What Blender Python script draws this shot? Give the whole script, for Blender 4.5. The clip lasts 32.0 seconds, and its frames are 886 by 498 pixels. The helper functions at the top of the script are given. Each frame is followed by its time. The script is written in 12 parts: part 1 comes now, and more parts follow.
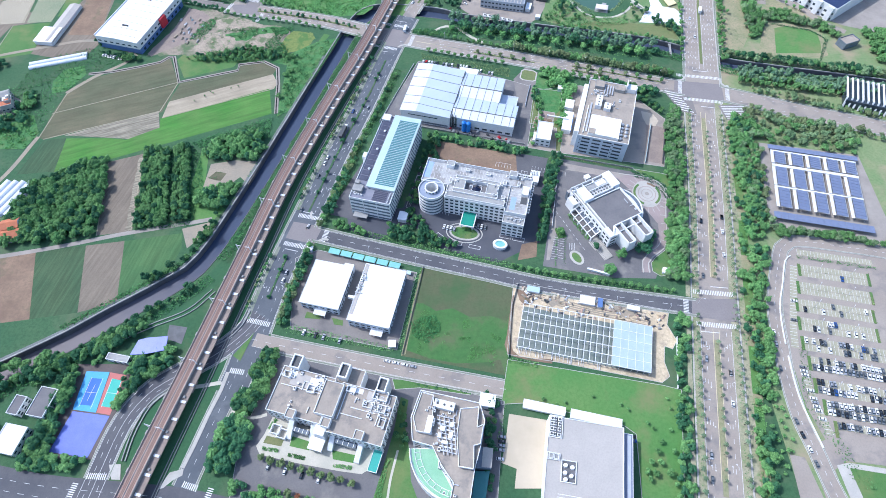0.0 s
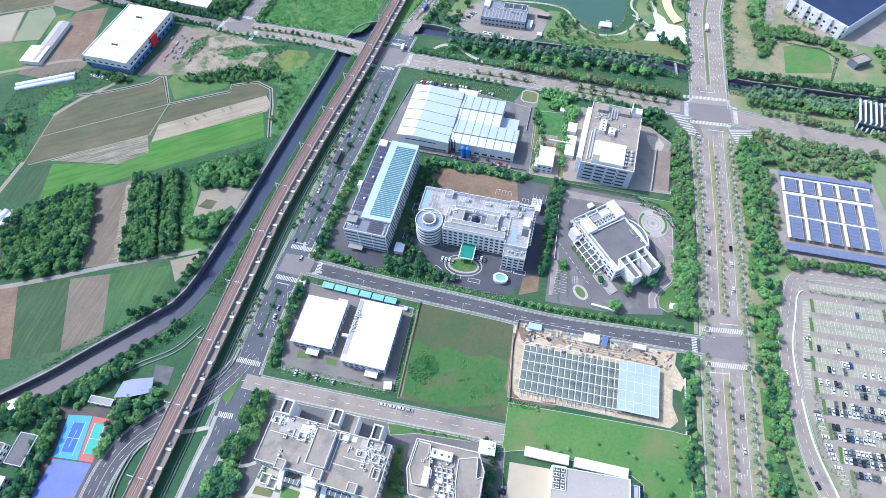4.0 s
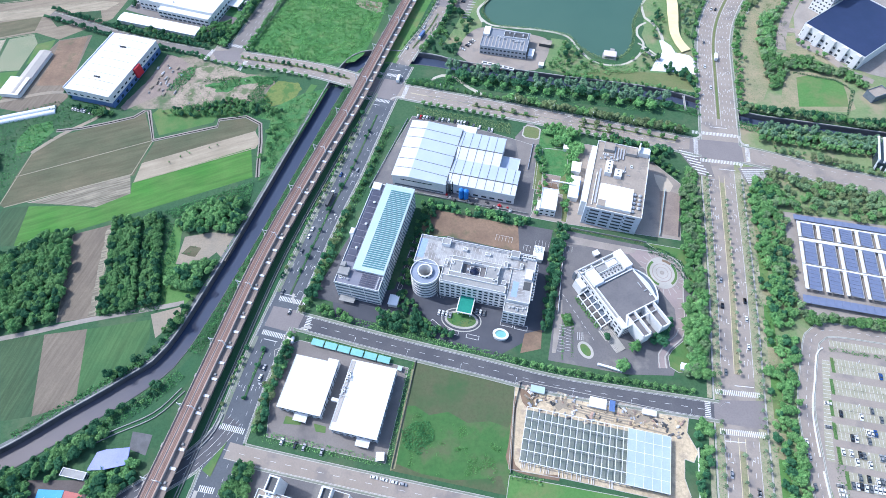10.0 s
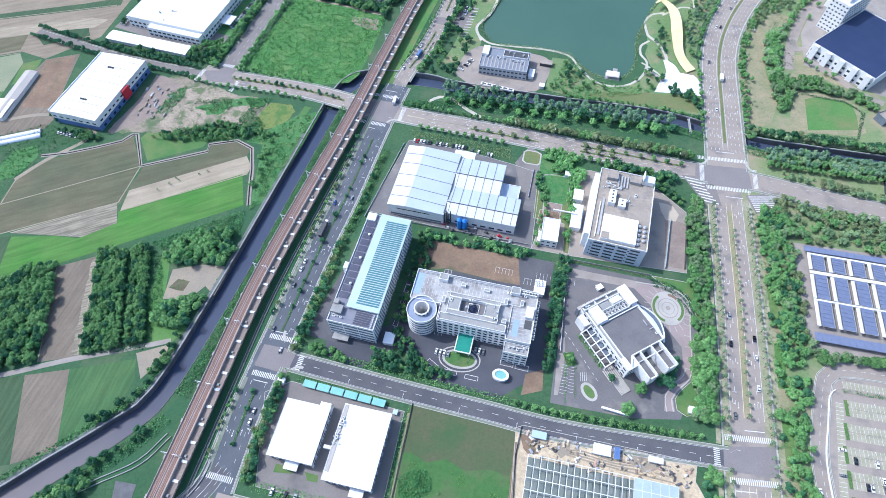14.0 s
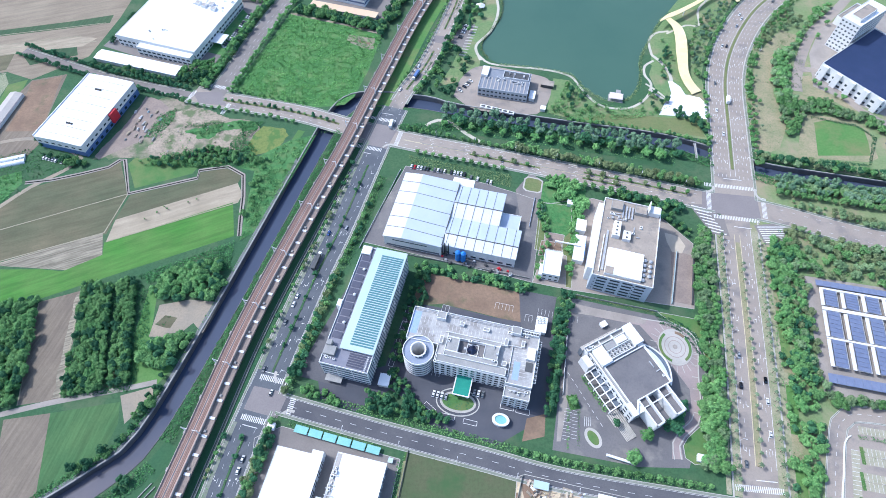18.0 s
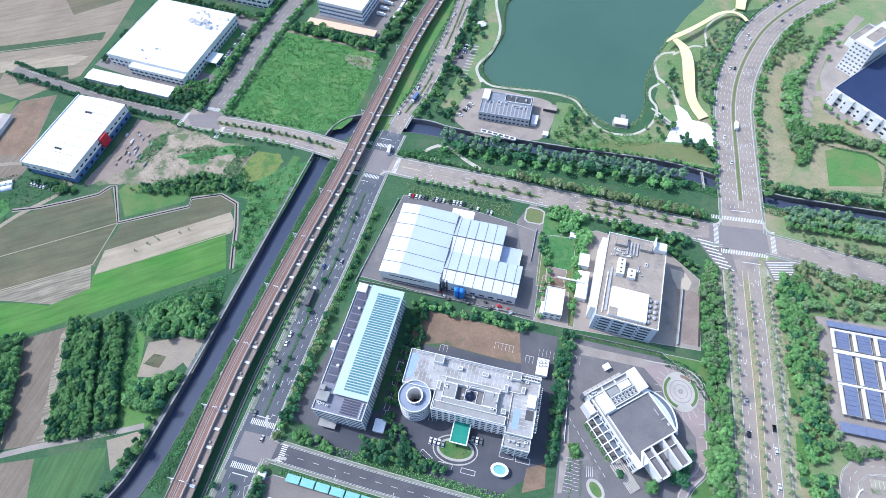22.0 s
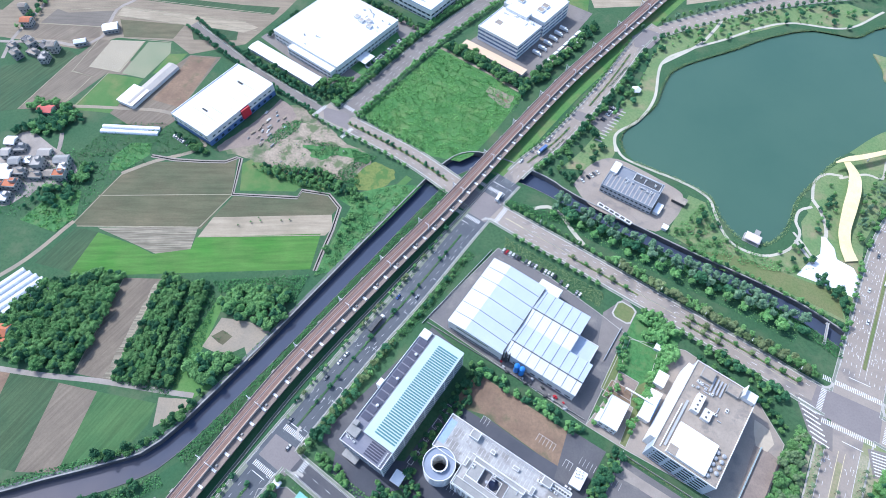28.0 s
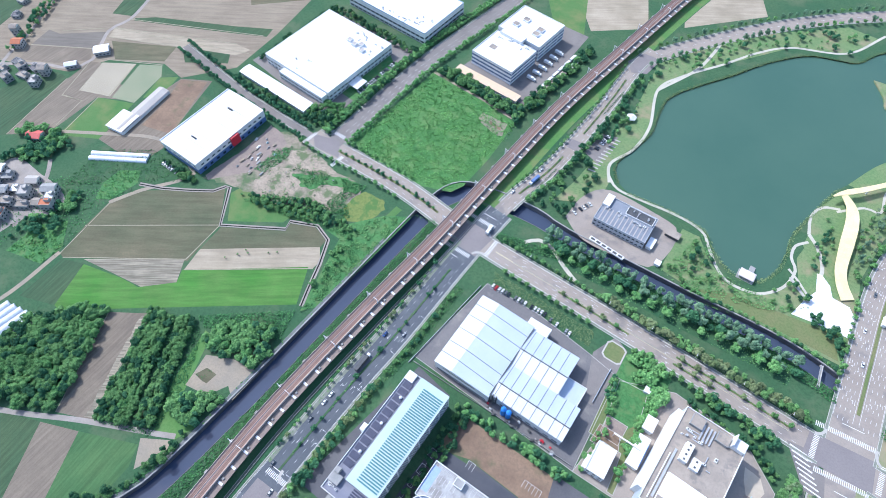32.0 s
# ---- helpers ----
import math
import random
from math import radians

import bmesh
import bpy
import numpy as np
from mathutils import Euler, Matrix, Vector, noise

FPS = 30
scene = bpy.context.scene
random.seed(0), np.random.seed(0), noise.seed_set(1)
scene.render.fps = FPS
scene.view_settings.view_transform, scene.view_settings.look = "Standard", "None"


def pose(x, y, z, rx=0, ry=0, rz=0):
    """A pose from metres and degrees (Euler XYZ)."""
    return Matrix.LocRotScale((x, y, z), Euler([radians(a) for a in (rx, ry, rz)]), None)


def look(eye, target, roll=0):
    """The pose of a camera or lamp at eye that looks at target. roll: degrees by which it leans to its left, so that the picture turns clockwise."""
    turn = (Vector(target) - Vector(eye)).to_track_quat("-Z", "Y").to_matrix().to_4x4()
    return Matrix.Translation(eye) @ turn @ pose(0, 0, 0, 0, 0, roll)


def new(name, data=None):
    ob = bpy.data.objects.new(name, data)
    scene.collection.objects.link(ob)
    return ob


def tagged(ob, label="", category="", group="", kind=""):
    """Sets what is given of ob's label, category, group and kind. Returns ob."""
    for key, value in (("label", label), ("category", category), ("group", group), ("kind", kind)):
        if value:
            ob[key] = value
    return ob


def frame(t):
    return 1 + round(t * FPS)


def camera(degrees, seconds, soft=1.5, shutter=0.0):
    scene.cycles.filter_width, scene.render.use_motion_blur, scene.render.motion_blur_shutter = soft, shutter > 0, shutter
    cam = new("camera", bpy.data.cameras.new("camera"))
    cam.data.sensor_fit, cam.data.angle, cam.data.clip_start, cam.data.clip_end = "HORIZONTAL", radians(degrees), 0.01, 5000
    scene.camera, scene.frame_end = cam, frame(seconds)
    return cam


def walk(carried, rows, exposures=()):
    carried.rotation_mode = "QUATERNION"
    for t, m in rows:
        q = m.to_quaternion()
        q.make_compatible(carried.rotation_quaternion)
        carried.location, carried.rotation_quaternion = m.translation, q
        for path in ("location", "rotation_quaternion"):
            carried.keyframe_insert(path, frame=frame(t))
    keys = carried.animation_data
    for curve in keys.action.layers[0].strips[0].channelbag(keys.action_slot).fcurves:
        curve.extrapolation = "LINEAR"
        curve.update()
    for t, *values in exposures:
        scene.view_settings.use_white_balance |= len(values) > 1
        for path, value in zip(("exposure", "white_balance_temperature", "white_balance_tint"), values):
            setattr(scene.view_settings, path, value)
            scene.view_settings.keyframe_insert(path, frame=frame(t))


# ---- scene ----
SKY, SUN, EXPOSURE, KELVIN, TINT = 0.2, 3.3, 0.16, 5490, 12
VIA = [(-203, -20), (-187, 60), (-168, 140), (-149, 222), (-131, 298), (-104, 384), (-80, 455), (-55, 538), (-24, 636), (14, 732), (54.5, 832), (85, 900)]
cam = camera(75.66, 32.0, soft=0.5)
# seconds, eye x y z, yaw, pitch, roll
PATH = [
    (0, 0.01, 0.01, 358.40, 0.734, -57.389, -0.927),
    (0.5, 0.29, 3.65, 358.38, 0.802, -57.378, -0.975),
    (1, 0.57, 7.32, 358.33, 0.801, -57.365, -0.977),
    (1.5, 0.84, 11.03, 358.25, 0.837, -57.406, -0.981),
    (2, 1.10, 14.77, 358.10, 0.815, -57.403, -0.978),
    (2.5, 1.37, 18.47, 357.96, 0.788, -57.414, -0.992),
    (3, 1.64, 22.11, 357.87, 0.842, -57.387, -1.027),
    (3.5, 1.87, 25.71, 357.84, 0.891, -57.419, -1.058),
    (5.5, 2.55, 40.28, 357.78, 0.906, -57.398, -1.072),
    (6, 2.73, 43.89, 357.81, 0.900, -57.371, -1.052),
    (6.5, 2.92, 47.46, 357.85, 0.912, -57.374, -1.065),
    (7, 3.10, 51.05, 357.82, 0.917, -57.350, -1.074),
    (7.5, 3.27, 54.65, 357.71, 0.910, -57.351, -1.096),
    (8, 3.44, 58.26, 357.59, 0.910, -57.347, -1.100),
    (8.5, 3.66, 61.86, 357.46, 0.891, -57.355, -1.084),
    (9, 3.94, 65.48, 357.34, 0.924, -57.348, -1.116),
    (9.5, 4.22, 69.11, 357.25, 0.919, -57.329, -1.126),
    (10, 4.50, 72.72, 357.22, 0.948, -57.342, -1.148),
    (10.5, 4.76, 76.30, 357.24, 0.968, -57.349, -1.192),
    (11, 5.00, 79.85, 357.27, 0.964, -57.335, -1.157),
    (11.5, 5.18, 83.45, 357.26, 0.941, -57.370, -1.161),
    (12, 5.30, 87.10, 357.19, 0.899, -57.363, -1.153),
    (12.5, 5.40, 90.74, 357.13, 0.902, -57.365, -1.159),
    (13, 5.50, 94.34, 357.12, 0.841, -57.358, -1.099),
    (13.5, 5.62, 97.89, 357.12, 0.818, -57.379, -1.080),
    (14, 5.76, 101.43, 357.12, 0.812, -57.358, -1.073),
    (14.5, 5.91, 104.97, 357.08, 0.812, -57.363, -1.083),
    (16.5, 6.62, 119.22, 356.76, 0.775, -57.315, -1.054),
    (17, 6.78, 122.81, 356.68, 0.763, -57.277, -1.002),
    (17.5, 6.93, 126.41, 356.65, 0.737, -57.300, -1.026),
    (18, 7.11, 130.09, 356.63, 0.727, -57.305, -1.034),
    (18.5, 7.32, 133.84, 356.65, 0.680, -57.332, -1.000),
    (19, 7.58, 137.67, 356.75, 0.680, -57.355, -1.004),
    (19.5, 7.84, 141.58, 356.94, 0.664, -57.412, -1.005),
    (20, 8.07, 145.58, 357.29, 0.674, -57.482, -1.028),
    (20.5, 8.31, 149.57, 357.84, 0.672, -57.591, -1.043),
    (21, 8.58, 153.50, 358.62, 0.861, -57.638, -0.940),
    (21.5, 8.87, 157.32, 359.63, 0.831, -57.701, -0.948),
    (22, 9.22, 161.05, 360.75, 0.987, -57.710, -0.942),
    (22.5, 9.66, 164.67, 361.89, 1.148, -57.783, -0.899),
    (23, 10.20, 168.21, 362.96, 1.439, -57.754, -0.954),
    (23.5, 10.87, 171.70, 363.99, 2.790, -57.769, -0.901),
    (24, 11.60, 175.13, 365.04, 5.353, -57.771, -0.697),
    (24.5, 12.31, 178.58, 366.14, 8.395, -57.796, -0.547),
    (25, 12.91, 182.09, 367.33, 11.457, -57.815, -0.299),
    (25.5, 13.32, 185.74, 368.62, 15.149, -57.894, -0.053),
    (26, 13.55, 189.53, 370.02, 17.500, -57.939, 0.039),
    (26.5, 13.78, 193.33, 371.42, 18.750, -57.984, 0.130),
    (27, 14.01, 197.13, 372.82, 19.450, -58.029, 0.222),
    (27.5, 14.24, 200.92, 374.22, 19.878, -58.073, 0.314),
    (28, 14.42, 204.70, 375.56, 20.077, -58.101, 0.293),
    (28.5, 14.58, 208.45, 376.85, 20.250, -58.141, 0.240),
    (29, 14.72, 212.20, 378.08, 20.372, -58.165, 0.268),
    (29.5, 14.87, 215.95, 379.28, 20.451, -58.233, 0.239),
    (30, 15.03, 219.71, 380.48, 20.561, -58.212, 0.232),
    (30.5, 15.20, 223.45, 381.66, 20.643, -58.252, 0.138),
    (31, 15.36, 227.16, 382.87, 20.715, -58.278, 0.095),
    (31.5, 15.54, 230.83, 384.11, 20.808, -58.311, 0.063),
    (32, 15.71, 234.48, 385.38, 20.829, -58.316, 0.052),
]
walk(cam, [(t, pose(x, y, z, 90 + pitch, 0, yaw) @ pose(0, 0, 0, 0, 0, roll)) for t, x, y, z, yaw, pitch, roll in PATH],
     exposures=[(0.0, EXPOSURE, KELVIN, TINT), (23.0, EXPOSURE, KELVIN, TINT), (32.0, EXPOSURE + 0.06, KELVIN, TINT)])

# ---- light ----
SUN_DIR = Vector((-0.93, 0.36, 0.0)).normalized()
SUN_EL = 50.0
world = bpy.data.worlds.new("sky")
scene.world = world
world.use_nodes = True
wn = world.node_tree.nodes
sky = wn.new("ShaderNodeTexSky")
sky.sky_type = "NISHITA"
sky.sun_disc = False
sky.sun_elevation = radians(SUN_EL)
sky.sun_rotation = math.atan2(SUN_DIR.x, SUN_DIR.y)
sky.air_density, sky.dust_density, sky.ozone_density = 1.2, 2.5, 1.5
world.node_tree.links.new(sky.outputs[0], wn["Background"].inputs[0])
wn["Background"].inputs[1].default_value = SKY
sun_data = bpy.data.lights.new("sun", "SUN")
sun_data.energy, sun_data.angle, sun_data.color = SUN, radians(0.6), (1.0, 0.95, 0.87)
sun = new("sun", sun_data)
sun.matrix_world = look((SUN_DIR * math.cos(radians(SUN_EL)) + Vector((0, 0, math.sin(radians(SUN_EL))))) * 900, (0, 0, 0))

# ---- geometry helpers ----
from mathutils.geometry import delaunay_2d_cdt

rng = np.random.default_rng(7)


def geo():
    return ([], [])


def add_box(g, x, y, z, w, d, h, a=0.0, taper=1.0):
    """A box on its base centre, turned by a degrees."""
    v, f = g
    n = len(v)
    c, s = math.cos(radians(a)), math.sin(radians(a))
    for k, m in ((0.0, 1.0), (h, taper)):
        for p, q in ((-1, -1), (1, -1), (1, 1), (-1, 1)):
            u, t = p * w / 2 * m, q * d / 2 * m
            v.append((x + c * u - s * t, y + s * u + c * t, z + k))
    f += [(n + 3, n + 2, n + 1, n), (n + 4, n + 5, n + 6, n + 7)]
    f += [(n + i, n + (i + 1) % 4, n + 4 + (i + 1) % 4, n + 4 + i) for i in range(4)]
    return g


def add_bar(g, p, q, w, h):
    """A square bar from p to q, w wide and h high, its top along the two points."""
    p, q = Vector(p), Vector(q)
    along = (q - p).normalized()
    side = along.cross(Vector((0, 0, 1)))
    side = side.normalized() * w / 2 if side.length > 1e-4 else Vector((w / 2, 0, 0))
    down = side.cross(along).normalized() * h
    if down.z > 0:
        down = -down
    v, f = g
    n = len(v)
    for e in (p, q):
        for o in (side, -side, down - side, down + side):
            v.append(tuple(e + o))
    f += [(n, n + 1, n + 2, n + 3), (n + 7, n + 6, n + 5, n + 4)]
    f += [(n + (i + 1) % 4, n + i, n + 4 + i, n + 4 + (i + 1) % 4) for i in range(4)]
    return g


def add_cyl(g, x, y, z, r, h, n=12, r2=None):
    v, f = g
    b = len(v)
    for k, rr in ((0, r), (h, r if r2 is None else r2)):
        for i in range(n):
            t = 2 * math.pi * i / n
            v.append((x + rr * math.cos(t), y + rr * math.sin(t), z + k))
    f.append(tuple(b + n + i for i in range(n)))
    f.append(tuple(b + n - 1 - i for i in range(n)))
    f += [(b + i, b + (i + 1) % n, b + n + (i + 1) % n, b + n + i) for i in range(n)]
    return g


def area2(pts):
    return sum(a[0] * b[1] - b[0] * a[1] for a, b in zip(pts, pts[1:] + pts[:1]))


def add_prism(g, pts, z0, z1):
    pts = list(pts)
    if area2(pts) < 0:
        pts.reverse()
    v, f = g
    b, n = len(v), len(pts)
    v += [(x, y, z0) for x, y in pts] + [(x, y, z1) for x, y in pts]
    f.append(tuple(b + n + i for i in range(n)))
    f.append(tuple(b + n - 1 - i for i in range(n)))
    f += [(b + i, b + (i + 1) % n, b + n + (i + 1) % n, b + n + i) for i in range(n)]
    return g


def data(name, g, *mats):
    me = bpy.data.meshes.new(name)
    me.from_pydata(g[0], [], g[1])
    for m in mats:
        me.materials.append(m)
    return me


def put(name, g, material, parent=None, label="", category="", group="", kind=""):
    """One mesh object, top-level or under its thing."""
    me = g if isinstance(g, bpy.types.Mesh) else data(name, g, material)
    ob = new(name, me)
    if parent:
        ob.parent = parent
    return tagged(ob, label, category, group, kind)


def part(name, g, material, parent, label="", at=None):
    ob = put(name, g, material, parent, label)
    if at is not None:
        ob.matrix_basis = at
    return ob


def thing(name, x, y, z=0.0, a=0.0, label="", category="", group="", kind=""):
    ob = new(name)
    ob.empty_display_size = 0.5
    ob.matrix_basis = pose(x, y, z, 0, 0, a)
    return tagged(ob, label, category, group, kind)


def curve_pts(pts, step=6.0):
    """A smooth line through a few points, at even steps."""
    p = [Vector(q).to_2d() if len(q) > 2 else Vector(q) for q in pts]
    p = [p[0] * 2 - p[1]] + p + [p[-1] * 2 - p[-2]]
    out = []
    for i in range(1, len(p) - 2):
        a, b, c, d = p[i - 1:i + 3]
        n = max(1, int((c - b).length / step))
        for k in range(n):
            t = k / n
            out.append(0.5 * (2 * b + (c - a) * t + (2 * a - 5 * b + 4 * c - d) * t * t + (3 * b - a - 3 * c + d) * t ** 3))
    out.append(p[-2])
    return out


def normals(line):
    """The right-hand normal at each point of a line."""
    out = []
    for i in range(len(line)):
        t = (line[min(i + 1, len(line) - 1)] - line[max(i - 1, 0)]).normalized()
        out.append(Vector((t.y, -t.x)))
    return out


def offset(line, o):
    return [p + n * o for p, n in zip(line, normals(line))]


def add_strip(g, line, o0, o1, z0, z1):
    """A solid band along a line, from offset o0 to o1 (to its right), z0 to z1."""
    v, f = g
    b = len(v)
    for p, n in zip(line, normals(line)):
        lo, hi = p + n * o0, p + n * o1
        v += [(lo.x, lo.y, z1), (hi.x, hi.y, z1), (hi.x, hi.y, z0), (lo.x, lo.y, z0)]
    m = len(line)
    for i in range(m - 1):
        k = b + 4 * i
        for j in range(4):
            f.append((k + j, k + (j + 1) % 4, k + 4 + (j + 1) % 4, k + 4 + j)[::-1])
    f += [(b, b + 1, b + 2, b + 3)[::-1], tuple(b + 4 * (m - 1) + j for j in range(4))]
    return g


def along(line, step, start=0.0, end=0.0):
    """Points and directions at even steps along a line."""
    lengths = [0.0]
    for a, b in zip(line, line[1:]):
        lengths.append(lengths[-1] + (b - a).length)
    s, out, i = start, [], 0
    while s <= lengths[-1] - end:
        while i < len(line) - 2 and lengths[i + 1] < s:
            i += 1
        a, b = line[i], line[i + 1]
        d = (b - a).normalized()
        out.append((a + d * (s - lengths[i]), d, math.degrees(math.atan2(d.y, d.x))))
        s += step
    return out


def inside(x, y, pts):
    hit = False
    for (x0, y0), (x1, y1) in zip(pts, pts[1:] + pts[:1]):
        if (y0 > y) != (y1 > y) and x < (x1 - x0) * (y - y0) / (y1 - y0) + x0:
            hit = not hit
    return hit


def scatter(pts, spacing, jitter=0.45):
    """Points strewn over a polygon, about spacing apart."""
    xs, ys = [p[0] for p in pts], [p[1] for p in pts]
    out = []
    row = 0
    y = min(ys)
    while y < max(ys):
        x = min(xs) + (row % 2) * spacing / 2
        while x < max(xs):
            px, py = x + rng.uniform(-1, 1) * jitter * spacing, y + rng.uniform(-1, 1) * jitter * spacing
            if inside(px, py, pts):
                out.append((px, py))
            x += spacing
        y += spacing * 0.87
        row += 1
    return out


# ---- materials ----
def node(nt, kind, **vals):
    n = nt.nodes.new(kind)
    for k, v in vals.items():
        n.inputs[k].default_value = v
    return n


def mat(name, a, b=None, rough=0.85, scale=0.08, fine=1.5, c=None, metal=0.0, bump=0.0, spread=(0.35, 0.65), rand=0.0, spec=0.4, fine_amount=0.35, blotch=None):
    """A surface between two colours by large stains, with fine grain on top, in metres."""
    m = bpy.data.materials.new(name)
    m.use_nodes = True
    nt = m.node_tree
    bsdf = nt.nodes["Principled BSDF"]
    bsdf.inputs["Roughness"].default_value, bsdf.inputs["Metallic"].default_value = rough, metal
    bsdf.inputs["Specular IOR Level"].default_value = spec
    b = b or tuple(v * 0.82 for v in a)
    c = c or tuple(v * 0.6 for v in a)
    pos = nt.nodes.new("ShaderNodeNewGeometry")
    big = node(nt, "ShaderNodeTexNoise", Scale=scale, Detail=6.0, Roughness=0.6)
    small = node(nt, "ShaderNodeTexNoise", Scale=fine, Detail=4.0, Roughness=0.7)
    nt.links.new(pos.outputs["Position"], big.inputs["Vector"])
    nt.links.new(pos.outputs["Position"], small.inputs["Vector"])
    ramp = nt.nodes.new("ShaderNodeMapRange")
    ramp.inputs["From Min"].default_value, ramp.inputs["From Max"].default_value = spread
    nt.links.new(big.outputs["Fac"], ramp.inputs["Value"])
    mix = nt.nodes.new("ShaderNodeMix")
    mix.data_type = "RGBA"
    mix.inputs["A"].default_value, mix.inputs["B"].default_value = (*a, 1), (*b, 1)
    nt.links.new(ramp.outputs["Result"], mix.inputs["Factor"])
    grain = nt.nodes.new("ShaderNodeMapRange")
    grain.inputs["From Min"].default_value, grain.inputs["From Max"].default_value = 0.42, 0.75
    grain.inputs["To Max"].default_value = fine_amount
    nt.links.new(small.outputs["Fac"], grain.inputs["Value"])
    mix2 = nt.nodes.new("ShaderNodeMix")
    mix2.data_type = "RGBA"
    mix2.inputs["B"].default_value = (*c, 1)
    nt.links.new(grain.outputs["Result"], mix2.inputs["Factor"])
    nt.links.new(mix.outputs["Result"], mix2.inputs["A"])
    last = mix2.outputs["Result"]
    if blotch:                  # a third colour in broad worn patches: (colour, scale, from, to)
        col, sc, lo, hi = blotch
        wide = node(nt, "ShaderNodeTexNoise", Scale=sc, Detail=7.0, Roughness=0.62)
        nt.links.new(pos.outputs["Position"], wide.inputs["Vector"])
        edge = nt.nodes.new("ShaderNodeMapRange")
        edge.inputs["From Min"].default_value, edge.inputs["From Max"].default_value = lo, hi
        nt.links.new(wide.outputs["Fac"], edge.inputs["Value"])
        mix3 = nt.nodes.new("ShaderNodeMix")
        mix3.data_type = "RGBA"
        mix3.inputs["B"].default_value = (*col, 1)
        nt.links.new(edge.outputs["Result"], mix3.inputs["Factor"])
        nt.links.new(last, mix3.inputs["A"])
        last = mix3.outputs["Result"]
    if rand:
        info = nt.nodes.new("ShaderNodeObjectInfo")
        span = nt.nodes.new("ShaderNodeMapRange")
        span.inputs["To Min"].default_value, span.inputs["To Max"].default_value = 1 - rand, 1 + rand
        nt.links.new(info.outputs["Random"], span.inputs["Value"])
        hsv = nt.nodes.new("ShaderNodeHueSaturation")
        nt.links.new(last, hsv.inputs["Color"])
        nt.links.new(span.outputs["Result"], hsv.inputs["Value"])
        last = hsv.outputs["Color"]
    nt.links.new(last, bsdf.inputs["Base Color"])
    if bump:
        bp = node(nt, "ShaderNodeBump", Strength=bump, Distance=0.3)
        nt.links.new(small.outputs["Fac"], bp.inputs["Height"])
        nt.links.new(bp.outputs["Normal"], bsdf.inputs["Normal"])
    return m


def furrows(name, a, b, turn, pitch, amount=0.5, scale=0.03, c=None):
    """Ploughed or planted ground: rows of two colours along one direction, over large stains."""
    m = mat(name, a, b, rough=0.95, scale=scale, fine=0.7, c=c)
    nt = m.node_tree
    bsdf = nt.nodes["Principled BSDF"]
    old = bsdf.inputs["Base Color"].links[0].from_socket
    pos = nt.nodes.new("ShaderNodeNewGeometry")
    rot = nt.nodes.new("ShaderNodeMapping")
    rot.inputs["Rotation"].default_value = (0, 0, radians(-turn))
    nt.links.new(pos.outputs["Position"], rot.inputs["Vector"])
    stretch = nt.nodes.new("ShaderNodeMapping")
    stretch.inputs["Scale"].default_value = (0.03, 1.0 / pitch, 1)
    nt.links.new(rot.outputs["Vector"], stretch.inputs["Vector"])
    lines = node(nt, "ShaderNodeTexNoise", Scale=1.0, Detail=3.0, Roughness=0.6)
    nt.links.new(stretch.outputs["Vector"], lines.inputs["Vector"])
    span = nt.nodes.new("ShaderNodeMapRange")
    span.inputs["From Min"].default_value, span.inputs["From Max"].default_value = 0.35, 0.65
    span.inputs["To Min"].default_value, span.inputs["To Max"].default_value = 1 - amount, 1 + amount * 0.6
    nt.links.new(lines.outputs["Fac"], span.inputs["Value"])
    hsv = nt.nodes.new("ShaderNodeHueSaturation")
    nt.links.new(old, hsv.inputs["Color"])
    nt.links.new(span.outputs["Result"], hsv.inputs["Value"])
    nt.links.new(hsv.outputs["Color"], bsdf.inputs["Base Color"])
    return m


def leaves(name, a, b, vary=0.8):
    """Foliage: colour varies from leaf to leaf and from tree to tree."""
    m = bpy.data.materials.new(name)
    m.use_nodes = True
    nt = m.node_tree
    bsdf = nt.nodes["Principled BSDF"]
    bsdf.inputs["Roughness"].default_value = 0.75
    bsdf.inputs["Specular IOR Level"].default_value = 0.1
    g = nt.nodes.new("ShaderNodeNewGeometry")
    big = node(nt, "ShaderNodeTexNoise", Scale=0.07, Detail=3.0)
    nt.links.new(g.outputs["Position"], big.inputs["Vector"])
    add = nt.nodes.new("ShaderNodeMath")
    add.operation = "MULTIPLY_ADD"
    add.inputs[1].default_value = vary
    nt.links.new(g.outputs["Random Per Island"], add.inputs[0])
    sub = nt.nodes.new("ShaderNodeMath")
    sub.operation = "MULTIPLY_ADD"
    sub.inputs[1].default_value, sub.inputs[2].default_value = 1.7, -0.34 - vary / 2
    nt.links.new(big.outputs["Fac"], sub.inputs[0])
    nt.links.new(sub.outputs[0], add.inputs[2])
    mix = nt.nodes.new("ShaderNodeMix")
    mix.data_type = "RGBA"
    mix.inputs["A"].default_value, mix.inputs["B"].default_value = (*a, 1), (*b, 1)
    nt.links.new(add.outputs[0], mix.inputs["Factor"])
    info = nt.nodes.new("ShaderNodeObjectInfo")
    span = nt.nodes.new("ShaderNodeMapRange")
    span.inputs["To Min"].default_value, span.inputs["To Max"].default_value = 0.75, 1.25
    nt.links.new(info.outputs["Random"], span.inputs["Value"])
    hsv = nt.nodes.new("ShaderNodeHueSaturation")
    nt.links.new(mix.outputs["Result"], hsv.inputs["Color"])
    nt.links.new(span.outputs["Result"], hsv.inputs["Value"])
    nt.links.new(hsv.outputs["Color"], bsdf.inputs["Base Color"])
    bsdf.inputs["Subsurface Weight"].default_value = 0.0
    return m


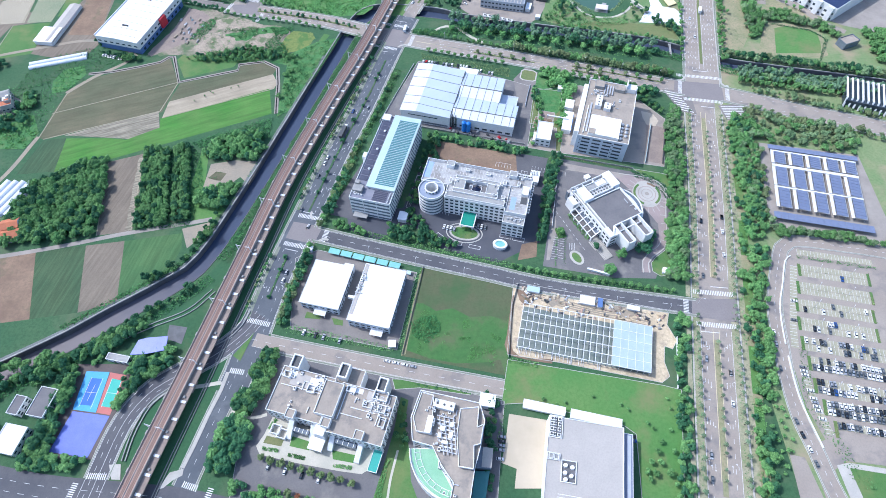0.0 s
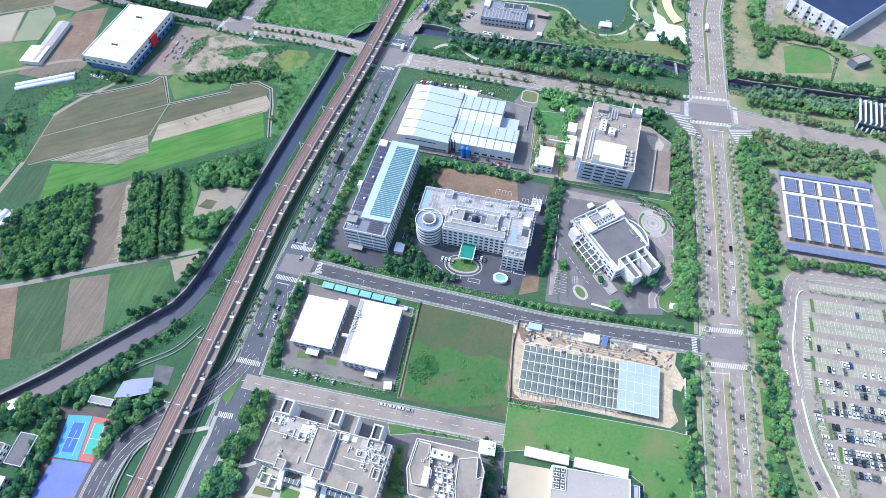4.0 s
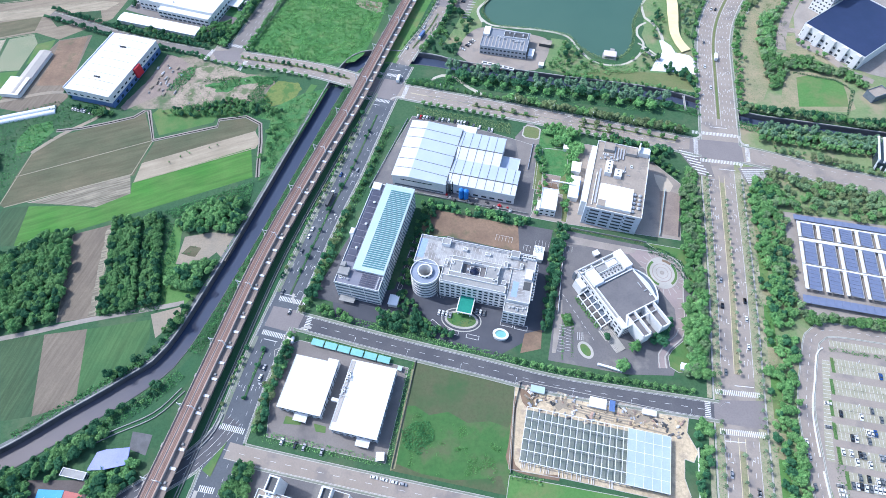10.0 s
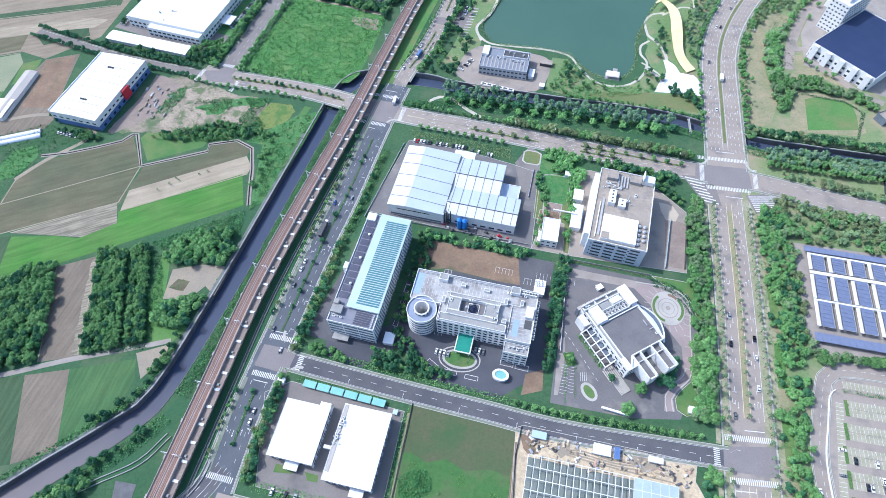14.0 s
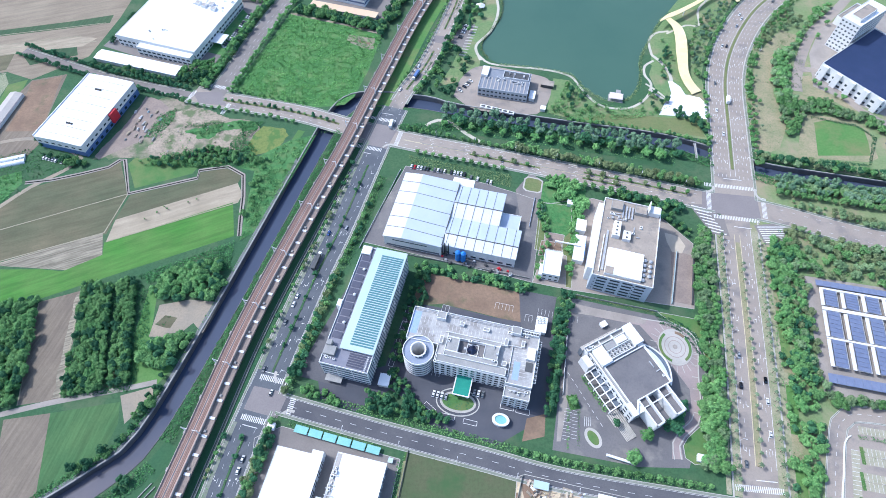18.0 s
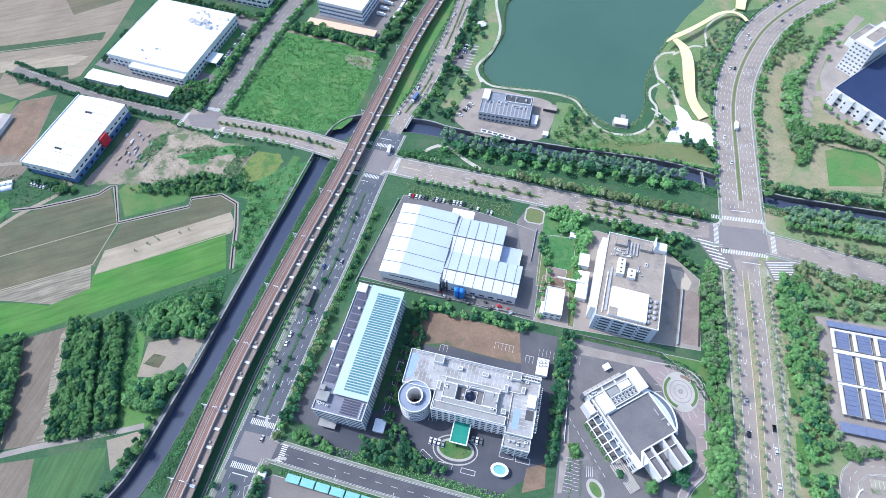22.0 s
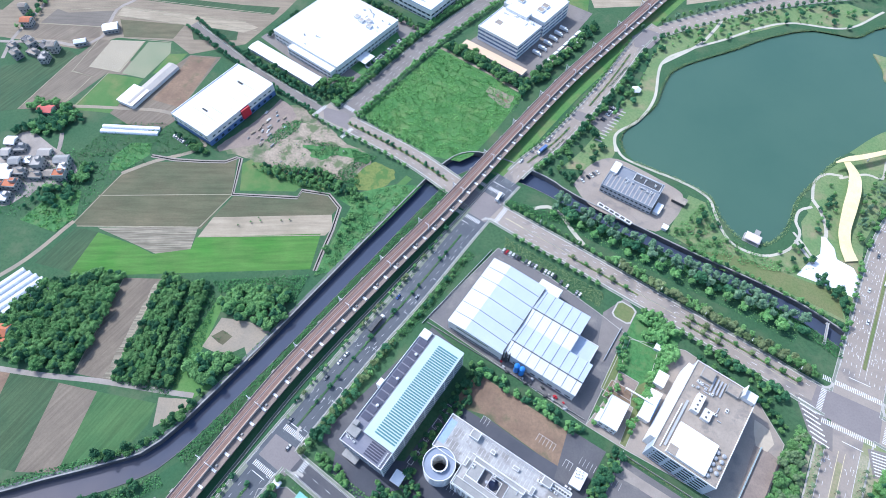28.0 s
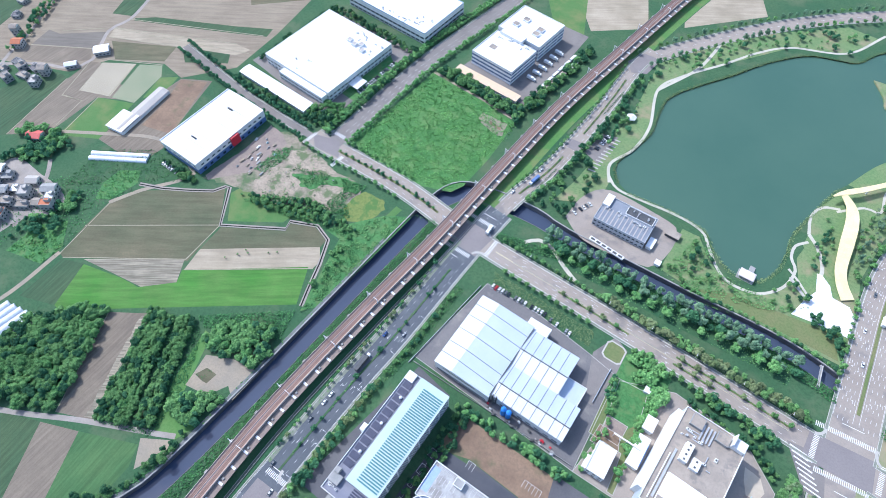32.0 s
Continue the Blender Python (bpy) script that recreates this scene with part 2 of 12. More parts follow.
GRASS = mat("rough_grass", (0.042, 0.112, 0.05), (0.068, 0.134, 0.06), rough=0.95, scale=0.03, fine=0.45, c=(0.022, 0.07, 0.03), blotch=((0.115, 0.145, 0.08), 0.025, 0.52, 0.72), fine_amount=0.75)
LAWN = mat("lawn", (0.075, 0.18, 0.05), (0.115, 0.2, 0.065), rough=0.95, scale=0.05, fine=0.8, c=(0.05, 0.13, 0.03), blotch=((0.17, 0.2, 0.075), 0.035, 0.48, 0.68), fine_amount=0.6)
FIELDWEED = mat("rank_weed_field", (0.07, 0.205, 0.056), (0.105, 0.235, 0.07), rough=0.95, scale=0.03, fine=0.35, c=(0.036, 0.12, 0.034), blotch=((0.15, 0.25, 0.085), 0.05, 0.5, 0.66), fine_amount=0.7)
LUSH = mat("lush_grass", (0.066, 0.2, 0.062), (0.1, 0.235, 0.075), rough=0.95, scale=0.05, fine=0.35, c=(0.026, 0.09, 0.024), blotch=((0.11, 0.2, 0.07), 0.12, 0.5, 0.62), fine_amount=0.85)
BRIGHTLAWN = mat("bright_mown_lawn", (0.085, 0.215, 0.055), (0.13, 0.235, 0.07), rough=0.95, scale=0.04, fine=0.5, c=(0.055, 0.16, 0.035), blotch=((0.2, 0.2, 0.09), 0.028, 0.5, 0.7), fine_amount=0.6)
PARKLAWN = mat("park_meadow_grass", (0.145, 0.24, 0.095), (0.2, 0.262, 0.115), rough=0.95, scale=0.05, fine=0.5, c=(0.07, 0.14, 0.05), blotch=((0.29, 0.25, 0.15), 0.04, 0.52, 0.68), fine_amount=0.7)
LIGHTGRASS = mat("light_meadow_grass", (0.17, 0.255, 0.105), (0.235, 0.28, 0.135), rough=0.95, scale=0.04, fine=0.5, c=(0.09, 0.155, 0.06), blotch=((0.31, 0.265, 0.17), 0.03, 0.5, 0.66), fine_amount=0.65)
KERB = mat("pale_kerb_stone", (0.52, 0.5, 0.45), (0.42, 0.41, 0.37), rough=0.9, scale=0.3, fine=1.5)
BRIGHT = furrows("bright_green_crop", (0.066, 0.2, 0.032), (0.105, 0.215, 0.05), 22, 4.0, 0.2, c=(0.052, 0.15, 0.026))
DULLGREEN = furrows("green_crop", (0.048, 0.1, 0.048), (0.072, 0.118, 0.056), 80, 2.2, 0.22)
FALLOW = furrows("fallow_field", (0.098, 0.112, 0.062), (0.165, 0.145, 0.088), 20, 5.0, 0.16, scale=0.018)
TAN = furrows("bare_tan_field", (0.42, 0.355, 0.26), (0.3, 0.255, 0.18), 20, 3.0, 0.14)
BROWN = furrows("ploughed_brown_field", (0.185, 0.152, 0.116), (0.245, 0.204, 0.152), 75, 2.0, 0.18)
CROP = furrows("young_green_crop", (0.058, 0.14, 0.052), (0.085, 0.165, 0.06), 80, 2.4, 0.2)
STRAW = furrows("straw_covered_field", (0.36, 0.315, 0.235), (0.21, 0.19, 0.14), 20, 1.6, 0.45)
REDSOIL = mat("red_brown_soil", (0.2, 0.135, 0.092), (0.285, 0.195, 0.13), rough=0.95, scale=0.06, fine=0.5, c=(0.13, 0.1, 0.075), blotch=((0.12, 0.125, 0.068), 0.05, 0.55, 0.68), fine_amount=0.65)
SAND = mat("pale_sandy_ground", (0.66, 0.545, 0.37), (0.5, 0.4, 0.265), rough=0.95, scale=0.09, fine=0.5, c=(0.24, 0.19, 0.14), blotch=((0.36, 0.29, 0.22), 0.12, 0.55, 0.68), fine_amount=0.6)
RUBBLE = mat("rubble_ground", (0.31, 0.258, 0.195), (0.1, 0.155, 0.068), rough=0.95, spread=(0.47, 0.62), scale=0.07, fine=0.35, c=(0.16, 0.145, 0.105), fine_amount=0.75)
RUBBLESAND = mat("pale_broken_rubble", (0.42, 0.345, 0.26), (0.29, 0.245, 0.185), rough=0.95, scale=0.09, fine=0.5, c=(0.17, 0.15, 0.115), blotch=((0.13, 0.165, 0.08), 0.09, 0.5, 0.6), fine_amount=0.8)
WEEDYOLIVE = mat("yellow_green_weeds", (0.17, 0.22, 0.06), (0.22, 0.235, 0.075), rough=0.95, scale=0.09, fine=0.4, c=(0.07, 0.135, 0.035), blotch=((0.085, 0.17, 0.045), 0.09, 0.5, 0.6), fine_amount=0.75)
DIRT = mat("trodden_dirt", (0.36, 0.3, 0.22), (0.28, 0.25, 0.2), rough=0.95, scale=0.05, fine=0.7, fine_amount=0.6)
ASPHALT = mat("asphalt", (0.2, 0.178, 0.163), (0.245, 0.222, 0.203), rough=0.9, scale=0.04, fine=0.9, c=(0.13, 0.125, 0.12), blotch=((0.15, 0.14, 0.135), 0.05, 0.55, 0.7))
PALEASPHALT = mat("worn_pale_asphalt", (0.305, 0.258, 0.216), (0.35, 0.302, 0.255), rough=0.9, scale=0.04, fine=0.9, c=(0.19, 0.173, 0.158), blotch=((0.235, 0.21, 0.192), 0.06, 0.52, 0.64))
PAVER = mat("grass_paver_bays", (0.33, 0.31, 0.22), (0.43, 0.385, 0.3), rough=0.95, scale=0.2, fine=1.0, c=(0.2, 0.24, 0.14), fine_amount=0.6)
DULLBROWN = furrows("dull_brown_field", (0.245, 0.2, 0.145), (0.3, 0.25, 0.18), 18, 4.0, 0.14)
DARKSOIL = furrows("dark_grey_soil_field", (0.17, 0.15, 0.125), (0.2, 0.175, 0.145), 18, 3.0, 0.12)
DRYING = mat("field_strewn_with_drying_straw", (0.25, 0.215, 0.15), (0.32, 0.275, 0.19), rough=0.95, scale=0.05, fine=1.1, c=(0.66, 0.6, 0.48), fine_amount=0.9)
DRYINGGREEN = mat("green_field_with_drying_straw", (0.16, 0.2, 0.11), (0.22, 0.235, 0.14), rough=0.95, scale=0.05, fine=1.0, c=(0.5, 0.48, 0.36), fine_amount=0.7)
DARKASPHALT = mat("dark_asphalt", (0.09, 0.09, 0.1), (0.13, 0.127, 0.132), rough=0.9, scale=0.04, fine=0.9, c=(0.05, 0.055, 0.07))
BOXASPHALT = mat("junction_asphalt", (0.225, 0.2, 0.195), (0.25, 0.225, 0.215), rough=0.9, scale=0.05, fine=0.9)
PAVING = mat("pale_paving", (0.5, 0.47, 0.42), (0.4, 0.38, 0.34), rough=0.9, scale=0.09, fine=1.2)
FOOTPATH = mat("sandy_path_paving", (0.56, 0.52, 0.43), (0.46, 0.44, 0.36), rough=0.9, scale=0.09, fine=1.0)
PAVEMENT = mat("worn_pavement", (0.27, 0.275, 0.245), (0.19, 0.215, 0.16), rough=0.9, scale=0.15, fine=0.8, c=(0.12, 0.155, 0.09), fine_amount=0.6)
DIRTPAVE = mat("brownish_concrete", (0.36, 0.32, 0.28), (0.28, 0.25, 0.22), rough=0.9, scale=0.09, fine=1.0)
RAILASPHALT = mat("bluish_street_asphalt", (0.094, 0.106, 0.122), (0.122, 0.132, 0.147), rough=0.9, scale=0.05, fine=0.8, c=(0.068, 0.076, 0.09), blotch=((0.15, 0.16, 0.172), 0.06, 0.55, 0.68), fine_amount=0.5)
MIDASPHALT = mat("blue_grey_asphalt", (0.068, 0.072, 0.088), (0.095, 0.097, 0.112), rough=0.9, scale=0.05, fine=0.9, c=(0.08, 0.085, 0.1))
DRYLAWN = mat("dry_lawn", (0.14, 0.19, 0.07), (0.2, 0.2, 0.09), rough=0.95, scale=0.04, fine=0.6, c=(0.08, 0.12, 0.04), fine_amount=0.6)
VACANT = mat("vacant_lot_grass", (0.056, 0.155, 0.042), (0.09, 0.175, 0.053), rough=0.95, scale=0.03, fine=0.35, c=(0.038, 0.095, 0.03), blotch=((0.125, 0.125, 0.072), 0.03, 0.5, 0.66), fine_amount=0.65)
VACANTBROWN = mat("withered_lot_grass", (0.112, 0.12, 0.064), (0.08, 0.122, 0.052), rough=0.95, scale=0.05, fine=0.5, c=(0.07, 0.08, 0.042), blotch=((0.06, 0.115, 0.044), 0.04, 0.52, 0.66), fine_amount=0.65)
DRYGRASS = mat("dry_brown_grass", (0.36, 0.3, 0.19), (0.25, 0.255, 0.14), rough=0.95, scale=0.06, fine=0.6, c=(0.13, 0.17, 0.075), fine_amount=0.65)
VERGE = mat("worn_pale_verge", (0.26, 0.27, 0.15), (0.4, 0.36, 0.26), rough=0.95, scale=0.08, fine=0.6, c=(0.13, 0.165, 0.08), fine_amount=0.7)
BORDER = mat("trodden_field_border", (0.38, 0.34, 0.25), (0.28, 0.26, 0.17), rough=0.95, scale=0.2, fine=0.8)
PALESAND = mat("bleached_sand", (0.58, 0.5, 0.39), (0.48, 0.4, 0.3), rough=0.95, scale=0.06, fine=0.6, c=(0.42, 0.36, 0.28))
# Dark green holding the shade by viaduct and canal trees in its colour.
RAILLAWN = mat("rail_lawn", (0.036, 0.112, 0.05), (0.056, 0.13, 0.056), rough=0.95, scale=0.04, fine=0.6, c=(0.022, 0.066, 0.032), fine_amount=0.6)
DARKCOURT = mat("dark_brown_court", (0.12, 0.1, 0.092), (0.15, 0.125, 0.115), rough=0.95, scale=0.08, fine=0.8)
PINKPAVE = mat("pinkish_paving", (0.36, 0.29, 0.27), (0.3, 0.25, 0.24), rough=0.9, scale=0.09, fine=1.2)
SERVICE = mat("brown_stained_concrete", (0.32, 0.255, 0.21), (0.25, 0.2, 0.17), rough=0.9, scale=0.12, fine=0.8, c=(0.16, 0.13, 0.115), fine_amount=0.5)
CANALWALK = mat("grey_canal_concrete", (0.2, 0.21, 0.21), (0.15, 0.16, 0.16), rough=0.9, scale=0.1, fine=0.8, c=(0.1, 0.11, 0.1), fine_amount=0.5)
CONC = mat("concrete", (0.38, 0.37, 0.35), (0.28, 0.28, 0.27), rough=0.9, scale=0.12, fine=1.0, c=(0.2, 0.2, 0.19))
DARKCONC = mat("stained_concrete", (0.17, 0.17, 0.175), (0.11, 0.11, 0.115), rough=0.9, scale=0.12, fine=1.0)
ROOFGREY = mat("grey_roof_screed", (0.38, 0.325, 0.265), (0.3, 0.258, 0.215), rough=0.9, scale=0.08, fine=0.6, c=(0.19, 0.172, 0.155), blotch=((0.24, 0.215, 0.19), 0.1, 0.52, 0.62))
ROOFDARK = mat("dark_roof_felt", (0.15, 0.145, 0.15), (0.19, 0.18, 0.18), rough=0.9, scale=0.08, fine=0.8)
YARDGREY = mat("yard_asphalt", (0.15, 0.143, 0.145), (0.185, 0.175, 0.172), rough=0.9, scale=0.05, fine=0.8, c=(0.1, 0.1, 0.105), blotch=((0.24, 0.225, 0.205), 0.06, 0.56, 0.7), fine_amount=0.5)
ROOFLIGHT = mat("light_grey_sheet_roof", (0.45, 0.415, 0.375), (0.4, 0.37, 0.335), rough=0.7, scale=0.05, fine=1.0)
WHITE = mat("white_painted_wall", (0.78, 0.78, 0.77), (0.68, 0.69, 0.69), rough=0.7, scale=0.15, fine=1.0, c=(0.5, 0.5, 0.5))
WHITEROOF = mat("white_coated_roof", (0.84, 0.84, 0.84), (0.78, 0.79, 0.8), rough=0.55, scale=0.06, fine=0.5, c=(0.7, 0.71, 0.73))
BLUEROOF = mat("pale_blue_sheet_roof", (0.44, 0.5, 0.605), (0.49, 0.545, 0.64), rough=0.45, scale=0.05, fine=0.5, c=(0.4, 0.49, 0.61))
TEALROOF = mat("pale_teal_sheet_roof", (0.43, 0.535, 0.55), (0.48, 0.575, 0.585), rough=0.45, scale=0.06, fine=0.6, c=(0.38, 0.54, 0.57))
TEAL = mat("teal_canopy_sheet", (0.2, 0.47, 0.44), (0.25, 0.52, 0.48), rough=0.5, scale=0.2, fine=1.0)
GREENCANOPY = mat("dark_green_canopy", (0.02, 0.24, 0.18), (0.03, 0.28, 0.2), rough=0.5, scale=0.2, fine=1.0)
BLUEWALL = mat("blue_wall_cladding", (0.1, 0.17, 0.36), (0.12, 0.2, 0.4), rough=0.55, scale=0.2, fine=1.5)
BLUE = mat("bright_blue_paint", (0.04, 0.2, 0.6), (0.05, 0.24, 0.66), rough=0.5, scale=0.2, fine=1.5)
RED = mat("red_paint", (0.6, 0.03, 0.05), (0.5, 0.03, 0.05), rough=0.5, scale=0.3, fine=2.0)
YELLOW = mat("pale_yellow_deck", (0.8, 0.66, 0.33), (0.82, 0.71, 0.42), rough=0.6, scale=0.1, fine=1.0)
ORANGE = mat("pale_orange_sheet_roof", (0.72, 0.52, 0.33), (0.66, 0.5, 0.36), rough=0.6, scale=0.1, fine=1.0)
TILE = mat("orange_roof_tiles", (0.5, 0.17, 0.08), (0.42, 0.15, 0.08), rough=0.8, scale=0.4, fine=1.5)
GLASS = mat("dark_window_glass", (0.03, 0.045, 0.06), (0.05, 0.07, 0.09), rough=0.12, scale=0.2, fine=0.5, spec=0.6)
GREYGLASS = mat("grey_window_band", (0.12, 0.15, 0.19), (0.16, 0.19, 0.23), rough=0.25, scale=0.2, fine=0.5, spec=0.6)
PV = mat("solar_cells", (0.165, 0.195, 0.295), (0.2, 0.23, 0.33), rough=0.3, scale=0.3, fine=2.0, spec=0.6)
PVDARK = mat("dark_solar_cells", (0.045, 0.05, 0.085), (0.065, 0.07, 0.11), rough=0.3, scale=0.3, fine=2.0, spec=0.6)
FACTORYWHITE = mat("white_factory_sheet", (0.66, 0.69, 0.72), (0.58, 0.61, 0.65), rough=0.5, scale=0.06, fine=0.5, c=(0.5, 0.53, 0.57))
STEEL = mat("galvanised_steel", (0.55, 0.56, 0.57), (0.45, 0.46, 0.48), rough=0.45, metal=0.3, scale=0.3, fine=2.0)
DARKSTEEL = mat("dark_steel", (0.07, 0.075, 0.08), (0.1, 0.1, 0.1), rough=0.6, scale=0.3, fine=2.0)
RUST = mat("rusty_track_bed", (0.43, 0.3, 0.24), (0.5, 0.36, 0.295), rough=0.95, scale=0.15, fine=1.2, c=(0.18, 0.12, 0.095))
SLEEPER = mat("oily_sleeper_band", (0.2, 0.115, 0.09), (0.25, 0.145, 0.11), rough=0.9, scale=0.3, fine=2.0)
RAIL = mat("rail_steel", (0.29, 0.215, 0.18), (0.25, 0.185, 0.155), rough=0.5, metal=0.2, scale=0.3, fine=2.0)
DECKSIDE = mat("weathered_deck_edge", (0.52, 0.43, 0.38), (0.43, 0.355, 0.31), rough=0.9, scale=0.2, fine=1.0)
PAINT = mat("road_paint", (0.75, 0.74, 0.72), (0.6, 0.6, 0.58), rough=0.8, scale=0.4, fine=2.5, c=(0.4, 0.4, 0.4))
YPAINT = mat("yellow_road_paint", (0.72, 0.63, 0.38), (0.6, 0.53, 0.33), rough=0.8, scale=0.4, fine=2.5)
BARK = mat("bark", (0.13, 0.1, 0.075), (0.09, 0.07, 0.05), rough=0.95, scale=0.6, fine=4.0)
LEAF = leaves("leaves", (0.075, 0.185, 0.062), (0.19, 0.36, 0.125))
LEAFOLIVE = leaves("olive_leaves", (0.11, 0.155, 0.075), (0.215, 0.27, 0.125))
LEAFPALM = leaves("palm_fronds", (0.085, 0.14, 0.078), (0.17, 0.235, 0.135))
LEAFDARK = leaves("dark_leaves", (0.03, 0.102, 0.054), (0.075, 0.19, 0.085))
LEAFGREY = leaves("grey_green_leaves", (0.075, 0.17, 0.095), (0.2, 0.31, 0.185))
LEAFBRIGHT = leaves("fresh_leaves", (0.075, 0.215, 0.066), (0.205, 0.39, 0.135))
LEAFYELLOW = leaves("yellowish_leaves", (0.12, 0.19, 0.075), (0.215, 0.28, 0.125))
# Leaves for the eastern trees, lighter and warmer: haze put into the colour.
LEAFHAZE = leaves("haze_pale_leaves", (0.105, 0.19, 0.088), (0.25, 0.36, 0.175))
LEAFRED = leaves("russet_leaves", (0.16, 0.07, 0.04), (0.3, 0.12, 0.06))
LEAFLUSH = leaves("lush_scrub_leaves", (0.045, 0.145, 0.052), (0.098, 0.25, 0.084))
WEEDS = leaves("weeds", (0.078, 0.23, 0.06), (0.19, 0.4, 0.12), 0.4)


def water(name, a, b, rough, spec=0.3):
    m = mat(name, a, b, rough=rough, scale=0.01, fine=0.02, c=a, spec=spec)
    nt = m.node_tree
    rip = node(nt, "ShaderNodeTexNoise", Scale=0.8, Detail=3.0)
    pos = nt.nodes.new("ShaderNodeNewGeometry")
    nt.links.new(pos.outputs["Position"], rip.inputs["Vector"])
    bp = node(nt, "ShaderNodeBump", Strength=0.05, Distance=0.1)
    nt.links.new(rip.outputs["Fac"], bp.inputs["Height"])
    nt.links.new(bp.outputs["Normal"], nt.nodes["Principled BSDF"].inputs["Normal"])
    return m


POND = water("pond_water", (0.058, 0.122, 0.086), (0.072, 0.138, 0.096), 0.06, 0.34)
CANAL = water("canal_water", (0.055, 0.072, 0.115), (0.066, 0.084, 0.13), 0.03, 0.18)


def sky_sheen(m, a, y0, y1):
    """Paler water towards the canal's lower end: the sky's reflection painted as colour."""
    nt = m.node_tree
    bsdf = nt.nodes["Principled BSDF"]
    pos = nt.nodes.new("ShaderNodeNewGeometry")
    xyz = nt.nodes.new("ShaderNodeSeparateXYZ")
    nt.links.new(pos.outputs["Position"], xyz.inputs["Vector"])
    drift = node(nt, "ShaderNodeTexNoise", Scale=0.05, Detail=5.0)
    nt.links.new(pos.outputs["Position"], drift.inputs["Vector"])
    add = nt.nodes.new("ShaderNodeMath")
    add.operation = "MULTIPLY_ADD"
    add.inputs[1].default_value = 40.0
    nt.links.new(drift.outputs["Fac"], add.inputs[0])
    nt.links.new(xyz.outputs["Y"], add.inputs[2])
    run = nt.nodes.new("ShaderNodeMapRange")
    run.inputs["From Min"].default_value, run.inputs["From Max"].default_value = y1 + 20, y0 + 20
    run.inputs["To Max"].default_value = 0.9
    nt.links.new(add.outputs[0], run.inputs["Value"])
    mix = nt.nodes.new("ShaderNodeMix")
    mix.data_type = "RGBA"
    mix.inputs["B"].default_value = (*a, 1)
    old = bsdf.inputs["Base Color"].links[0].from_socket
    nt.links.new(run.outputs["Result"], mix.inputs["Factor"])
    nt.links.new(old, mix.inputs["A"])
    nt.links.new(mix.outputs["Result"], bsdf.inputs["Base Color"])


# Reflected sky, mixed into the colour of the canal's southern stretch.
sky_sheen(CANAL, (0.165, 0.148, 0.155), 165, 235)

# ---- ground with the canal and the pond cut out ----
CANAL_LEFT = [(-420, 90), (-345, 116), (-273, 156), (-239, 180), (-207, 203), (-185, 225), (-160, 296), (-138, 368), (-112, 455), (-98, 498),
              (-84, 521), (-60, 528), (-10, 521), (20, 510), (111, 489), (195, 471), (262, 441), (300, 431), (374, 415), (470, 395), (620, 380)]
CANAL_RIGHT = [(-412, 76), (-338, 101), (-266, 142), (-230, 167), (-190, 197), (-171, 222), (-146, 292), (-124, 364), (-98, 449), (-85, 487),
               (-74, 505), (-55, 511), (-14, 506), (19, 497.5), (108, 477), (191, 458.5), (259.5, 429), (298, 420), (371, 404), (467, 385), (617, 370)]
POND_EDGE = [(48, 572), (42, 593), (63, 636), (68, 676), (79, 700), (126, 745), (156, 775), (192, 800), (219, 804), (240, 807), (262, 830), (300, 850), (345, 820),
             (350, 760), (310, 715), (272, 688), (252, 661), (224, 632), (205, 600), (190, 570), (186, 548), (178, 527), (163, 514), (146, 517), (131, 534), (124, 548), (96, 558), (57, 565)]
canal_left, canal_right = curve_pts(CANAL_LEFT, 8), curve_pts(CANAL_RIGHT, 8)
pond_line = curve_pts(POND_EDGE + POND_EDGE[:1], 6)[:-1]


def hole_loops():
    canal = [tuple(p) for p in canal_left] + [tuple(p) for p in reversed(canal_right)]
    return canal, [tuple(p) for p in pond_line]


